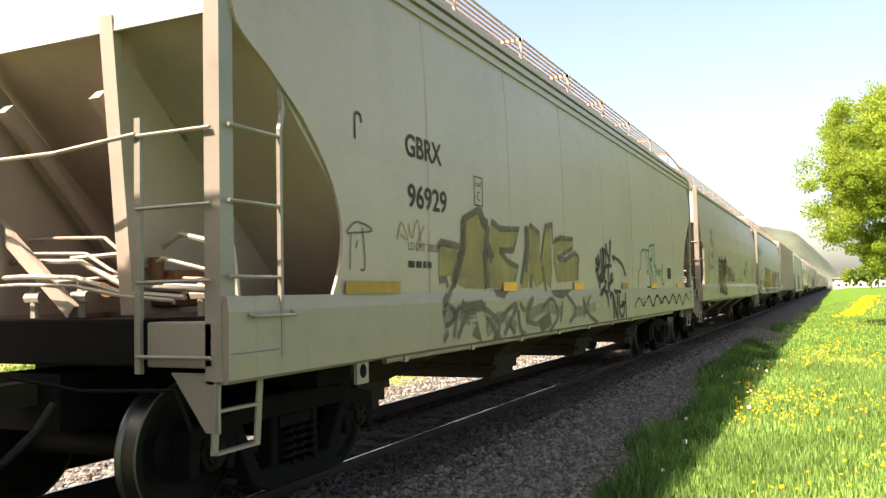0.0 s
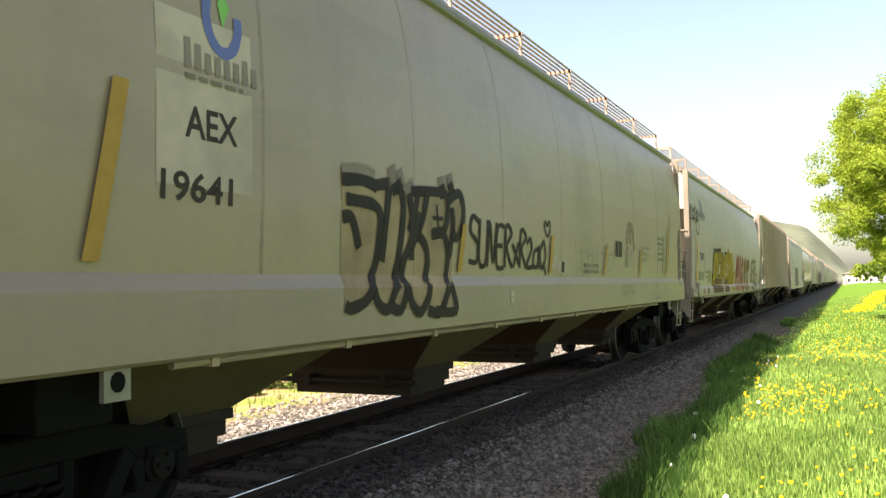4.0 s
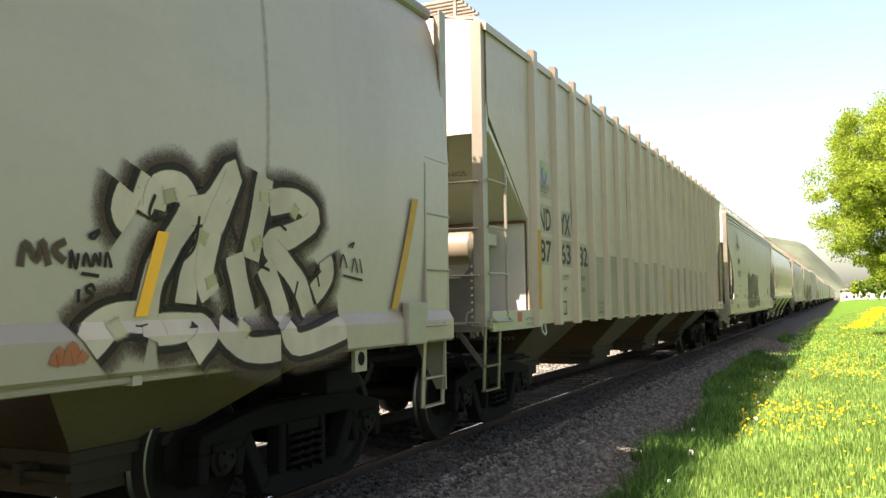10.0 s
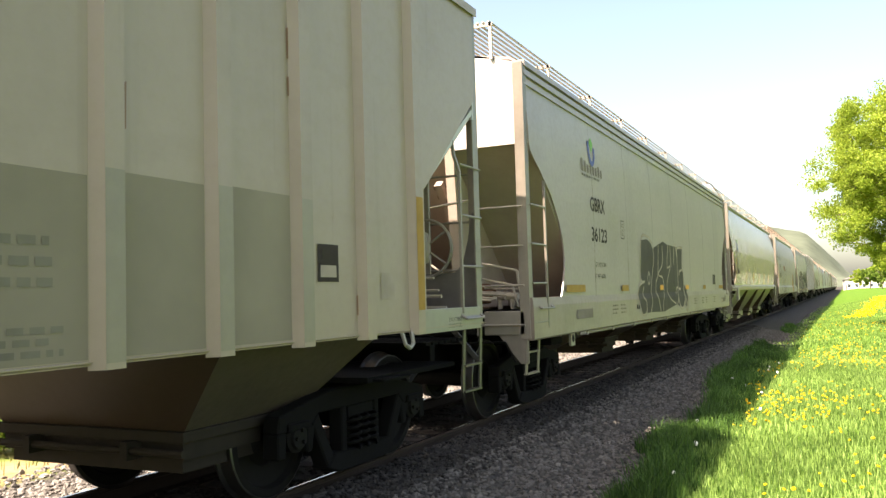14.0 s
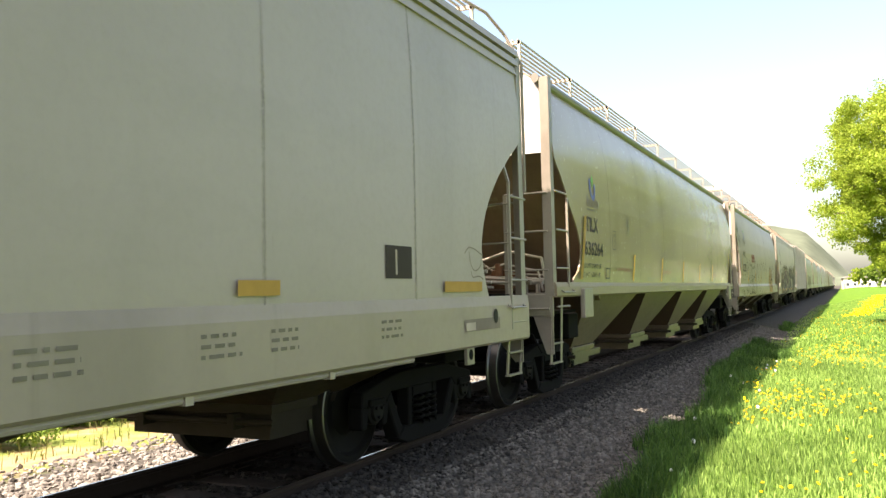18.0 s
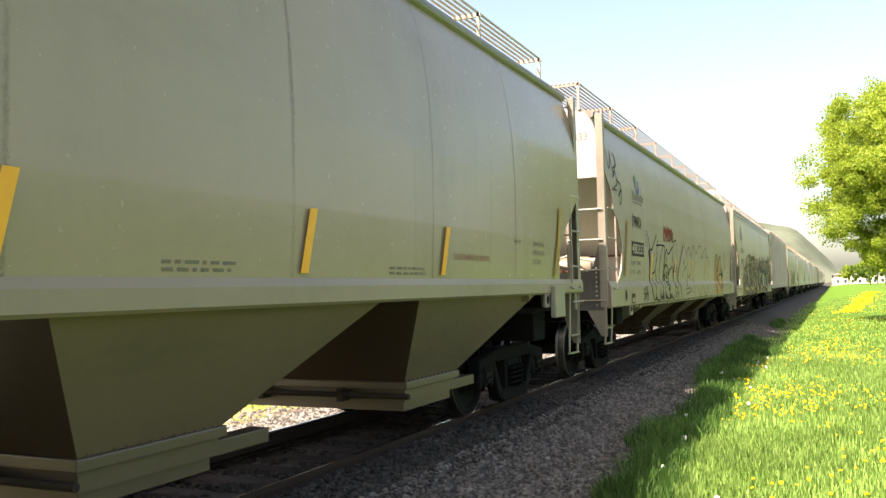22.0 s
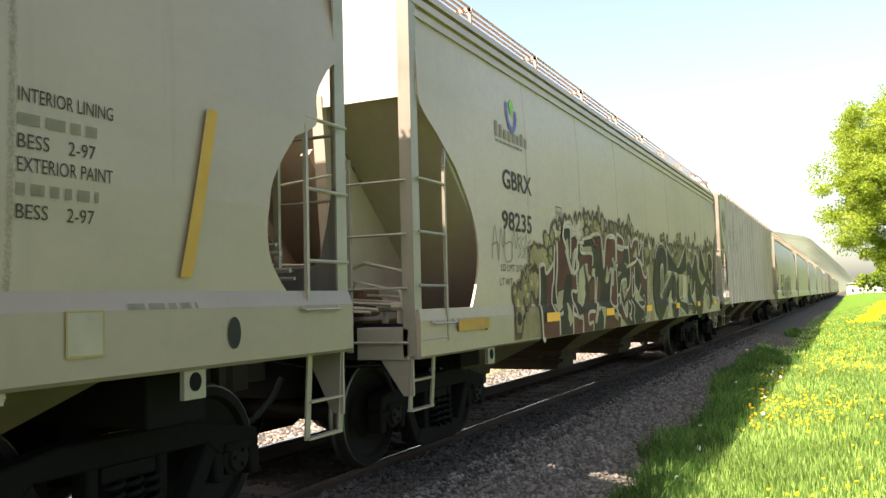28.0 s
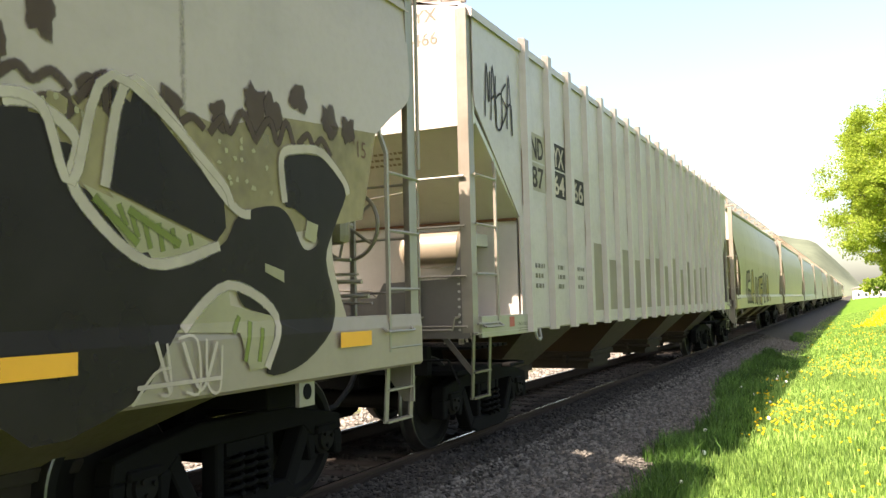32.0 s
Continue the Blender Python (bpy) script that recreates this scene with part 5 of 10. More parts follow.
    s.strokes([[(3.68, 1.29), (3.94, 1.22), (4.14, 1.09), (4, 0.97)], [(4.19, 1.15), (4.43, 1.26), (4.66, 1.28), (4.28, 1)], [(4.76, 1.31), (4.93, 1.23), (5.19, 1.36), (4.99, 1.13), (5.33, 1.06)], [(5.47, 1.21), (5.86, 1.34), (6.1, 1.14), (5.76, 0.96)], [(6.29, 1.3), (6.19, 1.05)], [(6.49, 1.38), (6.88, 1.18), (6.56, 1.03)], [(7.23, 1.32), (7.46, 1.12), (7.98, 0.96)], [(2.82, 1.24), (2.92, 1.33), (3.09, 1.22), (3.03, 1.04)], [(3.12, 1.03), (3.33, 1.23), (3.54, 1.25)], [(2.92, 1.1), (2.82, 1.02)], [(3.8, 1.2), (4.09, 1.01), (4.18, 0.96)], [(4.7, 1.24), (4.75, 1.04), (4.93, 0.96)], [(4.43, 1.13), (4.58, 0.99)], [(7.6, 1.36), (7.21, 1.08)]], 0.045, "sootline", 2, soft=0.5)
    s.strokes([[(3.18, 1.32), (3, 1.18), (2.87, 1.15)]], 0.045, "sootline", 2, soft=0.5)
    s.strokes([[(2.84, 1.2), (3.09, 1.25), (3.4, 1.2)], [(3.8, 1.06), (4.19, 1.18), (4.64, 1.05)], [(4.93, 1.13), (5.54, 1.24), (6.28, 1.17)], [(6.77, 1.15), (7.86, 1.2)]], 0.1, "sootspray", 1, soft=0.6)
    s.strokes([[(7.99, 1.89), (8.05, 1.79), (8.2, 1.83)], [(8.12, 1.93), (8.09, 1.74)], [(7.95, 1.71), (8.12, 1.74), (8.2, 1.86)], [(8.09, 1.67), (8.04, 1.72), (8.12, 1.58), (8.22, 1.65), (8.15, 1.45)], [(8.26, 2.02), (8.28, 1.78), (8.31, 1.53)], [(8.36, 2.05), (8.4, 1.91), (8.44, 1.68)], [(8.22, 1.56), (8.35, 1.58), (8.51, 1.74), (8.54, 1.95), (8.48, 2.02), (8.41, 1.91), (8.38, 1.68), (8.47, 1.59)], [(8.57, 2.11), (8.66, 1.96), (8.81, 1.85)], [(8.87, 2.18), (8.8, 1.97), (8.73, 1.83), (8.68, 1.7), (8.66, 1.58)], [(8.35, 1.56), (8.44, 1.74), (8.61, 1.78), (8.87, 1.79)]], 0.055, "black", 4, soft=0.3)
    s.strokes([[(8.44, 1.54), (8.55, 1.55), (8.45, 1.42), (8.63, 1.41), (8.67, 1.55)], [(8.73, 1.59), (8.73, 1.39)], [(8.73, 1.55), (8.82, 1.51), (8.86, 1.65), (8.93, 1.66), (8.95, 1.57), (8.82, 1.55)], [(8.41, 1.46), (8.46, 1.38), (8.55, 1.33), (8.6, 1.17)], [(9.81, 1.64), (9.61, 1.81), (9.32, 1.89), (8.98, 1.93)]], 0.045, "black", 4, soft=0.3)
    s.poly([(8.11, 1.36), (8.26, 1.44), (8.51, 1.51), (8.44, 1.42), (8.2, 1.33)], "black", 4)
    s.poly([(8.93, 1.94), (9.11, 1.97), (9.06, 1.93), (9.1, 1.9), (9.04, 1.84)], "black", 4)
    s.strokes([[(8.71, 1.3), (8.75, 1.36), (8.88, 1.34), (8.91, 0.99)], [(8.91, 1.33), (9.07, 1.05), (9.13, 0.98)], [(9.13, 0.98), (9.14, 1.36), (9, 1.4), (9.42, 1.39)], [(9.27, 1.36), (9.29, 1.18), (9.58, 1.19), (9.68, 1.28), (9.68, 1.38)], [(9.27, 1.18), (9.31, 1.06), (9.43, 1), (9.55, 1.07), (9.6, 1.21), (9.43, 1.22)], [(9.69, 1.35), (9.7, 0.96)]], 0.05, "black", 4, soft=0.3)
    s.strokes([[(11.5, 2.13), (11.75, 2.12)], [(11.75, 2.2), (12, 2.22), (12.03, 2.18), (12.02, 2.02), (11.77, 1.98), (11.75, 2.18)], [(11.78, 1.94), (11.99, 1.96), (12.01, 2.01)], [(11.77, 1.94), (11.79, 1.88), (11.88, 1.81), (11.86, 1.62), (11.81, 1.45)], [(11.99, 1.95), (11.97, 1.77), (12.06, 1.7), (12.08, 1.48)], [(12, 2.24), (12.2, 2.24), (12.24, 2.19), (12.21, 1.89), (12.34, 1.84), (12.37, 1.78), (12.32, 1.45)], [(11.51, 1.46), (11.82, 1.46)], [(11.92, 1.44), (12.3, 1.44)]], 0.032, "greenline", 2, soft=0.3)
    s.strokes([[(12.41, 1.85), (12.41, 1.76), (12.51, 1.68), (12.55, 1.81)], [(12.57, 1.77), (12.58, 1.68), (12.64, 1.8)], [(12.67, 1.82), (12.69, 1.66), (12.6, 1.58)], [(12.72, 1.68), (12.75, 1.8), (12.82, 1.77), (12.88, 1.69)], [(12.95, 1.6), (12.91, 1.79), (13.05, 1.89), (13.05, 1.82), (12.93, 1.6), (13.03, 1.61)], [(12.95, 1.76), (13.03, 1.79)], [(12.88, 1.55), (13.1, 1.49)], [(13.17, 1.6), (13.12, 1.54), (13.2, 1.51)]], 0.022, "greenline", 2)
    s.strokes([[(10.75, 1.46), (10.83, 1.7), (11, 1.83), (11.06, 2.07), (11.41, 2.12), (11.52, 1.96)]], 0.032, "greenline", 2)
    s.strokes([[(11.53, 1.81), (11.58, 1.86), (11.63, 1.9), (11.7, 1.86), (11.66, 1.77), (11.55, 1.75)], [(11.5, 1.72), (11.68, 1.75), (11.82, 1.64)], [(11.55, 1.74), (11.54, 1.7), (11.71, 1.69)]], 0.01, "charcoal", 2)
    s.strokes([[(10.36, 1.12), (10.57, 1.24), (10.75, 1.27), (10.94, 1.19), (11.1, 1.13), (11.28, 1.21), (11.51, 1.29)]], 0.025, "charcoal", 3, soft=0.4)
    s.strokes([[(11.49, 1.3), (11.64, 1.27), (11.75, 1.18), (11.89, 1.12), (12.01, 1.13), (12.14, 1.25), (12.35, 1.3), (12.5, 1.25), (12.75, 1.15), (12.97, 1.24), (13.17, 1.27), (13.38, 1.19), (13.54, 1.13), (13.79, 1.23), (13.98, 1.3), (14.19, 1.23), (14.41, 1.11), (14.74, 1.29), (14.99, 1.18), (15.22, 1.08), (15.64, 1.29), (16.03, 1.15)]], 0.04, "charcoal", 3, soft=0.4)
    s.rect(13.55, 13.95, 1.62, 1.84, "black", 2, "placard")
    for y in (3.2, 10.9, 12.6, 14.2):
        s.bars(y, 1.24, 0.4, 3, 0.02, 0.05, "faint", 1, int(y * 10))


def mark_b():
    s = Side(2)
    s.rect(1.75, 2.50, 1.98, 2.90, "whitep", 0)
    s.emblem(1.95, 2.55, 0.62, 0.55)
    s.text("AEX", 1.95, 2.24, 0.42, 0.17, bold=0.02)
    s.text("19641", 1.78, 1.90, 0.55, 0.16, bold=0.02)
    s.stripe(1.30, 1.58, 1.46, 2.45)
    for a, b, c, d in ((5.33, 1.57, 5.42, 1.99), (7.85, 1.57, 7.93, 2.01), (10.26, 1.57, 10.42, 2.0), (12.52, 1.57, 12.62, 2.01), (14.74, 1.57, 14.97, 2.45)):
        s.stripe(a, b, c, d, 0.09)
    # black outlined bubble letters over tan fill
    s.poly([(3.45, 2.14), (3.86, 2.15), (4.13, 2.19), (4.47, 2.19), (5.09, 2.24), (5.44, 2.25), (5.42, 1.96), (5.26, 1.85), (5.22, 1.44), (5.25, 1.24), (4.74, 1.24), (4.45, 1.26), (3.94, 1.31), (3.45, 1.31)], "tanfill", 1)
    s.strokes([[(3.5, 2.05), (3.6, 2.05), (3.86, 2.04), (3.97, 1.97), (3.96, 1.8), (3.92, 1.63), (3.83, 1.48), (3.82, 1.43), (3.7, 1.34), (3.52, 1.3), (3.45, 1.32)], [(3.46, 1.92), (3.58, 1.92), (3.68, 1.72)], [(3.86, 2.14), (3.9, 2.18), (4.11, 2.22)], [(4.1, 2.19), (4.06, 1.96), (4, 1.63)], [(4.14, 2.16), (4.25, 2.2), (4.32, 2.1), (4.31, 1.91), (4.25, 1.64), (4.18, 1.48)], [(4.53, 2.21), (4.55, 2.13), (4.42, 1.87)], [(4.74, 2.22), (4.64, 1.97), (4.48, 1.78)], [(4.5, 1.82), (4.57, 1.85), (4.71, 1.77), (4.75, 1.63), (4.69, 1.47)], [(4.47, 1.65), (4.48, 1.77), (4.61, 2.03)], [(4.41, 2.17), (4.47, 1.98), (4.46, 1.81), (4.34, 1.64), (4.3, 1.47)]], 0.08, "charcoal", 4, soft=0.3)
    s.strokes([[(3.83, 1.44), (3.89, 1.33), (4.03, 1.28), (4.16, 1.43), (4.23, 1.48)], [(4.08, 1.3), (4.23, 1.27), (4.34, 1.42), (4.32, 1.48)], [(4.35, 1.46), (4.42, 1.31), (4.55, 1.24), (4.7, 1.35), (4.74, 1.47)]], 0.08, "charcoal", 4, soft=0.3)
    s.strokes([[(4.7, 1.25), (4.92, 1.23), (5.1, 1.44)], [(5.14, 1.46), (5.17, 1.41), (5.22, 1.23), (4.83, 1.24)], [(4.45, 2.19), (4.9, 2.23), (5.1, 2.21), (5.12, 2.05), (5.05, 1.92), (4.82, 1.87)], [(4.82, 1.87), (5.05, 1.88), (5.14, 1.7), (5.08, 1.46)], [(5.21, 2.12), (5.23, 1.93), (5.16, 1.69)], [(5.15, 2.18), (5.36, 2.26), (5.45, 2.15), (5.43, 1.98), (5.31, 1.86), (5.2, 1.92)], [(3.45, 2.18), (3.71, 2.2), (3.89, 2.18), (3.92, 2.14)]], 0.08, "charcoal", 4, soft=0.3)
    s.strokes([[(4.91, 2.12), (4.95, 1.92)], [(4.83, 2.01), (5.03, 2.01)]], 0.03, "charcoal", 4)
    s.strokes([[(4.13, 2.35), (4.22, 2.18)], [(4.25, 2.34), (4.31, 2.2)], [(5, 2.37), (5.05, 2.19)], [(5.16, 2.41), (5.23, 2.22)], [(4.36, 2.16), (4.51, 2.24)], [(3.45, 2.21), (3.71, 2.25), (3.88, 2.22)]], 0.1, "greyspray", 3, soft=0.75)
    s.strokes([[(5.01, 2.3), (5.05, 2.19)], [(5.17, 2.33), (5.23, 2.22)], [(4.22, 2.25), (4.28, 2.18)]], 0.09, "charcoal", 4, soft=0.7)
    letters = {
        "S": [[(0.9, 0.9), (0.3, 1.0), (0.1, 0.7), (0.8, 0.45), (0.7, 0.1), (0.0, 0.1)]],
        "U": [[(0.1, 1.0), (0.05, 0.2), (0.4, 0.0), (0.8, 0.2), (0.9, 1.0)]],
        "N": [[(0.0, 0.0), (0.2, 1.0), (0.6, 0.1), (0.95, 1.0)]],
        "E": [[(0.9, 0.95), (0.15, 0.9), (0.1, 0.05), (0.9, 0.0)], [(0.1, 0.5), (0.7, 0.5)]],
        "R": [[(0.1, 0.0), (0.2, 1.0), (0.85, 0.85), (0.3, 0.5), (0.95, 0.0)]],
        "X": [[(0.1, 0.6), (0.9, 0.1)], [(0.8, 0.65), (0.2, 0.0)]],
        "2": [[(0.1, 0.7), (0.5, 0.85), (0.7, 0.55), (0.1, 0.05), (0.9, 0.05)]],
        "A": [[(0.8, 0.6), (0.2, 0.5), (0.1, 0.1), (0.7, 0.1), (0.8, 0.7), (0.9, 0.0)]],
        "Q": [[(0.6, 0.9), (0.1, 0.5), (0.4, 0.0), (0.9, 0.4), (0.6, 0.9)], [(0.6, 0.2), (1.0, -0.2)]],
    }
    for k, ch in enumerate("SUNERXR2AQ"):
        s.strokes(unit(letters[ch], 5.60 + 0.215 * k, 1.62, 0.24, 0.46 - 0.012 * k), 0.045, "charcoal", 3)
    s.strokes([[(7.80, 1.98), (7.70, 2.08), (7.73, 2.16), (7.80, 2.11), (7.88, 2.17), (7.90, 2.07), (7.80, 1.98)]], 0.03, "charcoal", 3)
    s.strokes(scribble(23, 7, 8.9, 1.62, 1.9, 0.42), 0.014, "faintwhite", 3, soft=0.8)
    s.strokes([[(11.45, 1.91), (11.68, 1.93)], [(11.55, 1.92), (11.53, 1.66)], [(11.71, 1.93), (11.7, 1.69), (11.81, 1.7)], [(11.71, 1.81), (11.78, 1.81)], [(11.71, 1.93), (11.81, 1.94)], [(11.89, 1.94), (11.86, 1.69), (11.97, 1.73), (11.89, 1.81), (11.97, 1.91), (11.89, 1.94)], [(11.99, 1.94), (12.19, 1.95)], [(12.09, 1.95), (12.07, 1.71)]], 0.022, "faintwhite", 3, smooth=False, soft=0.6)
    s.strokes([[(11.67, 2.04), (11.73, 2.26), (11.9, 2.34), (12.08, 2.27), (12.17, 1.97)], [(11.7, 2.02), (11.69, 1.69)], [(11.91, 2.32), (11.88, 2.05)]], 0.10, "rustwash", 1, soft=0.95)
    s.strokes([[(14.62, 2.31), (14.51, 1.61)], [(15.29, 2.76), (14.97, 1.62)]], 0.06, "rustwash", 1, soft=0.95)
    s.rect(10.92, 11.39, 1.82, 2.09, "whitep", 3, "placard")
    s.rect(10.95, 11.36, 1.84, 2.07, "black", 4, "placard")
    s.rect(11.10, 11.12, 1.86, 2.05, "whitep", 5, "placard")
    s.rect(7.96, 8.18, 1.64, 1.77, "whitep", 3, "placard")
    s.rect(8.22, 8.60, 1.58, 1.72, "whitep", 3, "placard")
    s.rect(8.34, 8.46, 1.585, 1.715, "black", 4, "placard")
    s.text("EXW 10-8 H 8-8", 12.77, 2.00, 0.52, 0.06)
    s.text("EW 8-8 H 15-1", 12.77, 1.90, 0.46, 0.06)
    s.text("CU FT 5551", 12.77, 1.80, 0.36, 0.06)
    s.bars(14.06, 2.22, 0.6, 2, 0.05, 0.10, "faint", 1, 3)
    s.text("EXTERIOR PAINT", 14.10, 2.03, 0.54, 0.055, "faint")
    s.bars(14.06, 1.94, 0.6, 2, 0.05, 0.10, "faint", 1, 4)
    s.bars(9.3, 1.66, 0.8, 2, 0.05, 0.08, "faint", 1, 6)
    s.strokes(unit([[(0.0, 0.75), (0.5, 1.0), (1.0, 0.72), (0.0, 0.75)], [(0.2, 0.7), (0.2, 0.1), (0.8, 0.1), (0.8, 0.7)], [(-0.2, 0.0), (1.3, 0.05)]], 13.68, 1.16, 0.30, 0.30), 0.012, "greyspray")
    s.strokes(scribble(26, 5, 14.3, 1.2, 0.5, 0.22), 0.016, "faintwhite", 3)
    s.strokes(scribble(27, 5, 11.2, 1.2, 0.9, 0.22), 0.014, "faintwhite", 3, soft=0.7)
    for y in (6.6, 13.2, 10.0):
        s.blobs([(y, 1.33, 0.045, 0.055)], "whitep", 3, 5, 1.0, 0.0, "badge")
        s.rect(y - 0.03, y + 0.03, 1.32, 1.33, "faint", 4, "badge")


def mark_c():
    s = Side(3)
    s.emblem(1.29, 2.92, 0.95, 0.55)
    s.text("TQEX", 1.12, 1.94, 0.69, 0.20, bold=0.015)
    s.text("50169", 0.95, 1.49, 0.80, 0.20, bold=0.015)
    s.stripe(0.60, 1.42, 0.80, 2.34, 0.10, "orange")
    s.strokes(scribble(33, 3, 1.72, 1.62, 0.3, 0.36), 0.014, "greyspray")
    s.rect(2.45, 2.98, 1.42, 1.74, "khaki", 0)
    s.bars(2.05, 1.66, 0.5, 2, 0.05, 0.12, "faint")
    # yellow block piece, six painted letters with pale edges, a white wildstyle tag
    s.poly([(3.05, 1.38), (3.15, 1.51), (3.28, 1.68), (3.33, 1.91), (3.39, 2.06), (3.53, 2.2), (4, 2.24), (4.32, 2.22), (4.68, 2.26), (4.85, 2.44), (4.91, 2.23), (5.19, 2.22), (5.4, 2.07), (5.6, 2.2), (6.1, 2.25), (6.51, 2.42), (6.7, 2.27), (7.35, 2.28), (7.25, 1.92), (7.64, 2.21), (7.55, 1.74), (7.97, 1.76), (7.69, 1.35), (3.05, 1.38)], "yellow", 1)
    s.poly([(3.3, 1.38), (3.46, 1.46), (3.79, 1.53), (4.15, 1.55), (5.04, 1.51), (6.23, 1.51), (6.38, 1.49), (6.31, 1.37)], "brown", 2)
    s.strokes([[(3.07, 1.55), (3.15, 1.59), (3.25, 1.65), (3.28, 1.79), (3.3, 2), (3.39, 2.16), (3.53, 2.28), (3.7, 2.25), (4, 2.27), (4.73, 2.3)]], 0.1, "black", 4, soft=0.15)
    s.strokes([[(4.4, 2.24), (4.35, 1.95), (4.23, 1.6), (4.64, 1.61), (4.71, 1.96), (4.37, 1.93)], [(4.94, 2.2), (5.22, 2.23), (5.35, 2.04), (5.59, 2.24), (6.1, 2.26)], [(4.97, 1.36), (5.05, 1.7), (5.21, 1.5), (5.43, 1.68), (5.35, 1.37)]], 0.06, "black", 4, smooth=False, soft=0.12)
    s.poly([(4.31, 1.64), (4.35, 1.9), (4.64, 1.92), (4.59, 1.65)], "whitep", 3)
    s.poly([(5.05, 1.37), (5.09, 1.64), (5.22, 1.46), (5.41, 1.6), (5.34, 1.37)], "whitep", 3)
    s.poly([(3.41, 1.75), (3.52, 1.87), (3.64, 1.89), (3.52, 1.8)], "whitep", 3)
    s.strokes([[(5.75, 1.79), (6.03, 1.95), (6.3, 1.82), (5.9, 1.71), (6.38, 1.66)], [(5.77, 1.64), (6.22, 1.64)], [(6.45, 1.79), (6.8, 1.89)], [(3.81, 1.71), (3.84, 1.61)]], 0.05, "whitep", 4, soft=0.6)
    s.poly([(3.15, 1.38), (5.06, 1.34), (5.01, 1.15), (3.27, 1.16), (3.12, 1.16)], "brown", 1)
    s.poly([(5.06, 1.35), (5.38, 1.34), (5.33, 1.15), (5.03, 1.14)], "whitep", 2)
    s.poly([(5.38, 1.34), (6.38, 1.33), (6.45, 1.16), (5.33, 1.15)], "plum", 1)
    s.poly([(6.81, 1.33), (7.11, 1.33), (7.6, 1.22), (6.95, 1.15)], "yellow", 2)
    s.poly([(7.65, 1.32), (8.03, 1.33), (8.02, 1.18), (7.71, 1.16)], "yellow", 2)
    s.poly([(8.38, 2.2), (8.6, 2.24), (8.64, 2.18), (8.62, 1.87), (8.87, 2.26), (9.05, 2.27), (9.06, 2.18), (8.97, 1.75), (8.95, 1.37), (8.64, 1.37), (8.73, 1.62), (8.5, 1.54), (8.42, 1.61), (8.38, 1.37), (8.03, 1.38), (8.21, 1.56), (8.27, 1.83)], "red", 5)
    s.strokes([[(8.38, 2.2), (8.6, 2.24), (8.64, 2.18), (8.62, 1.87), (8.87, 2.26), (9.05, 2.27), (9.06, 2.18), (8.97, 1.75), (8.95, 1.37), (8.64, 1.37), (8.73, 1.62), (8.5, 1.54), (8.42, 1.61), (8.38, 1.37), (8.03, 1.38), (8.21, 1.56), (8.27, 1.83), (8.38, 2.2)]], 0.11, "whitep", 4, smooth=False)
    s.poly([(9.28, 2.2), (9.41, 2.24), (9.57, 2.25), (9.59, 2.09), (9.52, 1.37), (9.24, 1.37), (9.25, 1.62), (9.15, 1.6), (9.12, 1.37), (9.01, 1.37), (9.06, 1.75), (9.16, 2.07)], "orangered", 5)
    s.strokes([[(9.28, 2.2), (9.41, 2.24), (9.57, 2.25), (9.59, 2.09), (9.52, 1.37), (9.24, 1.37), (9.25, 1.62), (9.15, 1.6), (9.12, 1.37), (9.01, 1.37), (9.06, 1.75), (9.16, 2.07), (9.28, 2.2)]], 0.11, "whitep", 4, smooth=False)
    s.poly([(9.75, 2.05), (9.93, 2.18), (10.13, 2.25), (10.27, 2.16), (10.22, 1.91), (9.89, 1.85), (9.75, 1.66), (9.79, 1.6), (9.96, 1.73), (10.29, 1.8), (10.21, 1.52), (10.08, 1.35), (9.71, 1.35), (9.58, 1.42), (9.57, 1.72), (9.64, 1.91)], "crimson", 5)
    s.strokes([[(9.75, 2.05), (9.93, 2.18), (10.13, 2.25), (10.27, 2.16), (10.22, 1.91), (9.89, 1.85), (9.75, 1.66), (9.79, 1.6), (9.96, 1.73), (10.29, 1.8), (10.21, 1.52), (10.08, 1.35), (9.71, 1.35), (9.58, 1.42), (9.57, 1.72), (9.64, 1.91), (9.75, 2.05)]], 0.11, "whitep", 4, smooth=False)
    s.poly([(10.43, 1.38), (10.41, 2), (10.43, 2.1), (10.52, 2.16), (10.6, 2.17), (10.59, 1.93), (10.69, 2.2), (10.82, 2.23), (10.83, 2.11), (10.83, 1.69), (10.85, 1.36), (10.66, 1.37), (10.68, 1.87), (10.57, 1.37)], "brown", 5)
    s.strokes([[(10.43, 1.38), (10.41, 2), (10.43, 2.1), (10.52, 2.16), (10.6, 2.17), (10.59, 1.93), (10.69, 2.2), (10.82, 2.23), (10.83, 2.11), (10.83, 1.69), (10.85, 1.36), (10.66, 1.37), (10.68, 1.87), (10.57, 1.37), (10.43, 1.38)]], 0.11, "whitep", 4, smooth=False)
    s.poly([(10.85, 1.79), (10.88, 1.92), (11, 2.11), (11.19, 2.21), (11.34, 2.16), (11.38, 2), (11.42, 1.37), (10.95, 1.37), (10.89, 1.49)], "yellow", 5)
    s.strokes([[(10.85, 1.79), (10.88, 1.92), (11, 2.11), (11.19, 2.21), (11.34, 2.16), (11.38, 2), (11.42, 1.37), (10.95, 1.37), (10.89, 1.49), (10.85, 1.79)]], 0.11, "whitep", 4, smooth=False)
    s.poly([(11.42, 2.15), (11.69, 2.18), (12.16, 2.22), (12.14, 1.98), (12.07, 1.82), (11.8, 1.82), (11.74, 1.74), (11.72, 1.36), (11.46, 1.36), (11.6, 1.79), (11.4, 1.8)], "plum", 5)
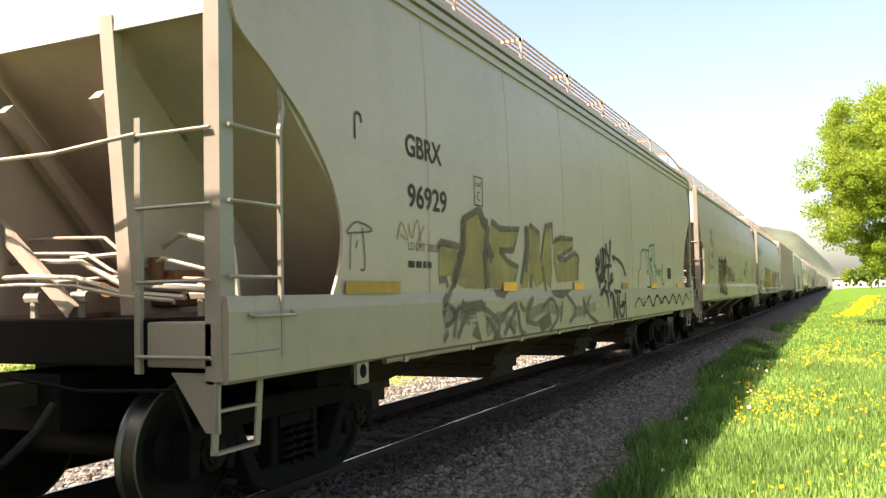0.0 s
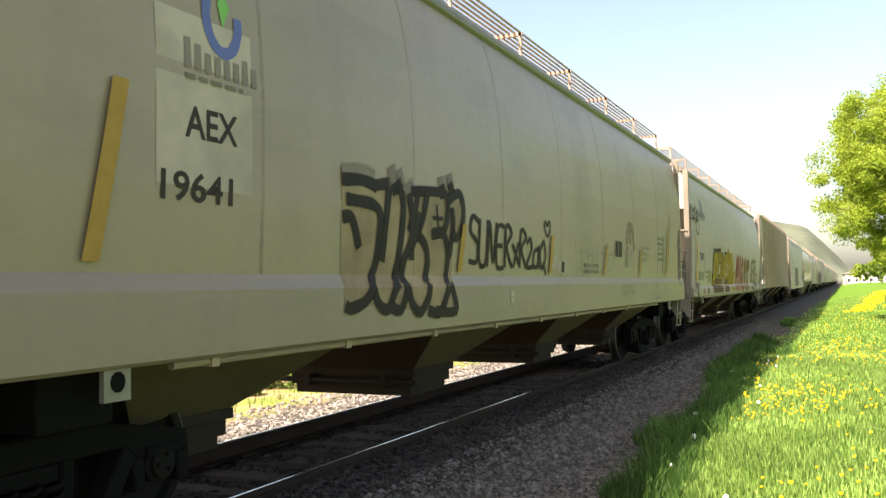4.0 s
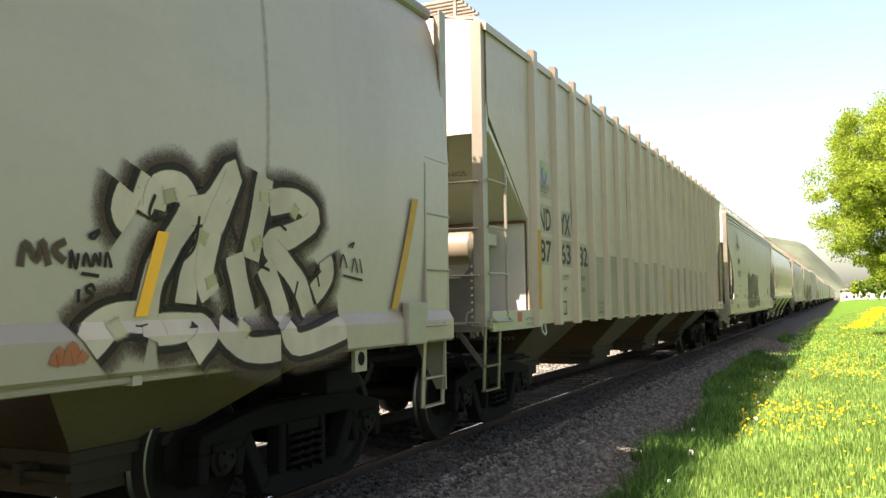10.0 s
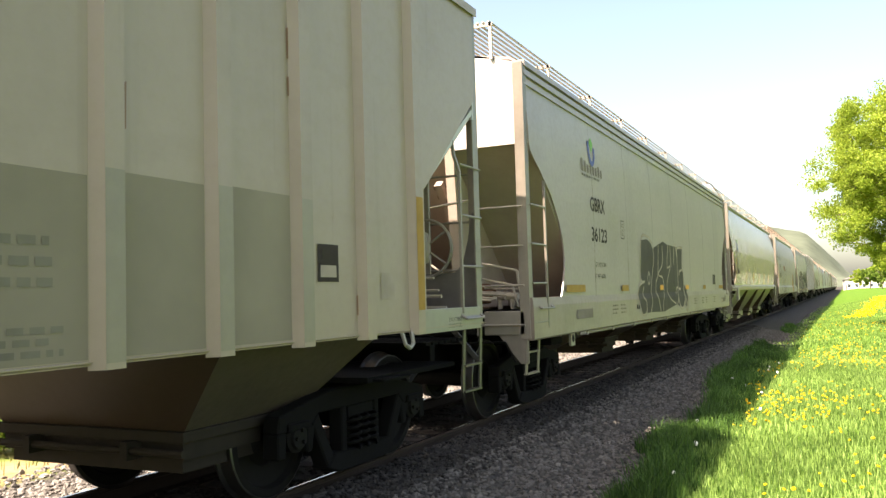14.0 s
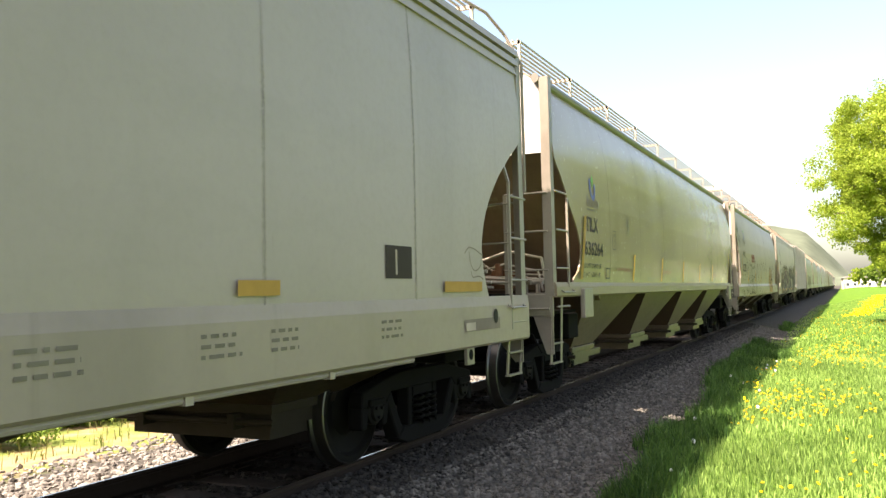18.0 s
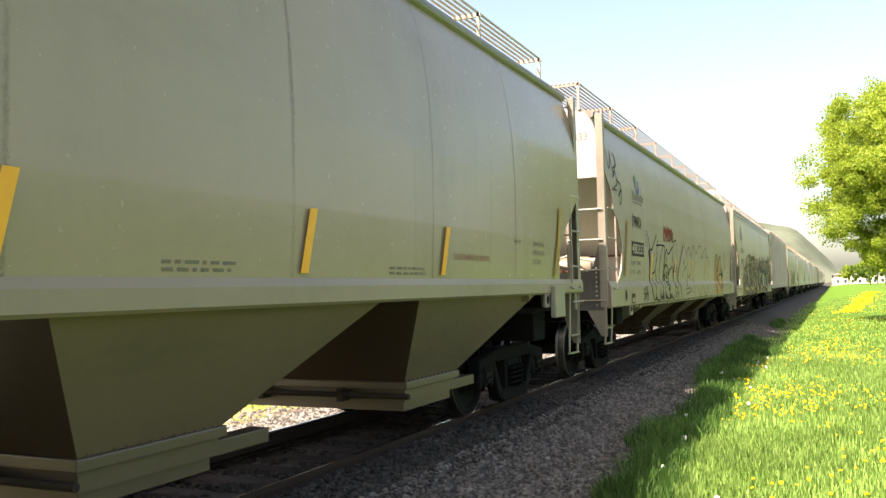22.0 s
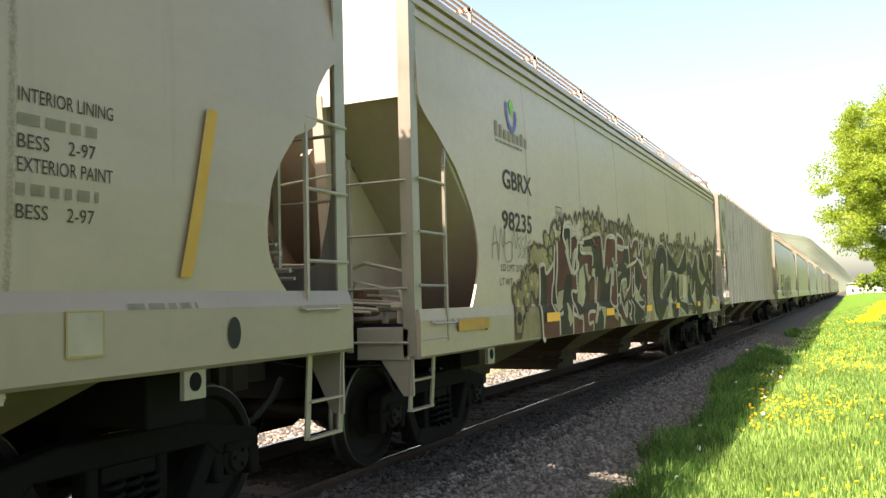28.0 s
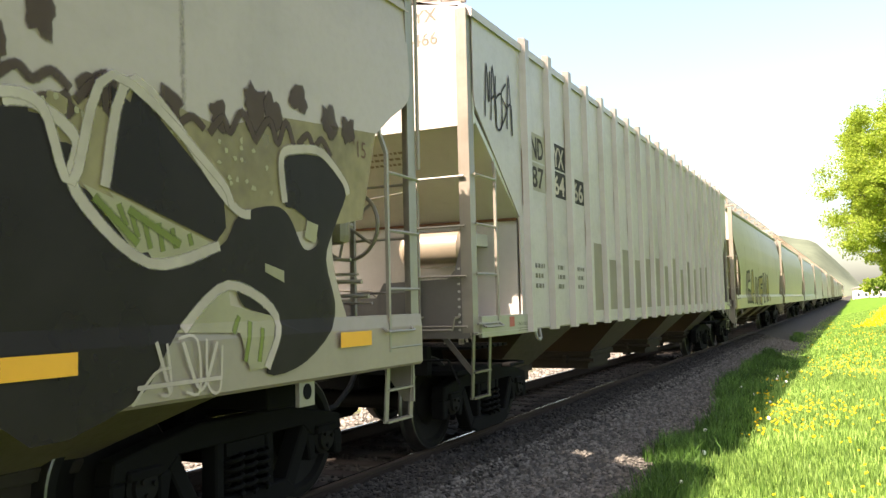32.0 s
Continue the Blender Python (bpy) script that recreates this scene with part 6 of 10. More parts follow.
    s.strokes([[(11.42, 2.15), (11.69, 2.18), (12.16, 2.22), (12.14, 1.98), (12.07, 1.82), (11.8, 1.82), (11.74, 1.74), (11.72, 1.36), (11.46, 1.36), (11.6, 1.79), (11.4, 1.8), (11.42, 2.15)]], 0.11, "whitep", 4, smooth=False)
    s.poly([(9.33, 2.01), (9.39, 1.84), (9.24, 1.73)], "whitep", 6)
    s.poly([(8.02, 1.36), (8.44, 1.35), (8.4, 1.15), (8.19, 1.14)], "red", 4)
    s.poly([(8.66, 1.34), (9.03, 1.35), (8.97, 1.15), (8.68, 1.15)], "red", 4)
    s.poly([(9.35, 1.34), (9.67, 1.33), (9.65, 1.13), (9.31, 1.13)], "orangered", 4)
    s.poly([(9.72, 1.33), (10.26, 1.32), (10.2, 1.16), (10.02, 1.27), (9.99, 1.15), (9.67, 1.15)], "crimson", 4)
    s.poly([(10.41, 1.36), (10.61, 1.35), (10.57, 1.17), (10.38, 1.16)], "brown", 4)
    s.poly([(10.72, 1.35), (10.95, 1.34), (10.95, 1.19), (10.91, 1.14), (10.69, 1.15)], "brown", 4)
    s.poly([(11.01, 1.34), (11.39, 1.34), (11.35, 1.12), (10.99, 1.14)], "yellow", 4)
    s.poly([(11.53, 1.34), (11.81, 1.33), (11.71, 1.17), (11.52, 1.14)], "plum", 4)
    s.poly([(8.07, 1.35), (11.99, 1.33), (11.92, 1.15), (8.19, 1.14)], "whitep", 2)
    s.strokes([[(10.94, 1.49), (11.06, 1.56), (11.43, 1.58)], [(10.98, 1.42), (10.98, 1.54)], [(11.02, 1.45), (11.43, 1.52), (11.41, 1.63), (11.1, 1.61)], [(11.01, 1.41), (11.44, 1.4)]], 0.035, "whitep", 6, smooth=False)
    s.strokes([[(12.93, 1.84), (12.88, 1.89), (12.92, 1.98)], [(12.99, 1.89), (13.06, 2.06)], [(13.08, 1.91), (13.11, 2.02), (13.27, 2.03), (13.33, 1.92), (13.21, 1.75), (13.1, 1.58), (13.06, 1.39)], [(13.33, 1.92), (13.49, 1.97), (13.68, 2.17), (13.57, 1.95), (13.45, 1.73), (13.35, 1.58), (13.33, 1.44)], [(13.51, 1.85), (13.46, 1.61), (13.52, 1.48)], [(13.96, 2.18), (13.89, 1.91), (13.84, 1.69)], [(13.7, 1.71), (13.75, 1.56), (13.83, 1.37)], [(14, 2.03), (14.28, 2.07), (14.46, 1.97), (14.23, 1.85), (14.01, 1.79), (14.18, 1.67), (14.34, 1.54), (14.44, 1.38)], [(13.97, 1.66), (14.09, 1.5), (14.17, 1.35)], [(14.61, 1.72), (14.64, 1.61), (14.49, 1.49)]], 0.29, "umber", 2, soft=0.5)
    s.strokes([[(12.67, 1.25), (12.84, 1.37), (13.08, 1.36), (13.07, 1.26)], [(13.09, 1.31), (13.36, 1.32), (13.47, 1.29), (13.34, 1.18)], [(13.57, 1.32), (13.78, 1.18), (14.09, 1.17)], [(14.16, 1.3), (14.28, 1.18), (14.82, 1.27)]], 0.29, "umber", 2, soft=0.5)
    s.strokes([[(12.93, 1.84), (12.88, 1.89), (12.92, 1.98)], [(12.99, 1.89), (13.06, 2.06)], [(13.08, 1.91), (13.11, 2.02), (13.27, 2.03), (13.33, 1.92), (13.21, 1.75), (13.1, 1.58), (13.06, 1.39)], [(13.33, 1.92), (13.49, 1.97), (13.68, 2.17), (13.57, 1.95), (13.45, 1.73), (13.35, 1.58), (13.33, 1.44)], [(13.51, 1.85), (13.46, 1.61), (13.52, 1.48)], [(13.96, 2.18), (13.89, 1.91), (13.84, 1.69)], [(13.7, 1.71), (13.75, 1.56), (13.83, 1.37)], [(14, 2.03), (14.28, 2.07), (14.46, 1.97), (14.23, 1.85), (14.01, 1.79), (14.18, 1.67), (14.34, 1.54), (14.44, 1.38)], [(13.97, 1.66), (14.09, 1.5), (14.17, 1.35)], [(14.61, 1.72), (14.64, 1.61), (14.49, 1.49)]], 0.225, "charcoal", 3, soft=0.12)
    s.strokes([[(12.67, 1.25), (12.84, 1.37), (13.08, 1.36), (13.07, 1.26)], [(13.09, 1.31), (13.36, 1.32), (13.47, 1.29), (13.34, 1.18)], [(13.57, 1.32), (13.78, 1.18), (14.09, 1.17)], [(14.16, 1.3), (14.28, 1.18), (14.82, 1.27)]], 0.225, "charcoal", 3, soft=0.12)
    s.strokes([[(12.93, 1.84), (12.88, 1.89), (12.92, 1.98)], [(12.99, 1.89), (13.06, 2.06)], [(13.08, 1.91), (13.11, 2.02), (13.27, 2.03), (13.33, 1.92), (13.21, 1.75), (13.1, 1.58), (13.06, 1.39)], [(13.33, 1.92), (13.49, 1.97), (13.68, 2.17), (13.57, 1.95), (13.45, 1.73), (13.35, 1.58), (13.33, 1.44)], [(13.51, 1.85), (13.46, 1.61), (13.52, 1.48)], [(13.96, 2.18), (13.89, 1.91), (13.84, 1.69)], [(13.7, 1.71), (13.75, 1.56), (13.83, 1.37)], [(14, 2.03), (14.28, 2.07), (14.46, 1.97), (14.23, 1.85), (14.01, 1.79), (14.18, 1.67), (14.34, 1.54), (14.44, 1.38)], [(13.97, 1.66), (14.09, 1.5), (14.17, 1.35)], [(14.61, 1.72), (14.64, 1.61), (14.49, 1.49)]], 0.15, "whitep", 4, soft=0.12)
    s.strokes([[(12.67, 1.25), (12.84, 1.37), (13.08, 1.36), (13.07, 1.26)], [(13.09, 1.31), (13.36, 1.32), (13.47, 1.29), (13.34, 1.18)], [(13.57, 1.32), (13.78, 1.18), (14.09, 1.17)], [(14.16, 1.3), (14.28, 1.18), (14.82, 1.27)]], 0.15, "whitep", 4, soft=0.12)
    s.strokes([[(13.17, 2.02), (13.19, 1.95)], [(13.44, 1.83), (13.41, 1.76)], [(13.95, 2.09), (13.95, 2.03)], [(13.88, 1.82), (13.91, 1.75)], [(14.22, 2.02), (14.28, 1.98)], [(13.5, 1.59), (13.53, 1.53)], [(13.79, 1.33), (13.73, 1.27)], [(12.81, 1.31), (12.9, 1.34)]], 0.07, "palegreen", 6, soft=0.6)
    s.strokes([[(13.08, 1.98), (13.05, 1.87), (13.2, 1.87)], [(13.4, 1.9), (13.37, 1.73), (13.25, 1.64)], [(13.66, 1.88), (13.72, 1.78)], [(14.06, 1.93), (14.17, 1.88)], [(13.92, 1.66), (14.02, 1.63)], [(14.31, 1.57), (14.26, 1.4)], [(14.51, 1.64), (14.55, 1.54)]], 0.018, "charcoal", 7)
    s.strokes([[(12.35, 1.6), (12.37, 1.7), (12.43, 1.63), (12.45, 1.71), (12.49, 1.61)], [(12.57, 1.72), (12.51, 1.68), (12.57, 1.63)]], 0.03, "umber", 2, soft=0.6)
    s.strokes([[(12.6, 1.6), (12.6, 1.68), (12.63, 1.6), (12.64, 1.67)], [(12.67, 1.61), (12.68, 1.67), (12.71, 1.61)], [(12.72, 1.61), (12.73, 1.67), (12.76, 1.62), (12.76, 1.68)], [(12.79, 1.61), (12.8, 1.68), (12.83, 1.61)], [(12.66, 1.58), (12.76, 1.57)], [(12.65, 1.51), (12.65, 1.45)], [(12.69, 1.45), (12.73, 1.48), (12.69, 1.51), (12.72, 1.53), (12.74, 1.5)], [(12.69, 1.75), (12.75, 1.78), (12.72, 1.74), (12.69, 1.75)], [(14.8, 1.67), (14.83, 1.76), (14.89, 1.67)], [(14.95, 1.64), (14.98, 1.74), (15.03, 1.64)], [(15.05, 1.74), (15.09, 1.64)], [(14.84, 1.62), (15.1, 1.59)], [(14.9, 1.82), (14.97, 1.85), (14.94, 1.81)]], 0.016, "charcoal", 3)
    s.strokes([[(12.49, 1.18), (12.52, 1.24), (12.54, 1.18)], [(12.56, 1.18), (12.59, 1.26), (12.62, 1.18)], [(12.63, 1.19), (12.66, 1.23)]], 0.04, "orangered", 2, soft=0.6)
    s.strokes([[(0.06, 3.19), (0.11, 3.04), (0.25, 3.2), (0.32, 3.03)], [(0.06, 3.04), (0, 2.87), (0.25, 2.88)], [(0.21, 2.97), (0.55, 2.87), (0.63, 2.8)], [(0.34, 3.21), (0.4, 3.04), (0.55, 3.13)], [(0.3, 2.86), (0.64, 2.91)], [(0.66, 3.11), (0.8, 3.2), (0.87, 3.1), (0.73, 2.86), (0.67, 2.55)], [(0.53, 2.95), (0.66, 3.13)], [(0.83, 3.01), (1.08, 3.13), (0.95, 2.87), (1.17, 3.06)], [(0.73, 2.86), (1.09, 2.85), (1.05, 2.6), (0.86, 2.55), (0.68, 2.71), (0.89, 2.97)]], 0.035, "charcoal", 3, soft=0.35)
    s.stripe(3.21, 1.38, 3.37, 1.80, 0.09, "orange")
    s.stripe(5.34, 1.38, 5.50, 1.78, 0.09, "orange")
    s.stripe(7.72, 1.38, 7.90, 1.80, 0.09, "orange")
    for k, line in enumerate(("HAMMERING ON SIDE OF", "CAR WILL CONTAMINATE", "PRODUCT")):
        s.text(line, 8.09 - 0.02 * k, 1.77 - 0.105 * k, 0.88 if k < 2 else 0.38, 0.075, "sootline", 7, 0.012)
    s.bars(10.95, 1.66, 0.5, 3, 0.05, 0.08, "patch", 6, 9)
    s.stripe(12.98, 1.38, 13.10, 1.80, 0.08, "orange")
    s.stripe(15.52, 1.38, 15.82, 2.25, 0.10)
    s.rect(2.15, 2.36, 1.16, 1.30, "black", 2, "placard")
    s.rect(1.45, 1.58, 1.16, 1.28, "red", 2, "placard")


def mark_d():
    s = Side(4)
    gap = (17.6 - 2.84) / 19.0
    panel = lambda k: 1.42 + k * gap + 0.13
    for body, k, z in (("ND", 0, 2.24), ("YX", 1, 2.24), ("87", 0, 1.87), ("63", 1, 1.87), ("82", 2, 1.87)):
        s.rect(panel(k) - 0.01, panel(k) + gap - 0.25, z - 0.03, z + 0.30, "patch", 0)
        s.text(body, panel(k) + 0.05, z, gap - 0.36, 0.26, bold=0.02)
    s.rect(panel(0), panel(0) + gap - 0.26, 2.62, 3.05, "patch", 0)
    s.emblem(panel(0) + 0.03, 2.68, gap - 0.34, 0.32)
    s.text("LD LMT", panel(1) + 0.02, 1.68, 0.34, 0.065)
    s.text("214800", panel(2) + 0.02, 1.68, 0.30, 0.06)
    s.text("LT WT", panel(1) + 0.02, 1.53, 0.28, 0.065)
    s.text("71200", panel(2) + 0.06, 1.53, 0.25, 0.06)
    s.rect(panel(1) + 0.02, panel(1) + 0.26, 1.25, 1.42, "black", 1, "placard")
    s.rect(panel(1) + 0.05, panel(1) + 0.23, 1.27, 1.40, "patch", 2, "placard")
    for k in range(2, 17):
        s.rect(panel(k) - 0.02, panel(k) + gap - 0.24, 1.19, 2.06 + 0.03 * math.sin(k * 1.7), "repaint", 0)
    for k in range(3, 18):
        y = 1.42 + k * gap
        part("patch", new_box(1.6205, 1.6212, y - 0.058, y + 0.058, 1.17, 2.07), M["ribpatch"], s.car)
    rng = random.Random(3)
    for k in range(19):
        y = 1.42 + k * gap
        bm = bmesh.new()
        for e in (-1, 1):
            for j in range(rng.randrange(0, 3)):
                z = rng.uniform(1.3, 3.6)
                h = rng.uniform(0.12, 0.4)
                a = y + e * 0.106
                bm.faces.new([bm.verts.new((0, *p)) for p in ((a - 0.010, z), (a + 0.016, z), (a + 0.020, z + h), (a - 0.014, z + h * 0.9))])
        s.lay("rust_streak", bm, "ruststain", 1)
    for k, (z0, z1) in ((0, (1.33, 2.22)), (10, (1.35, 1.80)), (19, (1.33, 2.23))):
        y = 1.42 + k * gap
        part("reflector", new_box(1.6215, 1.624, y - 0.055, y + 0.055, z0, z1), M["amber"], s.car, "faded amber upright strip")
    for k in (11, 12, 13, 14):
        s.bars(panel(k) + 0.05, 1.70, 0.36, 3, 0.04, 0.09, "faint", 2, k)
        s.bars(panel(k) + 0.05, 1.32, 0.36, 3, 0.03, 0.05, "faint", 2, k + 40)
    for k, line in enumerate(("CAUTION OPEN HATCH", "BEFORE UNLOADING")):
        s.text(line, panel(3) - 0.01, 1.36 - 0.07 * k, 0.48 if k == 0 else 0.42, 0.045, "faint", 2, 0.01)
    s.bars(panel(3) - 0.01, 1.24, 0.46, 1, 0.03, 0.05, "faint", 2, 70)
    s.rect(panel(17) + 0.05, panel(17) + 0.30, 1.55, 1.80, "black", 2, "placard")
    s.rect(panel(17) + 0.08, panel(17) + 0.27, 1.58, 1.66, "whitep", 3, "placard")
    s.rect(panel(18) + 0.10, panel(18) + 0.30, 1.42, 1.62, "whitep", 2, "placard")


def mark_e():
    s = Side(5)
    s.emblem(2.11, 2.98, 1.08, 0.58)
    s.text("GBRX", 2.45, 2.53, 0.76, 0.20, bold=0.02)
    s.text("36123", 2.47, 2.12, 0.80, 0.20, bold=0.02)
    s.plate(4.12, 2.24)
    s.text("LD LMT 217300", 2.62, 1.78, 0.56, 0.06)
    s.text("LT WT  66700", 2.58, 1.62, 0.56, 0.06)
    for y0, y1, m in ((1.21, 2.03, "amber"), (4.02, 4.44, "amber"), (6.9, 7.2, "orange"), (9.58, 9.98, "orange"), (12.0, 12.39, "amber"), (14.69, 15.50, "amber")):
        s.reflector(y0, y1, mat=m)
    s.poly([(5.51, 2.28), (5.96, 2.32), (6.29, 2.26), (6.41, 2.17), (6.85, 2.26), (7.37, 2.34), (7.82, 2.3), (9.35, 2.29), (9.22, 1.61), (9.23, 1.26), (8.92, 1.08), (8.52, 1.15), (7.2, 1.04), (6.07, 1.06), (5.36, 1.05), (5.19, 1.26), (5.08, 1.34), (5.22, 1.5), (5.59, 1.58), (5.37, 1.64)], "gunmetal", 1)
    s.poly([(8.46, 2.29), (8.57, 2.29), (8.68, 2.17), (8.72, 1.98), (8.73, 1.57), (8.71, 1.52), (8.58, 1.47), (8.47, 1.38), (8.33, 1.38), (8.32, 2.17)], "gunmetal", 1)
    s.poly([(8.33, 1.35), (8.47, 1.38), (8.68, 1.31), (8.57, 1.19), (8.47, 1.13)], "gunmetal", 1)
    s.poly([(8.8, 2.25), (9.27, 2.28), (9.23, 1.83), (9.37, 1.8), (9.41, 1.61), (9.41, 1.41), (9.42, 1.24), (9.26, 1.11), (9.06, 1.08), (8.87, 1.13), (8.75, 1.25), (8.71, 1.33), (8.74, 1.47), (8.76, 1.76), (8.79, 1.96)], "gunmetal", 1)
    s.poly([(9.49, 1.52), (9.56, 1.53), (9.6, 1.46), (9.75, 1.49), (9.81, 1.34), (9.78, 1.22), (9.64, 1.08), (9.52, 1.09), (9.44, 1.15), (9.54, 1.29)], "gunmetal", 1)
    s.strokes([[(6.42, 2.23), (6.45, 1.96), (6.25, 1.65), (6.15, 1.41), (6.17, 1.23), (5.99, 1.06)], [(6.91, 2.27), (6.77, 1.72), (6.6, 1.59), (6.56, 1.41), (6.72, 1.28), (6.89, 1.02)], [(7.26, 2.26), (7.23, 1.93), (6.81, 1.72), (7.21, 1.66), (7.29, 1.4), (7.12, 1.21), (7.1, 1.01)], [(7.82, 2.3), (7.66, 1.88), (7.97, 1.88), (7.64, 1.6), (7.62, 1.4), (7.9, 1.25), (8.39, 1.17)], [(8.01, 2.31), (8.06, 1.89)], [(8.43, 2.27), (8.34, 1.93)], [(6, 1.76), (6.09, 1.65), (5.98, 1.54), (5.89, 1.64), (6, 1.76)]], 0.035, "whitep", 3, soft=0.5)
    s.strokes([[(5.58, 1.5), (5.47, 1.34), (5.68, 1.25), (5.67, 1.08), (5.36, 1.04), (5.16, 1.23), (5.08, 1.34), (5.29, 1.53), (5.67, 1.59), (5.37, 1.64), (5.48, 2.3), (6.01, 2.36), (6.38, 2.25)]], 0.035, "whitep", 3, soft=0.5)
    s.strokes([[(8.46, 2.31), (8.59, 2.31), (8.71, 2.17), (8.75, 1.98), (8.77, 1.57), (8.72, 1.49), (8.58, 1.46), (8.53, 1.39), (8.47, 1.37)], [(8.8, 2.11), (8.75, 2.26), (9.26, 2.3), (9.37, 2.28)], [(8.92, 1.72), (8.94, 1.79), (9.05, 1.82), (9.24, 1.84), (9.37, 1.79), (9.43, 1.61), (9.41, 1.27), (9.27, 1.1), (9.06, 1.06), (8.85, 1.12), (8.68, 1.3), (8.74, 1.44)], [(8.79, 1.46), (9.04, 1.45)], [(8.68, 1.28), (8.6, 1.19), (8.47, 1.11)], [(9.6, 1.26), (9.4, 1.13), (9.52, 1.03), (9.71, 1.01), (9.82, 1.22), (9.71, 1.4)], [(9.58, 1.26), (9.58, 1.06)], [(9.58, 1.26), (9.7, 1.07)], [(9.41, 2.28), (9.39, 1.86)]], 0.045, "whitep", 3, soft=0.45)
    s.rect(13.70, 14.12, 1.55, 1.80, "black", 2, "placard")
    s.rect(13.85, 13.88, 1.58, 1.77, "whitep", 3, "placard")
    s.rect(1.62, 2.35, 1.10, 1.22, "greyspray", 2, "placard")
    for y in (3.4, 3.9, 10.6, 11.7, 12.3, 13.6):
        s.bars(y, 1.22, 0.35, 3, 0.022, 0.055, "faint", 1, int(y * 10))
    s.bars(4.95, 1.14, 0.5, 1, 0.07, mat="black")
    # small thin sketch of a bird, hole and plate on the sill's end
    s.strokes([[(15.14, 1.78), (15.24, 1.84), (15.40, 1.82), (15.56, 1.77)], [(15.24, 1.80), (15.28, 1.68), (15.38, 1.63), (15.50, 1.68), (15.52, 1.75)], [(15.28, 1.62), (15.32, 1.57), (15.46, 1.58), (15.56, 1.55)]], 0.010, "greyspray")
    s.blobs([(15.81, 1.20, 0.05, 0.06)], "hose", 4, 3, 1.0, 0.0, "slot")
    s.rect(15.09, 15.92, 1.08, 1.19, "greyspray", 2, "placard")
    s.rect(15.11, 15.32, 1.09, 1.16, "whitep", 3, "placard")


def mark_f():
    s = Side(6)
    s.emblem(1.40, 2.50, 0.62, 0.50)
    s.text("TILX", 1.33, 2.21, 0.60, 0.20, bold=0.02)
    s.text("636264", 1.25, 1.89, 0.92, 0.19, bold=0.02)
    s.text("LD LMT 218400 LBS", 1.20, 1.72, 0.90, 0.065)
    s.text("LT WT   67600 LBS", 1.18, 1.60, 0.88, 0.065)
    s.plate(2.72, 2.02)
    s.rect(2.34, 2.58, 1.58, 1.74, "black", 1, "placard")
    s.rect(2.37, 2.55, 1.60, 1.72, "olive", 2, "placard")
    s.stripe(1.02, 1.57, 1.20, 2.40)
    for y in (3.98, 6.29, 8.58, 10.8, 12.9):
        s.stripe(y, 1.56, y + 0.09, 1.98, 0.085, "orange")
    for y in (2.99, 6.52, 13.2):
        s.text("DO NOT HAMMER USE VIBRATORS", y, 1.70, 0.86, 0.055, "crimson")
    s.text("EXW 10-2 H 8-3", 15.36, 1.90, 0.40, 0.055)
    s.text("EW 8-10 H 15-4", 15.36, 1.80, 0.40, 0.055)
    s.text("CU FT 5251", 15.36, 1.70, 0.28, 0.055)
    s.stripe(16.12, 1.56, 16.32, 2.41)
    s.bars(14.75, 1.92, 0.25, 1, 0.03)
    for y in (5.2, 7.4, 9.6, 12.0):
        s.bars(y, 1.60, 0.7, 2, 0.02, 0.04, "faint", 1, int(y))
    s.strokes(scribble(61, 4, 3.6, 2.28, 0.2, 0.3), 0.01, "faint")


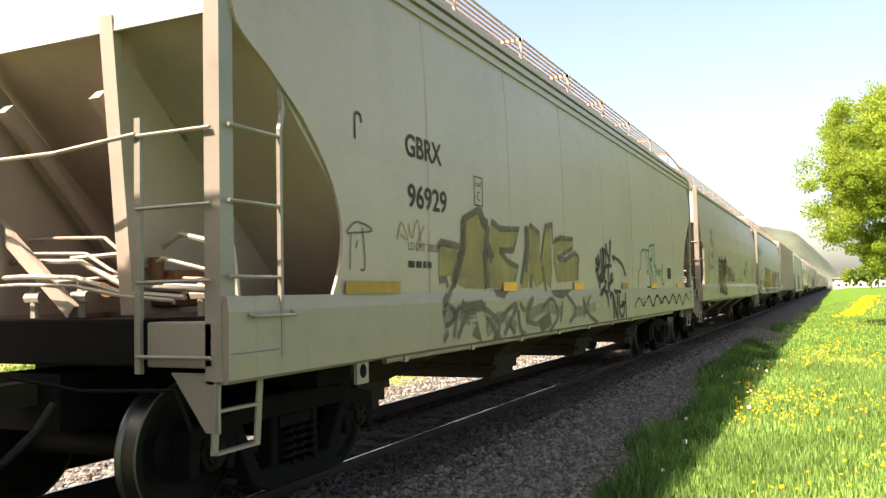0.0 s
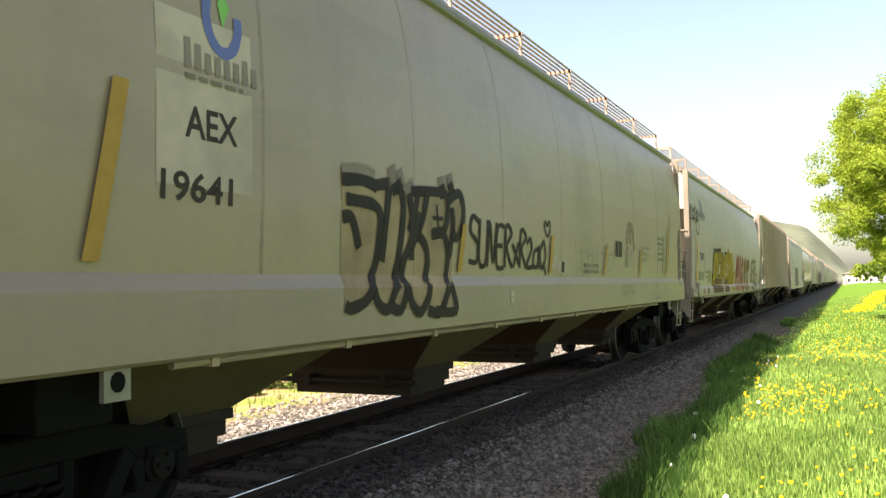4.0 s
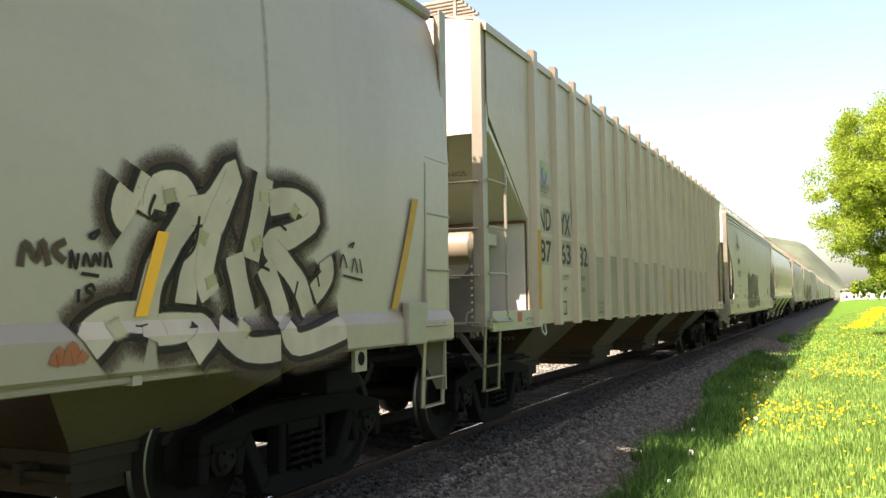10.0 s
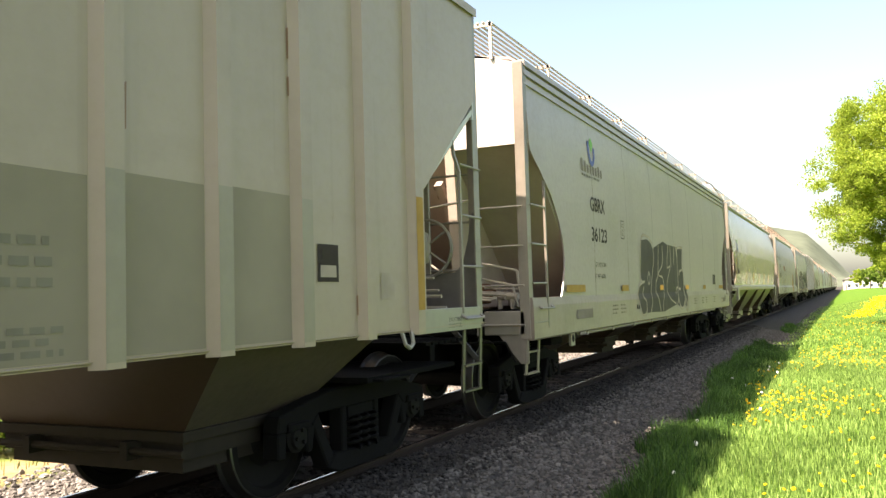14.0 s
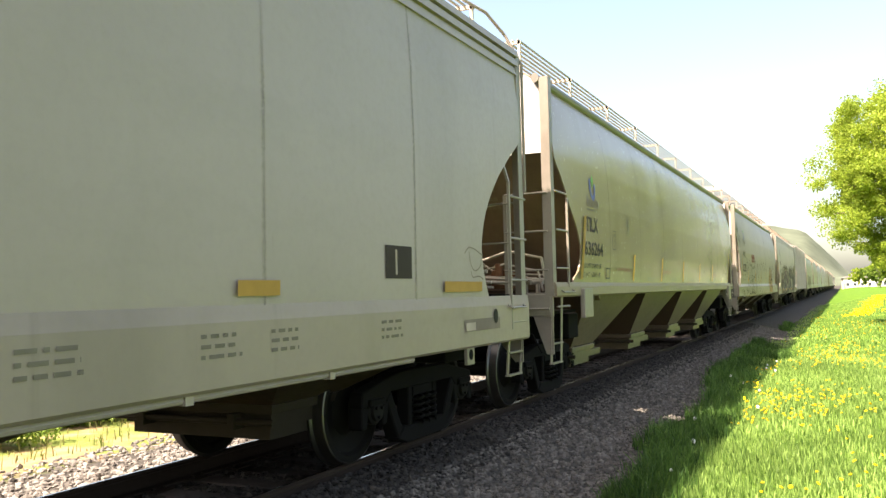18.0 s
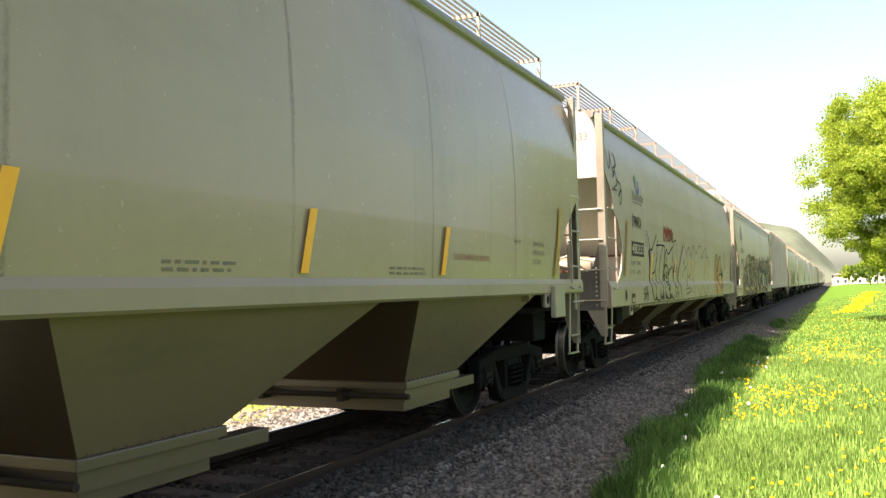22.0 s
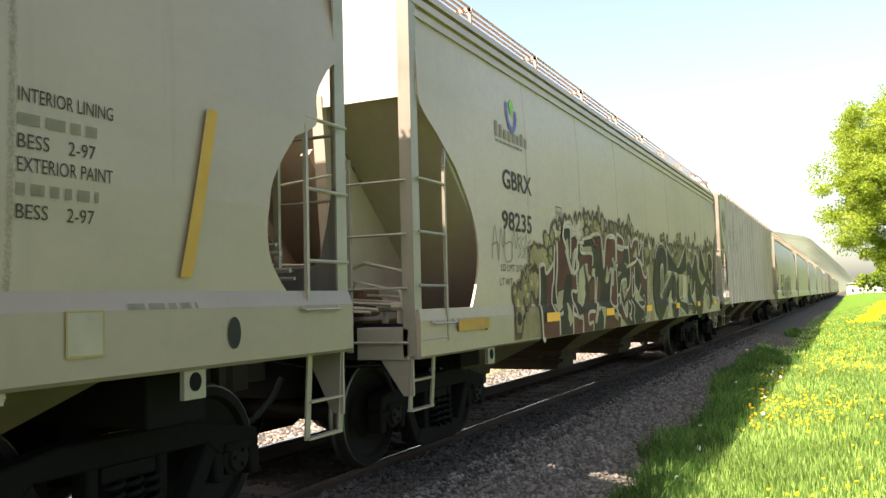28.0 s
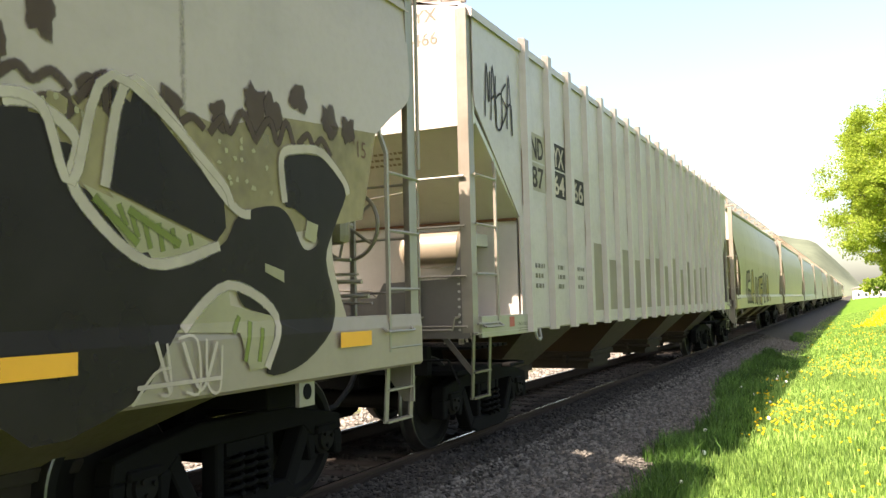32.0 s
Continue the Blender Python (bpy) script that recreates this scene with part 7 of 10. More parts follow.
def mark_g():
    s = Side(7)
    s.strokes([[(0.28, 3.63), (0.29, 3.49), (0.32, 3.25), (0.5, 3.42), (0.52, 3.57)], [(0.54, 3.53), (0.54, 3.28), (0.66, 3.23), (0.83, 3.45), (0.73, 3.55)], [(0.81, 3.54), (0.87, 3.38), (0.6, 3.29)], [(0.49, 3.12), (0.7, 3.24), (0.76, 3.07), (0.51, 2.96)], [(0.71, 3.12), (1, 3.04), (0.78, 2.85), (1.02, 2.97), (0.95, 2.79), (0.82, 2.73)], [(0.4, 2.94), (0.68, 2.94)]], 0.024, "charcoal", 3, soft=0.45)
    s.emblem(1.82, 2.84, 0.92, 0.56)
    s.text("PMRX", 1.80, 2.42, 0.64, 0.20, bold=0.02)
    s.rect(1.70, 1.74, 2.40, 2.66, "black", 1, "stencil")
    s.rect(1.59, 2.60, 1.93, 2.18, "black", 1, "placard")
    s.text("480333", 1.63, 1.97, 0.93, 0.175, "whitep", 2, 0.02)
    s.text("LD LMT  219900", 1.56, 1.78, 0.76, 0.065)
    s.text("LT WT    66100", 1.54, 1.63, 0.76, 0.065)
    s.plate(2.74, 2.14)
    s.stripe(1.02, 1.59, 1.22, 2.49)
    for y in (3.10, 5.62, 7.95, 10.3):
        s.stripe(y, 1.58, y + 0.13, 2.01, 0.09, "orange")
    s.strokes(scribble(73, 8, 4.52, 2.32, 1.05, 0.30), 0.045, "crimson", 3)
    s.strokes(scribble(74, 6, 4.56, 2.36, 0.95, 0.22), 0.03, "crimson", 3)
    # thin black outlined letters from the sheet down on to the sill
    s.poly([(2.96, 2.05), (3.1, 2.12), (3.15, 1.93), (3.13, 1.75), (3.11, 1.6), (3.14, 1.48), (3.16, 1.36), (3.3, 1.15), (3.24, 1.16), (3.13, 1.29), (3.06, 1.51), (3.08, 1.75), (3.04, 1.92)], "charcoal", 3)
    s.strokes([[(2.98, 2.32), (3.07, 2.17), (3.17, 2.08), (3.33, 2.11), (3.53, 2.24), (3.76, 2.38)], [(3.86, 2.3), (3.82, 2.12), (3.72, 1.88), (3.57, 1.7), (3.33, 1.64)], [(3.72, 2.18), (4.0, 2.2), (4.38, 2.19), (4.18, 2.01), (4.05, 1.81), (3.99, 1.6), (4.18, 1.45), (4.23, 1.32), (4.11, 1.21), (4.0, 1.15)], [(3.6, 1.73), (3.7, 1.54), (3.83, 1.45)], [(3.3, 1.58), (3.36, 1.51), (3.51, 1.39), (3.53, 1.27), (3.44, 1.18), (3.3, 1.15)]], 0.028, "charcoal", 3)
    s.strokes([[(3.51, 1.27), (3.6, 1.17), (3.75, 1.14), (3.94, 1.19), (3.97, 1.39)], [(4.38, 2.19), (4.56, 2.21), (4.58, 2.08), (4.47, 1.77)], [(4.47, 1.77), (4.64, 2.05), (4.82, 2.14), (4.81, 2.0), (4.64, 1.82)], [(4.9, 2.1), (5.03, 2.06), (5.4, 2.19), (5.51, 2.18), (5.39, 1.82), (5.12, 1.73), (4.96, 1.62)], [(4.4, 1.58), (4.5, 1.76), (4.7, 1.83), (4.93, 1.76), (4.97, 1.55), (5.02, 1.41), (4.89, 1.18), (4.69, 1.17), (4.5, 1.28), (4.4, 1.58)]], 0.028, "charcoal", 3)
    s.strokes([[(5.62, 2.23), (5.74, 2.35), (5.95, 2.35), (5.94, 2.1), (5.81, 1.84), (5.61, 1.67)], [(5.61, 1.79), (5.81, 1.86), (5.97, 1.77), (6.02, 1.47), (5.88, 1.35), (5.64, 1.42), (5.57, 1.59), (5.61, 1.79)], [(5.36, 1.82), (5.54, 1.71), (5.6, 1.44), (5.45, 1.17), (5.17, 1.18), (5.01, 1.26)], [(3.97, 1.39), (3.94, 1.22), (4.11, 1.21), (4.23, 1.29), (4.32, 1.16)], [(4.45, 1.61), (4.58, 1.64), (4.53, 1.54)]], 0.028, "charcoal", 3)
    s.strokes([[(4.72, 1.67), (4.81, 1.69), (4.81, 1.58), (4.72, 1.55)], [(4.69, 1.48), (4.86, 1.48), (4.92, 1.34)], [(5.68, 1.28), (5.71, 1.15), (5.82, 1.31)], [(6.0, 1.29), (5.87, 1.25), (6.02, 1.2), (5.91, 1.14)]], 0.028, "charcoal", 3)
    s.poly([(3.94, 1.19), (3.97, 1.33), (4.01, 1.18)], "charcoal", 3)
    s.poly([(4.11, 1.21), (4.32, 1.15), (4.22, 1.25)], "charcoal", 3)
    s.poly([(3.5, 1.27), (3.48, 1.15), (3.64, 1.14)], "charcoal", 3)
    s.poly([(4.45, 1.19), (4.69, 1.16), (4.48, 1.32)], "charcoal", 3)
    s.poly([(4.92, 1.14), (5.01, 1.26), (5.14, 1.15)], "charcoal", 3)
    s.strokes([[(6.85, 2.31), (6.4, 1.91), (6.17, 1.59), (6.3, 1.38), (6.44, 1.15)]], 0.085, "greyspray", 2, soft=0.4)
    s.strokes([[(6.98, 2.46), (7, 2.31), (7.28, 2.1), (7.46, 1.86), (7.43, 1.56), (7.07, 1.36)], [(7.32, 2.09), (7.5, 2.24), (7.73, 2.27), (7.92, 2.06), (8.13, 2.21), (8.35, 2.35), (8.52, 2.3), (8.81, 2.18), (9.21, 2.37), (9.57, 2.35), (9.63, 2.08), (10.11, 2.25), (10.54, 2.38), (10.62, 2.14), (10.9, 2.1), (10.93, 1.6)], [(6.69, 1.59), (6.97, 1.76), (7.29, 1.84)], [(6.81, 1.98), (6.93, 1.86), (7.03, 2.01)], [(6.99, 1.32), (7.58, 1.35), (7.62, 1.27), (6.99, 1.21)], [(7.77, 1.35), (7.98, 1.25)], [(8.28, 2.04), (8.29, 1.15)], [(8.74, 1.38), (9.25, 1.11), (9.56, 1.42)], [(9.7, 1.37), (10.16, 1.13), (10.71, 1.4)], [(7.52, 1.57), (7.86, 1.66)]], 0.026, "sootline", 3, soft=0.4)
    s.strokes([[(4.44, 1.53), (4.48, 1.68), (4.71, 1.82), (4.95, 1.76), (5.03, 1.57), (4.99, 1.4), (4.92, 1.32), (4.81, 1.35)], [(4.51, 1.63), (4.61, 1.65), (4.58, 1.58), (4.53, 1.62)], [(4.7, 1.61), (4.73, 1.64), (4.75, 1.61), (4.72, 1.59), (4.7, 1.61)], [(4.84, 1.67), (4.83, 1.59), (4.89, 1.56)], [(4.55, 1.54), (4.7, 1.5), (4.87, 1.48), (4.88, 1.35), (4.76, 1.46), (4.78, 1.41), (4.87, 1.44)], [(5.03, 1.62), (5.12, 1.7)], [(5.7, 1.77), (5.78, 1.8), (5.83, 1.71), (5.71, 1.67)], [(5.81, 1.74), (5.9, 1.68)]], 0.02, "charcoal", 3, soft=0.35)
    s.poly([(4.13, 1.15), (4.18, 1.28), (4.3, 1.14)], "charcoal", 3)
    s.poly([(4.47, 1.16), (4.49, 1.24), (4.72, 1.15)], "charcoal", 3)
    s.poly([(4.92, 1.16), (4.98, 1.27), (5.09, 1.15)], "charcoal", 3)
    s.poly([(5.17, 1.2), (5.22, 1.26), (5.31, 1.13)], "charcoal", 3)
    s.poly([(12.28, 1.8), (12.35, 1.95), (12.53, 2.16), (12.68, 2.24), (12.83, 2.23), (12.88, 2.16), (12.8, 2.02), (12.73, 1.91), (12.73, 1.82), (12.84, 1.82), (12.97, 1.9), (13.07, 2), (13.33, 2.19), (13.54, 2.23), (13.6, 2.15), (13.52, 1.99), (13.48, 1.81), (13.63, 1.88), (13.73, 1.74), (13.88, 1.62), (13.91, 1.51), (13.96, 1.48), (13.73, 1.13), (12.27, 1.14), (12.13, 1.13), (12.15, 1.73)], "peach", 2)
    s.strokes([[(12.28, 1.8), (12.35, 1.95), (12.53, 2.16), (12.68, 2.25), (12.83, 2.23), (12.89, 2.16), (12.8, 2.02), (12.72, 1.9), (12.74, 1.8), (12.89, 1.82), (12.95, 1.91), (12.97, 1.83)], [(12.7, 1.54), (12.81, 1.7), (13.03, 1.96), (13.33, 2.18), (13.52, 2.23), (13.62, 2.15), (13.52, 1.98), (13.47, 1.8), (13.68, 1.89)], [(12.46, 1.77), (12.58, 1.61), (12.57, 1.52), (12.6, 1.47), (12.55, 1.33), (12.45, 1.16)], [(12.76, 1.6), (12.9, 1.64), (13.05, 1.55), (13.24, 1.54), (13.21, 1.45)], [(13.19, 1.71), (13.23, 1.66), (13.51, 1.71), (13.73, 1.71), (13.87, 1.59), (13.89, 1.52)], [(12.74, 1.55), (12.89, 1.48), (13.09, 1.39), (13.23, 1.3), (13.23, 1.14)]], 0.05, "charcoal", 4, soft=0.3)
    s.strokes([[(12.27, 1.39), (12.42, 1.25), (12.61, 1.14)], [(13.96, 1.48), (13.73, 1.13)]], 0.05, "charcoal", 4, soft=0.3)
    s.strokes([[(12.54, 1.92), (12.6, 1.78)], [(12.54, 1.83), (12.66, 1.82)], [(13.42, 1.44), (13.45, 1.41), (13.41, 1.35)], [(13.5, 1.44), (13.47, 1.26)], [(13.51, 1.41), (13.49, 1.29)], [(13.56, 1.41), (13.53, 1.26), (13.61, 1.26), (13.61, 1.41), (13.56, 1.41)], [(13.69, 1.4), (13.67, 1.26)]], 0.03, "charcoal", 4, soft=0.3)
    s.strokes([[(13.73, 1.71), (14.04, 1.83)], [(13.88, 1.65), (14.18, 1.69)], [(13.98, 1.57), (13.98, 1.4)], [(13.78, 1.74), (13.97, 1.72)]], 0.11, "charcoal", 3, soft=0.6)
    s.strokes([[(13.72, 1.86), (13.83, 1.99), (14.07, 1.85)], [(13.83, 1.99), (13.84, 1.81)]], 0.022, "red", 4)
    for k, line in enumerate(("INTERIOR LINING", "", "BESS    2-97", "EXTERIOR PAINT", "", "BESS    2-97")):
        z = 2.30 - 0.098 * k
        if line:
            s.text(line, 14.42, z, 0.50 if k in (0, 3) else 0.40, 0.062)
        else:
            s.bars(14.42, z, 0.52, 1, 0.05, 0.1, "faint", 1, k)
    s.stripe(15.36, 1.58, 15.54, 2.48, 0.085)
    s.rect(1.42, 1.68, 1.14, 1.30, "black", 2, "placard")
    s.rect(1.45, 1.54, 1.16, 1.23, "whitep", 3, "placard")
    s.rect(1.57, 1.65, 1.16, 1.23, "whitep", 3, "placard")
    s.strokes(scribble(79, 3, 2.35, 1.16, 0.42, 0.26), 0.022, "black", 3)
    s.blobs([(1.02, 1.28, 0.045, 0.075), (15.75, 1.28, 0.045, 0.075)], "hose", 3, 4, 1.0, 0.0, "slot")
    s.rect(14.65, 14.85, 1.22, 1.42, "patch", 2, "placard")
    s.strokes([[(14.65, 1.22), (14.85, 1.22), (14.85, 1.42), (14.65, 1.42), (14.65, 1.22)]], 0.012, "khaki", 3, smooth=False)
    s.bars(15.0, 1.42, 0.6, 1, 0.03, 0.06, "faint")


def mark_h():
    s = Side(8)
    s.emblem(1.73, 2.98, 0.95, 0.52)
    s.text("GBRX", 1.88, 2.53, 0.84, 0.20, bold=0.02)
    s.text("98235", 1.84, 2.11, 0.86, 0.20, bold=0.02)
    s.plate(3.55, 2.22)
    s.text("LD LMT 217100", 1.78, 1.70, 0.74, 0.07)
    s.text("LT WT   69900", 1.74, 1.56, 0.74, 0.07)
    s.strokes(scribble(81, 4, 1.55, 1.80, 0.7, 0.34), 0.012, "greyspray", soft=0.7)
    s.strokes(scribble(82, 4, 2.25, 1.82, 0.4, 0.28), 0.012, "greyspray")
    # blotched camouflage behind
    low = [(2.0, 1.05), (2.7, 1.30), (4.2, 1.6)]
    top = [(2.0, 1.45), (2.7, 1.9), (3.4, 2.2), (4.2, 2.35)]
    s.poly([(2.05, 1.0), (2.15, 1.40), (2.6, 1.65), (3.2, 2.0), (4.2, 2.25), (4.2, 1.0)], "camo", 0)
    cloud(s, 2.1, 3.9, low, top, 83, "camo", "umber", 26, 1)
    s.poly([(10.7, 2.14), (10.86, 2.21), (11.0, 2.25), (11.11, 2.44), (11.25, 2.34), (11.35, 2.32), (11.53, 2.39), (11.73, 2.43), (11.83, 2.35), (12.22, 2.53), (12.43, 2.4), (12.71, 2.3), (13.08, 2.28), (13.59, 2.38), (13.93, 2.51), (14.58, 2.42), (15.03, 2.57), (16.23, 2.67), (16.03, 2.03), (13.98, 1.66), (12.07, 1.81), (10.7, 1.87)], "camo", 1)
    s.poly([(4.67, 2.32), (4.82, 2.38), (4.96, 2.36), (5.18, 2.43), (5.42, 2.59), (5.69, 2.45), (5.73, 2.28), (6.03, 2.46), (6.33, 2.45), (6.72, 2.48), (7.1, 2.55), (7.46, 2.45), (7.86, 2.38), (8.03, 2.19), (8.5, 2.23), (8.93, 2.18), (9.55, 2.39), (9.53, 1.97), (8.47, 1.45), (7.84, 1.87), (6.54, 2.04), (4.67, 2.09)], "camo", 1)
    s.blobs([(4.77, 2.44, 0.09, 0.1), (4.99, 2.47, 0.04, 0.03), (4.82, 2.28, 0.13, 0.07), (5.01, 2.33, 0.05, 0.06), (5.2, 2.38, 0.08, 0.09), (5.43, 2.53, 0.08, 0.11), (5.61, 2.4, 0.12, 0.15), (5.28, 2.5, 0.02, 0.01), (5.87, 2.35, 0.08, 0.06), (6.09, 2.42, 0.11, 0.09), (6.28, 2.44, 0.06, 0.07), (6.52, 2.45, 0.09, 0.1), (6.72, 2.38, 0.08, 0.1), (6.81, 2.54, 0.03, 0.03), (6.97, 2.4, 0.1, 0.11), (7.15, 2.56, 0.1, 0.11), (7.35, 2.45, 0.1, 0.1), (7.78, 2.4, 0.08, 0.1), (8.04, 2.02, 0.11, 0.17), (8.37, 2.15, 0.2, 0.16), (8.9, 2.15, 0.11, 0.15), (8.57, 1.77, 0.19, 0.18)], "umber", 2, 51, 1.12)
    s.blobs([(4.77, 2.44, 0.09, 0.1), (4.99, 2.47, 0.04, 0.03), (4.82, 2.28, 0.13, 0.07), (5.01, 2.33, 0.05, 0.06), (5.2, 2.38, 0.08, 0.09), (5.43, 2.53, 0.08, 0.11), (5.61, 2.4, 0.12, 0.15), (5.87, 2.35, 0.08, 0.06), (6.09, 2.42, 0.11, 0.09), (6.28, 2.44, 0.06, 0.07), (6.52, 2.45, 0.09, 0.1), (6.72, 2.38, 0.08, 0.1), (6.97, 2.4, 0.1, 0.11), (7.15, 2.56, 0.1, 0.11), (7.35, 2.45, 0.1, 0.1), (7.78, 2.4, 0.08, 0.1), (8.04, 2.02, 0.11, 0.17), (8.37, 2.15, 0.2, 0.16), (8.9, 2.15, 0.11, 0.15), (8.57, 1.77, 0.19, 0.18)], "camo", 3, 51, 0.74)
    s.blobs([(10.78, 2.29, 0.07, 0.07), (10.91, 2.36, 0.03, 0.03), (11.11, 2.33, 0.1, 0.12), (10.91, 2.19, 0.08, 0.04), (11.34, 2.54, 0.11, 0.12), (11.6, 2.56, 0.08, 0.1), (11.31, 2.33, 0.08, 0.05), (11.53, 2.38, 0.06, 0.06), (11.75, 2.39, 0.07, 0.06), (11.88, 2.42, 0.03, 0.03), (12.28, 2.55, 0.08, 0.09), (12.58, 2.5, 0.08, 0.12), (12.35, 2.42, 0.07, 0.09), (12.76, 2.27, 0.09, 0.06), (13.0, 2.32, 0.09, 0.1), (13.22, 2.51, 0.05, 0.07), (13.45, 2.71, 0.06, 0.09), (13.52, 2.33, 0.08, 0.07), (13.74, 2.46, 0.08, 0.08), (14.19, 2.46, 0.08, 0.07), (14.56, 2.48, 0.06, 0.07), (14.86, 2.59, 0.09, 0.11), (15.03, 2.59, 0.07, 0.1), (15.3, 2.71, 0.08, 0.08), (15.63, 2.65, 0.08, 0.08), (15.86, 2.62, 0.07, 0.08)], "umber", 2, 52, 1.12)
    s.blobs([(10.78, 2.29, 0.07, 0.07), (11.11, 2.33, 0.1, 0.12), (10.91, 2.19, 0.08, 0.04), (11.34, 2.54, 0.11, 0.12), (11.6, 2.56, 0.08, 0.1), (11.31, 2.33, 0.08, 0.05), (11.53, 2.38, 0.06, 0.06), (11.75, 2.39, 0.07, 0.06), (12.28, 2.55, 0.08, 0.09), (12.58, 2.5, 0.08, 0.12), (12.35, 2.42, 0.07, 0.09), (12.76, 2.27, 0.09, 0.06), (13.0, 2.32, 0.09, 0.1), (13.52, 2.33, 0.08, 0.07)], "camo", 3, 52, 0.74)
    s.poly([(3.74, 2.26), (3.82, 2.26), (4.04, 2.27), (4.07, 2.17), (4.3, 2.18), (4.32, 2.1), (4.47, 2.1), (4.54, 2.02), (4.54, 2.13), (4.99, 2.2), (5.01, 2.23), (5.45, 2.25), (5.56, 1.84), (5.72, 2.23), (6.25, 2.26), (6.28, 2.17), (6.37, 2.33), (6.73, 2.26), (6.73, 2.16), (7.07, 2.22), (7.11, 2.31), (7.26, 2.2), (7.74, 2.32), (7.66, 0.98), (6.13, 0.98), (4.87, 0.98), (3.83, 0.98), (3.75, 0.98)], "darkgreen", 4)
    s.poly([(3.97, 2.13), (4.07, 2.15), (4.05, 2), (4.03, 1.88), (3.98, 1.95)], "maroon", 5)
    s.poly([(4.4, 1.93), (4.99, 1.99), (4.97, 1.8), (4.79, 1.68), (4.66, 1.85), (4.43, 1.81)], "maroon", 5)
    s.poly([(5.02, 2.2), (5.43, 2.22), (5.49, 2.03), (5.41, 2.04), (5.02, 2.13)], "maroon", 5)
    s.poly([(5.74, 2.21), (6.24, 2.24), (6.25, 1.91), (6.11, 1.97), (6.01, 1.93), (5.67, 1.85), (5.6, 1.79), (5.72, 1.99)], "maroon", 5)
    s.poly([(4.04, 1.27), (4.39, 1.19), (4.4, 0.98), (4.02, 0.98), (4, 1.18)], "maroon", 5)
    s.poly([(4.42, 1.22), (5.01, 1.22), (5.01, 1.1), (4.87, 0.98), (4.42, 0.98)], "maroon", 5)
    s.poly([(5.21, 1.66), (5.37, 1.62), (5.32, 1.33), (5.19, 1.28)], "maroon", 5)
    s.poly([(7.18, 2.26), (7.7, 2.28), (7.65, 2.09), (7.25, 1.98)], "maroon", 5)
    s.poly([(5.93, 1.51), (6.06, 1.78), (6.28, 1.82), (6.22, 1.36), (5.89, 1.31)], "maroon", 5)
    s.poly([(4.07, 1.71), (4.27, 1.72), (4.25, 1.52), (4.08, 1.52)], "maroon", 5)
    s.poly([(4.82, 1.6), (5.06, 1.66), (5.04, 1.41), (4.85, 1.34)], "maroon", 5)
    s.poly([(3.83, 2.09), (3.95, 2.14), (3.98, 1.99), (3.96, 1.85), (3.87, 1.96)], "palegreen", 6)
    s.poly([(4.07, 1.77), (4.12, 1.97), (4.22, 2.02), (4.17, 1.89), (4.12, 1.77)], "palegreen", 6)
    s.poly([(4.31, 1.82), (4.4, 1.84), (4.39, 1.77), (4.29, 1.72)], "palegreen", 6)
    s.poly([(4.53, 1.77), (4.65, 1.46), (4.57, 1.35), (4.44, 1.3), (4.29, 1.37), (4.29, 1.44)], "palegreen", 6)
    s.poly([(4.64, 1.85), (4.77, 1.86), (4.8, 1.72), (4.95, 1.69), (4.79, 1.61), (4.69, 1.74)], "palegreen", 6)
    s.poly([(4.99, 1.8), (5.13, 1.8), (5.1, 1.72), (4.95, 1.7)], "palegreen", 6)
    s.poly([(5.62, 1.64), (5.76, 1.85), (5.86, 1.74), (5.71, 1.61)], "palegreen", 6)
    s.poly([(6.01, 1.97), (6.14, 1.98), (6.25, 1.82), (6.17, 1.79)], "palegreen", 6)
    s.poly([(3.84, 1.36), (3.9, 1.36), (3.96, 1.28), (3.97, 1.14), (3.83, 1.15)], "palegreen", 6)
    s.poly([(5.33, 1.29), (5.56, 1.28), (5.55, 1.16), (5.47, 0.98), (5.4, 0.98), (5.43, 1.14)], "palegreen", 6)
    s.poly([(4.54, 2.06), (4.97, 2.09), (4.99, 2), (4.57, 1.98)], "palegreen", 6)
    s.strokes([[(3.82, 2.27), (4.03, 2.28), (4.06, 2.14), (4.03, 1.9)], [(4.07, 2.18), (4.33, 2.19), (4.32, 1.97), (4.25, 1.95), (4.29, 1.93), (4.27, 1.63), (4.26, 1.5), (4.06, 1.5), (4.06, 1.41), (4.16, 1.3), (4.26, 1.18), (4.32, 1.17), (4.44, 1.18), (4.42, 0.98)], [(3.83, 1.99), (4.03, 1.74), (4.1, 1.75), (4.17, 1.89), (4.32, 1.93)], [(4.33, 2.1), (4.47, 2.12), (4.5, 1.99), (4.99, 1.99), (4.99, 1.83)], [(4.54, 2.03), (4.55, 2.15), (4.99, 2.22), (5.01, 2.24), (5.45, 2.25), (5.56, 1.81), (5.72, 2.23), (6.25, 2.27), (6.28, 1.92)], [(5.01, 1.23), (4.74, 1.23), (4.68, 1.15), (4.72, 1.08), (4.9, 1.09), (4.89, 0.98)]], 0.042, "whitep", 7, soft=0.45)
    s.strokes([[(5.06, 1.09), (5.21, 1.29), (5.16, 1.31), (5.02, 1.12), (5.06, 1.09)], [(4.99, 1.71), (5.1, 1.68), (5.07, 1.34)], [(5.21, 1.69), (5.14, 1.38), (5.23, 1.26), (5.31, 1.29)], [(5.86, 1.74), (5.98, 1.78), (5.86, 1.4), (5.91, 1.31)], [(6.01, 1.63), (6.11, 1.81)], [(6.27, 1.42), (6.44, 1.44), (6.39, 1.3)]], 0.042, "whitep", 7, soft=0.45)
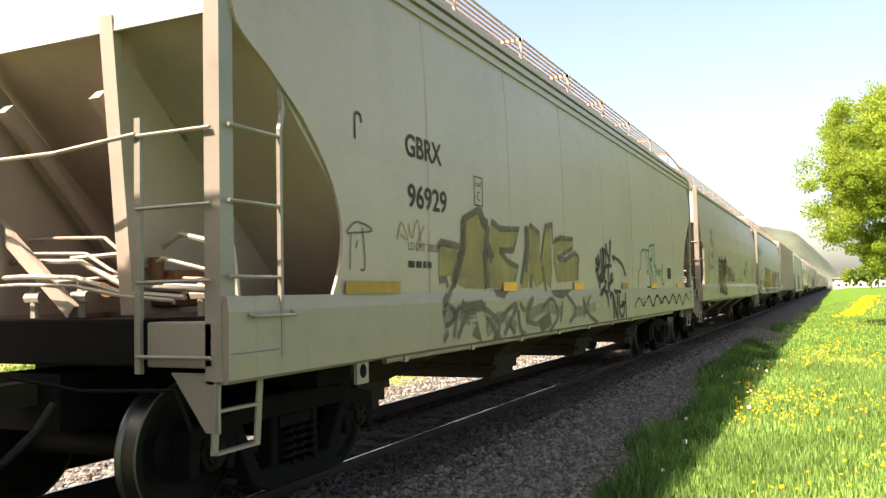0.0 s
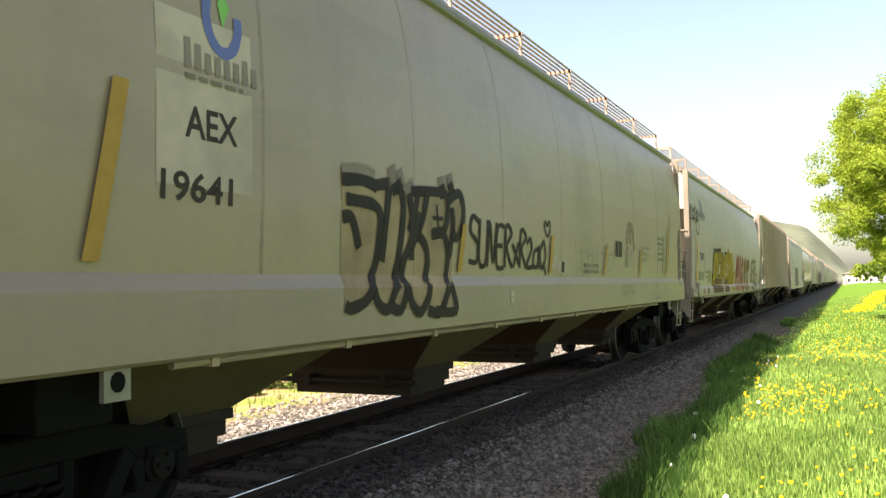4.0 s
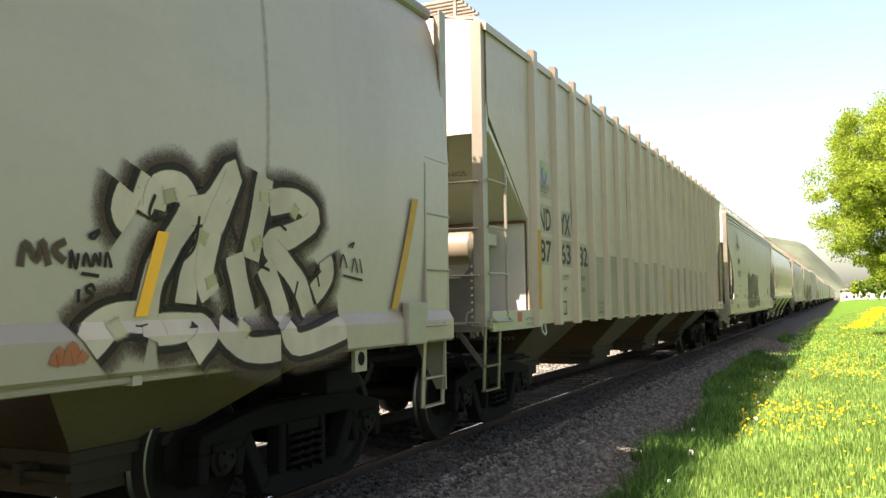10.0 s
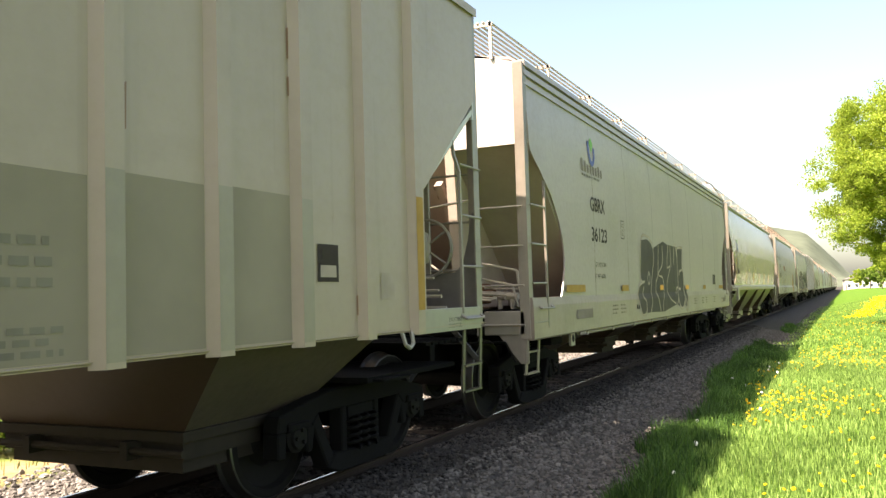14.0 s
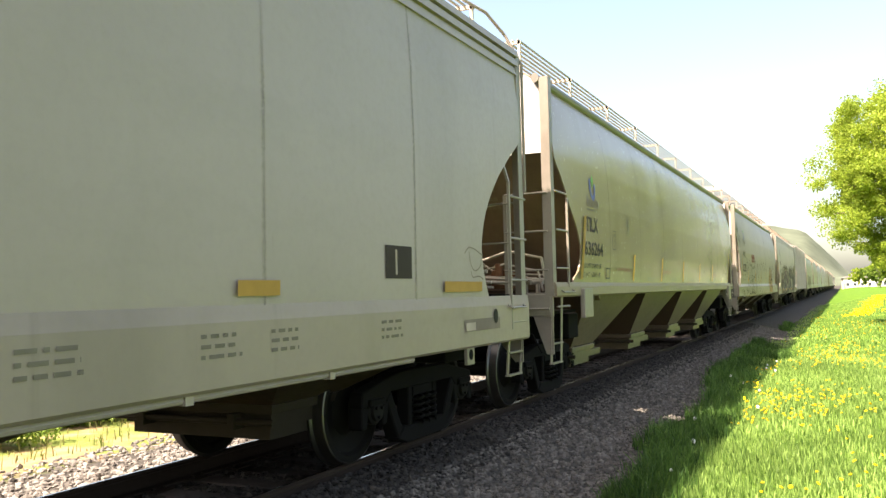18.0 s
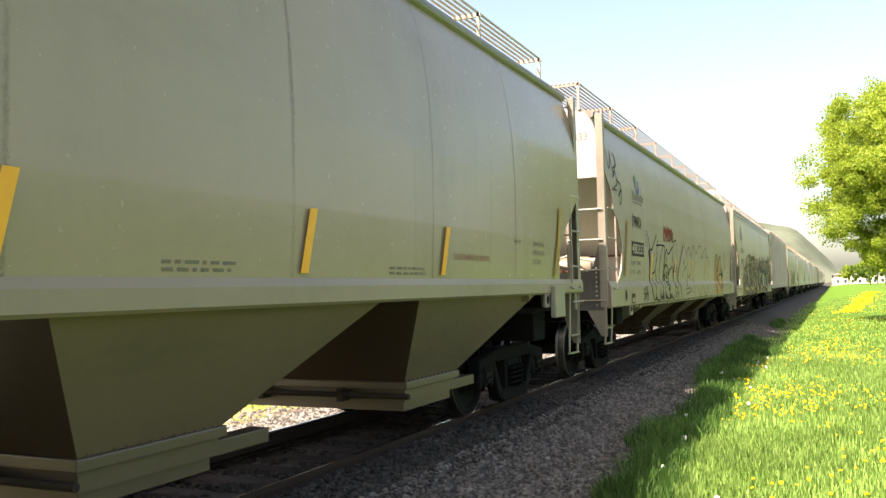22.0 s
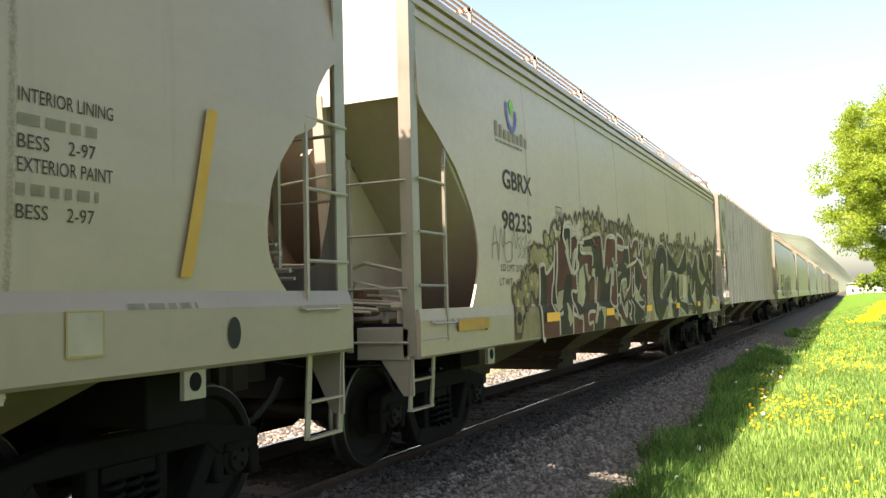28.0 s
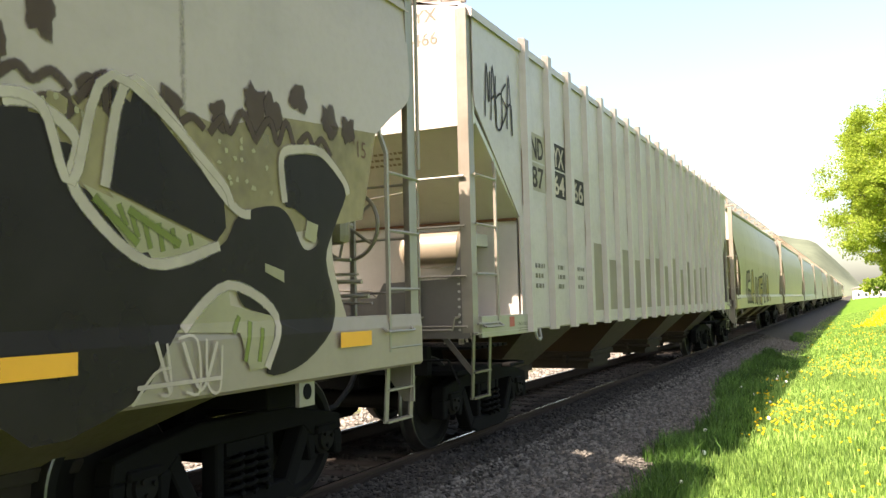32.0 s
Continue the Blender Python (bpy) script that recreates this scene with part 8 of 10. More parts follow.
    s.poly([(2.88, 1.74), (3.06, 1.78), (3.1, 1.69), (3.28, 1.75), (3.39, 1.86), (3.43, 2.02), (3.5, 2.04), (3.71, 2.1), (3.76, 2.22), (4.03, 2.3), (4.1, 2.23), (4.1, 2.16), (4.39, 2.15), (4.65, 2.16), (4.6, 1.02), (4, 1), (3.5, 0.98), (2.9, 0.98), (2.86, 1.34)], "darkgreen", 4)
    s.poly([(5.39, 1.83), (5.53, 1.86), (5.61, 1.94), (5.73, 2.23), (6.23, 2.24), (6.32, 2.25), (6.35, 2.33), (6.71, 2.27), (6.73, 2.13), (7.04, 2.18), (7.05, 2.31), (7.13, 2.31), (7.22, 2.18), (7.41, 2.3), (7.69, 2.3), (7.74, 2.26), (7.97, 2.24), (7.96, 1.92), (8.03, 1.77), (8.24, 1.72), (8.38, 1.87), (8.31, 1.43), (8.39, 1.15), (8.35, 0.98), (6.87, 0.98), (5.39, 1.02)], "darkgreen", 4)
    s.poly([(3.54, 2.06), (3.71, 2.11), (3.87, 2.03), (4.03, 1.81), (4.08, 1.71), (3.86, 1.7), (3.71, 1.53), (3.52, 1.5), (3.45, 1.53), (3.52, 1.84)], "maroon", 5)
    s.poly([(3.12, 1.68), (3.39, 1.83), (3.43, 1.74), (3.28, 1.53), (3.22, 1.36), (3.1, 1.31), (3.12, 1.53)], "maroon", 5)
    s.poly([(2.91, 1.15), (3.5, 1.22), (3.5, 0.98), (2.91, 0.98)], "maroon", 5)
    s.poly([(4.38, 1.93), (5.01, 2.01), (4.97, 1.72), (4.72, 1.65), (4.66, 1.87)], "maroon", 5)
    s.poly([(4.04, 1.26), (4.44, 1.16), (4.44, 0.98), (4.04, 0.98)], "maroon", 5)
    s.poly([(4.11, 2.15), (4.34, 2.15), (4.32, 2.05), (4.14, 1.98)], "maroon", 5)
    s.poly([(5.74, 2.21), (6.25, 2.24), (6.25, 1.99), (6.05, 1.98), (5.98, 1.83), (5.8, 1.77), (5.64, 1.83), (5.67, 2.05)], "maroon", 5)
    s.poly([(6.35, 2.31), (6.7, 2.25), (6.69, 2.15), (6.35, 2.19)], "maroon", 5)
    s.poly([(6.25, 2.14), (6.69, 2.12), (6.72, 2.04), (6.59, 1.91), (6.25, 1.88)], "maroon", 5)
    s.poly([(7.35, 2.28), (7.68, 2.29), (7.67, 2.18), (7.41, 2.09), (7.15, 1.96), (7.2, 2.13)], "maroon", 5)
    s.poly([(7.58, 2.03), (8.03, 1.77), (8.35, 1.82), (8.27, 1.43), (7.82, 1.61)], "maroon", 5)
    s.poly([(6.89, 1.53), (7.09, 1.63), (7.14, 1.41), (6.9, 1.35)], "maroon", 5)
    s.poly([(5.93, 1.43), (5.95, 1.55), (6.25, 1.59), (6.23, 1.34), (6.07, 1.27), (5.95, 1.3)], "maroon", 5)
    s.poly([(6.28, 1.42), (6.43, 1.44), (6.49, 1.25), (6.28, 1.26)], "maroon", 5)
    s.poly([(5.88, 1.17), (6.34, 1.04), (6.34, 0.98), (5.53, 1), (5.53, 1.08)], "maroon", 5)
    s.poly([(7.14, 1.86), (7.46, 1.94), (7.4, 1.64), (7.24, 1.47)], "maroon", 5)
    s.poly([(6.42, 1.25), (6.7, 1.12), (6.74, 0.98), (6.45, 1.03)], "maroon", 5)
    s.poly([(3.52, 1.49), (3.73, 1.52), (3.65, 1.31), (3.46, 1.25), (3.34, 1.35), (3.45, 1.35)], "palegreen", 6)
    s.poly([(3.84, 1.21), (3.97, 1.27), (4.01, 1.13), (3.89, 1.07)], "palegreen", 6)
    s.poly([(4.38, 1.75), (4.58, 1.84), (4.65, 1.62), (4.49, 1.32), (4.29, 1.43)], "palegreen", 6)
    s.poly([(5.74, 1.86), (5.87, 1.7), (5.8, 1.63), (5.69, 1.6), (5.64, 1.63)], "palegreen", 6)
    s.poly([(6, 1.96), (6.11, 1.99), (6.14, 1.93), (6.25, 1.9), (6.23, 1.79), (6.14, 1.81), (6.08, 1.89)], "palegreen", 6)
    s.poly([(6.34, 1.79), (6.6, 1.78), (6.47, 1.73), (6.34, 1.7)], "palegreen", 6)
    s.poly([(6.57, 1.63), (6.8, 1.66), (6.8, 1.55), (6.72, 1.5), (6.9, 1.47), (6.71, 1.36), (6.59, 1.48)], "palegreen", 6)
    s.poly([(6.38, 1.12), (6.57, 1.05), (6.75, 0.98), (6.38, 0.98)], "palegreen", 6)
    s.poly([(6, 1.18), (6.23, 1.21), (6.23, 1.07), (6.03, 1.12)], "palegreen", 6)
    s.poly([(6.49, 1.48), (6.58, 1.25), (6.8, 1.35), (6.74, 1.09), (6.5, 1.27)], "palegreen", 6)
    s.poly([(7.43, 1.61), (7.67, 1.47), (7.96, 1.34), (7.51, 1.33), (7.38, 1.37)], "palegreen", 6)
    s.poly([(7.35, 2.04), (7.58, 2.21), (7.65, 2.07), (7.41, 2.02)], "palegreen", 6)
    s.poly([(6.75, 1.93), (6.9, 1.92), (6.95, 1.84)], "palegreen", 6)
    s.poly([(8.31, 1.39), (8.39, 1.15), (8.35, 1), (7.99, 0.99)], "palegreen", 6)
    s.strokes([[(2.85, 1.34), (2.88, 1.53), (2.88, 1.74), (2.91, 1.79), (3.06, 1.79), (3.1, 1.7), (3.28, 1.77), (3.41, 1.86)], [(3.43, 2.03), (3.39, 1.8), (3.36, 1.62), (3.3, 1.53), (3.28, 1.36), (3.43, 1.23), (3.64, 1.25)], [(3.52, 2.07), (3.5, 1.78), (3.43, 1.53), (3.48, 1.37)], [(3.74, 2.15), (3.87, 2.03), (3.97, 1.87), (4.09, 1.74), (4.14, 1.81), (4.2, 1.99), (4.35, 2.02)], [(3.74, 2.13), (3.82, 2.3), (4.09, 2.33), (4.11, 2.16)], [(4.09, 2.21), (4.35, 2.21), (4.38, 2.12), (4.61, 2.12)], [(4.32, 2.04), (4.2, 1.89), (4.14, 1.71), (4.35, 1.82), (4.29, 1.89)], [(2.87, 1.34), (2.9, 0.99), (2.97, 0.98)]], 0.045, "whitep", 7, soft=0.45)
    s.strokes([[(4.07, 1.33), (4.05, 1.23), (4.23, 1.19), (4.44, 1.14), (4.44, 0.98)], [(3.5, 1.23), (3.5, 0.99)], [(4.03, 1.27), (4.02, 0.98)]], 0.045, "whitep", 7, soft=0.45)
    s.strokes([[(5.53, 1.86), (5.61, 1.94), (5.73, 2.24), (5.95, 2.26), (6.23, 2.25), (6.25, 1.96), (6.21, 1.93)], [(6.35, 2.34), (6.7, 2.28), (6.72, 2.13), (6.35, 2.14), (6.35, 2.34)], [(6.26, 2.17), (6.67, 2.16), (7.04, 2.18), (7.04, 2.32), (7.14, 2.32), (7.22, 2.18), (7.41, 2.31), (7.71, 2.32), (7.73, 2.06)], [(5.86, 1.78), (5.98, 1.8), (5.92, 1.5), (5.89, 1.38), (5.94, 1.3), (6.1, 1.27), (6.24, 1.32), (6.27, 1.53), (6.25, 1.85), (6.34, 1.86)], [(6.06, 1.84), (5.98, 1.62), (6.05, 1.62), (6.08, 1.82)], [(7.04, 2.18), (7.06, 1.92), (6.9, 1.86), (7.11, 1.89), (7.09, 1.67), (6.99, 1.54), (6.8, 1.5)]], 0.045, "whitep", 7, soft=0.45)
    s.strokes([[(7.09, 1.89), (7.52, 1.97), (7.58, 2.03), (7.89, 1.91), (8.03, 1.77), (8.24, 1.72), (8.36, 1.88), (8.41, 1.85), (8.31, 1.43)], [(7.24, 1.8), (7.21, 1.44), (7.35, 1.47), (7.38, 1.71), (7.29, 1.72)]], 0.045, "whitep", 7, soft=0.45)
    s.strokes([[(7.41, 1.88), (7.4, 1.61), (7.63, 1.47), (7.84, 1.61)], [(6.43, 1.42), (6.51, 1.59), (6.59, 1.65), (6.83, 1.67), (6.8, 1.54)], [(6.94, 1.35), (7.07, 1.28), (7.01, 1.16), (6.92, 1.13), (7.06, 1.05)], [(7.11, 1.36), (7.27, 1.24), (7.21, 1.11), (7.27, 0.98)], [(6.1, 1.27), (6.23, 1.2), (6.23, 1.16), (6.38, 1.12), (6.36, 0.98)], [(6.47, 1.45), (6.53, 1.25), (6.74, 1.12), (6.82, 1.35)], [(7.4, 1.37), (7.73, 1.24), (7.99, 1.25)], [(8.39, 1.85), (8.31, 1.47), (8.4, 1.31), (8.34, 0.98)], [(7.73, 2.05), (7.97, 2.26), (8.03, 1.92), (7.77, 2.01)]], 0.045, "whitep", 7, soft=0.45)
    s.strokes([[(7.76, 1.06), (7.84, 1.03)], [(7.83, 1.2), (7.99, 1.17), (7.92, 1.06), (8.13, 1.08)], [(7.96, 1.21), (8.09, 1.36), (8.02, 1.43), (7.94, 1.39), (8, 1.33)], [(8.13, 1.2), (8.09, 1.02)], [(8.22, 1.16), (8.31, 1.15), (8.27, 1), (8.2, 1.08)], [(7.99, 0.99), (8.35, 1.03)]], 0.02, "whitep", 8)
    s.poly([(8.41, 1.94), (8.81, 1.97), (8.71, 1.38), (8.77, 0.98), (8.38, 0.99), (8.35, 1.39)], "camo", 3)
    s.poly([(9, 2.03), (9.16, 2.22), (9.36, 2.3), (9.58, 2.33), (9.84, 2.29), (10.01, 2.14), (10.04, 2), (9.95, 1.82), (9.76, 1.64), (9.62, 1.54), (9.67, 1.93), (9.46, 1.93), (9.44, 1.55), (9.38, 1.4), (9.59, 1.4), (9.95, 1.56), (10.38, 1.8), (10.63, 1.84), (10.84, 1.77), (10.92, 1.57), (10.92, 1.36), (10.5, 1.28), (10.38, 1.5), (10.06, 1.3), (9.82, 1.15), (9.41, 1), (9.21, 0.98), (9, 1.07), (8.85, 1.2), (8.79, 1.51), (8.86, 1.81)], "charcoal", 4, ease=True)
    s.poly([(10.1, 2.35), (10.14, 2.31), (10.38, 2.19), (10.79, 2.04), (11.17, 1.97), (11.54, 2.13), (12.11, 2.41), (12.12, 2), (12.07, 1.91), (11.75, 1.85), (11.67, 1.57), (11.58, 1.31), (11.67, 1.26), (12.1, 1.21), (12.05, 1), (11.23, 1.17), (11.1, 1.15), (10.95, 1.01), (10.5, 1), (10.4, 1.25), (10.9, 1.26), (10.98, 1.5), (11.01, 1.67), (11.17, 1.84), (10.38, 1.86), (10.07, 1.85)], "charcoal", 4, ease=True)
    s.poly([(12.18, 2.04), (12.45, 2.12), (12.73, 2.02), (12.79, 1.9), (12.5, 1.58), (12.71, 1.31), (13.16, 1.11), (12.94, 0.98), (12.27, 1.06), (12.21, 1.33), (12.32, 1.71), (12.24, 1.79)], "charcoal", 4)
    s.poly([(12.79, 1.86), (13.26, 2.27), (13.52, 2.27), (13.54, 2.04), (14.25, 1.71), (14.39, 1.49), (13.89, 1.07), (13.27, 0.98), (13.05, 1.12), (13.33, 1.39), (13.24, 1.93), (13, 1.49), (12.69, 1.4)], "charcoal", 4)
    s.poly([(13.82, 2.48), (14.43, 2.16), (14.26, 1.87), (13.83, 2.01)], "charcoal", 4)
    s.poly([(13.26, 2.26), (13.38, 2.29), (13.39, 2.16), (13.62, 2.16), (13.64, 1.96), (14.05, 1.66), (14.55, 1.76), (14.72, 1.95), (15.02, 2.03), (15.18, 1.98), (15.33, 1.79), (15.48, 1.84), (15.39, 1.96), (15.24, 2.03), (15.13, 2.06), (15.13, 2.31), (15.3, 2.38), (15.62, 2.38), (15.82, 2.22), (15.68, 1.96), (15.57, 1.73), (15.67, 1.37), (15.32, 1.1), (14.93, 1.06), (15.03, 1.35), (14.76, 1.44), (14.62, 1.56), (14.23, 1.32), (13.93, 1), (13.27, 0.98)], "charcoal", 4, ease=True)
    s.poly([(13.79, 2), (13.96, 2.5), (14.59, 2.03), (14.61, 1.87), (14.53, 1.79)], "charcoal", 4)
    s.poly([(9.47, 1.93), (9.67, 1.93), (9.62, 1.56), (9.57, 1.5), (9.44, 1.43)], "palegreen", 6)
    s.poly([(10.07, 1.82), (10.39, 1.84), (10.13, 1.74), (9.69, 1.53), (9.95, 1.7)], "palegreen", 6)
    s.poly([(11.2, 1.82), (11.75, 1.83), (11.56, 1.53), (11.51, 1.34), (11.25, 1.35)], "palegreen", 6)
    s.poly([(10.38, 1.48), (10.42, 1.31), (9.94, 1.31), (10.09, 1.38)], "palegreen", 6)
    s.poly([(9.86, 1.25), (9.89, 1), (9.41, 1)], "palegreen", 6)
    s.poly([(11.1, 1.17), (11.78, 1.02), (10.95, 1)], "palegreen", 6)
    s.poly([(10.84, 1.82), (11.03, 1.81), (10.97, 1.6)], "palegreen", 6)
    s.poly([(13.66, 2), (14.41, 1.79), (13.97, 1.7)], "palegreen", 6)
    s.poly([(12.24, 1.83), (12.46, 1.82), (12.46, 1.67), (12.32, 1.62)], "palegreen", 6)
    s.poly([(13.81, 1.98), (14.53, 1.77), (14.09, 1.66)], "palegreen", 6)
    s.poly([(14.23, 1.32), (14.62, 1.56), (14.64, 1.45), (15.04, 1.38), (14.93, 1.09), (14.78, 1.09), (14.7, 1.3)], "palegreen", 6)
    s.poly([(14.94, 1.69), (15.12, 1.65), (15.12, 1.58), (14.94, 1.64)], "palegreen", 6)
    s.poly([(15.36, 1.97), (15.48, 1.95), (15.45, 1.83), (15.33, 1.86)], "palegreen", 6)
    s.strokes([[(9, 2.05), (9.16, 2.23), (9.36, 2.33), (9.58, 2.36), (9.84, 2.31), (10.05, 2.15)], [(10.09, 1.85), (10.07, 2.33), (10.14, 2.32), (10.79, 2.06), (11.17, 1.97), (11.58, 2.15), (12.09, 2.42), (12.18, 2.47), (12.18, 2.06), (12.48, 2.15), (12.76, 2.02), (13.08, 2.16), (13.2, 2.31), (13.44, 2.31), (13.6, 2), (13.82, 2.53), (14.51, 2.16), (14.65, 2)], [(10.05, 1.85), (10.41, 1.84), (10.11, 1.71), (9.69, 1.53)], [(9.47, 1.94), (9.67, 1.95), (9.62, 1.54), (9.72, 1.56)], [(9.47, 1.94), (9.4, 1.4), (9.59, 1.41)], [(10.38, 1.5), (10.06, 1.3), (10.42, 1.3)], [(11.2, 1.82), (11.25, 1.35), (11.66, 1.3)], [(10.95, 1.01), (11.1, 1.17), (11.78, 1.02)]], 0.045, "whitep", 7, soft=0.45)
    s.strokes([[(13.78, 2), (13.96, 2.54), (14.62, 2.02), (14.81, 1.96)], [(13.26, 2.3), (13.42, 2.31), (13.62, 2.19), (13.62, 1.96), (14.05, 1.66), (14.55, 1.77)], [(15.13, 2.06), (15.1, 2.33), (15.25, 2.4), (15.52, 2.42), (15.78, 2.27), (15.83, 2.18)], [(14.27, 1.33), (14.62, 1.56), (15.04, 1.38), (14.93, 1.09)]], 0.05, "whitep", 7, soft=0.45)
    s.strokes([[(9.97, 1.27), (9.99, 1.07), (9.89, 1.05)], [(10.09, 1.27), (10.11, 1)], [(10.23, 1.29), (10.18, 1.02), (10.36, 1.1)], [(9.93, 1.16), (10.41, 1.13)], [(12.19, 1.22), (12.6, 1.21)], [(12.28, 1.26), (12.31, 1.02)], [(12.46, 1.25), (12.54, 1.01)], [(12.18, 1.1), (12.59, 1.05)], [(14.08, 1.28), (14.17, 1.03)], [(14.26, 1.27), (14.39, 1.02), (14.51, 1.26)], [(13.96, 1.07), (14.54, 1.07)]], 0.022, "whitep", 8)
    s.strokes([[(14.15, 1.27), (14.18, 1.04), (14.11, 1.02)], [(14.23, 1.29), (14.36, 1.28), (14.38, 1.02), (14.28, 1.02)], [(14.43, 1.28), (14.44, 1.04), (14.53, 1.01), (14.55, 1.24)], [(13.93, 0.99), (14.07, 1.13), (14.18, 1.15)]], 0.016, "whitep", 8)
    s.strokes([[(9.5, 1.89), (9.49, 1.63)], [(9.57, 1.91), (9.54, 1.55)], [(9.64, 1.9), (9.6, 1.61)], [(9.8, 1.64), (10.07, 1.78)], [(10.16, 1.8), (9.95, 1.69)], [(11.26, 1.79), (11.36, 1.42)], [(11.46, 1.8), (11.46, 1.5)], [(11.6, 1.79), (11.53, 1.57)], [(9.51, 1.04), (9.78, 1.18)], [(9.64, 1), (9.84, 1.12)], [(9.74, 1), (9.86, 1.06)], [(10.06, 1.33), (10.36, 1.42)], [(11.04, 1.05), (11.22, 1.12)], [(11.22, 1.03), (11.49, 1.05)], [(13.72, 1.95), (13.98, 1.75)], [(13.92, 1.91), (14.26, 1.76)]], 0.035, "greenstreak", 7, soft=0.8)
    s.strokes([[(13.86, 1.93), (13.91, 1.83)], [(13.93, 1.91), (13.98, 1.78)], [(14.01, 1.88), (14.06, 1.73)], [(14.11, 1.86), (14.14, 1.72)], [(14.2, 1.84), (14.23, 1.74)], [(14.32, 1.82), (14.34, 1.76)], [(14.71, 1.39), (14.65, 1.3)], [(14.8, 1.36), (14.74, 1.14)], [(14.9, 1.32), (14.86, 1.13)]], 0.025, "greenstreak", 7, soft=0.8)
    rng = random.Random(77)
    dots = []
    for k in range(260):
        y = rng.uniform(3.3, 15.8)
        z = rng.uniform(-0.28, 0.06) + interp(y, [(3.3, 2.2), (4.6, 2.42), (6.5, 2.36), (8.6, 2.30), (9.4, 2.15), (10.6, 2.32), (11.6, 2.30), (12.6, 2.38), (14.0, 2.30), (15.8, 2.42)])
        dots.append((y, z, 0.014, 0.014))
    tagged(s.blobs(dots, "palegreen", 3, 78, 1.0), kind="stuff")
    for k in range(30):
        y = 3.4 + k * 0.41
        z = interp(y, [(3.3, 2.28), (4.6, 2.48), (6.5, 2.42), (8.6, 2.36), (9.4, 2.22), (10.6, 2.40), (11.6, 2.38), (12.6, 2.46), (14.0, 2.40), (15.8, 2.50)])
        s.strokes([[(y + 0.09 * j + rng.uniform(-0.03, 0.03), z + (0.08 if j % 2 else -0.05) * rng.uniform(0.3, 1.4)) for j in range(5)]], 0.04, "umber", 2, soft=0.5)
    # grey highlights inside the letters, brown in their windows, more blotches over the first one
    s.strokes([[(9.04, 1.91), (9.13, 2.08), (9.28, 2.22), (9.53, 2.29), (9.76, 2.29), (9.94, 2.19), (10.01, 2.03), (9.91, 1.81)], [(10.15, 2.23), (10.41, 2.16), (10.75, 2.06), (11.09, 1.96)], [(9.57, 1.43), (9.88, 1.54), (10.22, 1.7), (10.53, 1.81), (10.74, 1.8), (10.91, 1.66), (10.94, 1.52)], [(12.17, 2.03), (12.47, 2.08), (12.69, 1.98)]], 0.05, "gunmetal", 8, soft=0.8)
    s.poly([(9.48, 1.62), (9.59, 1.63), (9.56, 1.51), (9.46, 1.47)], "brown", 8)
    s.poly([(11.24, 1.51), (11.52, 1.52), (11.54, 1.40), (11.29, 1.38)], "khaki", 8)
    heap = [(9.61, 2.45, 0.08, 0.07), (9.74, 2.47, 0.08, 0.08), (9.90, 2.49, 0.10, 0.08), (9.94, 2.35, 0.09, 0.07), (10.06, 2.37, 0.06, 0.06), (10.24, 2.46, 0.09, 0.09), (10.38, 2.32, 0.10, 0.10), (10.58, 2.30, 0.10, 0.10), (9.80, 2.38, 0.12, 0.06)]
    s.blobs(heap, "umber", 1, 91, 1.0)
    s.blobs([(y, z, a * 0.55, b * 0.55) for y, z, a, b in heap], "camo", 2, 92, 1.0)
    s.text("'15", 15.92, 2.46, 0.16, 0.12, "brown", 3)
    for y0, y1, m in ((0.69, 1.37, "amber"), (3.02, 3.48, "orange"), (5.55, 5.98, "orange"), (8.1, 8.5, "orange"), (10.7, 11.1, "orange"), (13.25, 13.62, "orange"), (15.69, 16.08, "orange")):
        s.reflector(y0, y1, 1.16, 1.26, m)
    s.blobs([(1.32, 1.20, 0.05, 0.05), (2.2, 1.22, 0.06, 0.06)], "hose", 4, 3, 1.0, 0.0, "slot")
    s.bars(12.45, 1.66, 0.42, 3, 0.03, 0.075, "greyspray", 9, 5)


def mark_i():
    s = Side(9)
    gap = (17.2 - 2.84) / 19.0
    panel = lambda k: 1.42 + k * gap + 0.13
    for body, k, z in (("ND", 0, 3.01), ("YX", 1, 3.01), ("87", 0, 2.68), ("64", 1, 2.68), ("66", 2, 2.68)):
        s.rect(panel(k) - 0.01, panel(k) + gap - 0.25, z - 0.03, z + 0.28, "charcoal" if k else "patch", 0)
        s.text(body, panel(k) + 0.05, z, gap - 0.36, 0.24, "whitep" if k else "black", 2, bold=0.02)
    s.strokes(scribble(91, 5, 0.35, 3.15, 0.7, 0.6), 0.025, "charcoal", 2)
    for k in range(0, 3):
        s.bars(panel(k) + 0.05, 1.8, 0.36, 3, 0.05, 0.11, "faint", 1, k)
    for k in range(3, 16):
        s.rect(panel(k) - 0.02, panel(k) + gap - 0.24, 1.30, 2.1 + 0.1 * math.sin(k * 2.7), "repaint", 0)
    rng = random.Random(5)
    for k in range(19):
        bm = bmesh.new()
        for e in (-1, 1):
            z, h, a = rng.uniform(1.2, 3.2), rng.uniform(0.2, 0.8), 1.42 + k * gap + e * 0.106
            bm.faces.new([bm.verts.new((0, *p)) for p in ((a - 0.010, z), (a + 0.016, z), (a + 0.020, z + h), (a - 0.014, z + h * 0.9))])
        s.lay("rust_streak", bm, "ruststain", 1)


def mark_far():
    s = Side(10)
    block_letters(s, [3, 1, 5, 0, 2, 1], 2.5, 1.2, 8.0, 1.0, ["greyspray", "khaki"], "charcoal", 0.08, 1, 61)


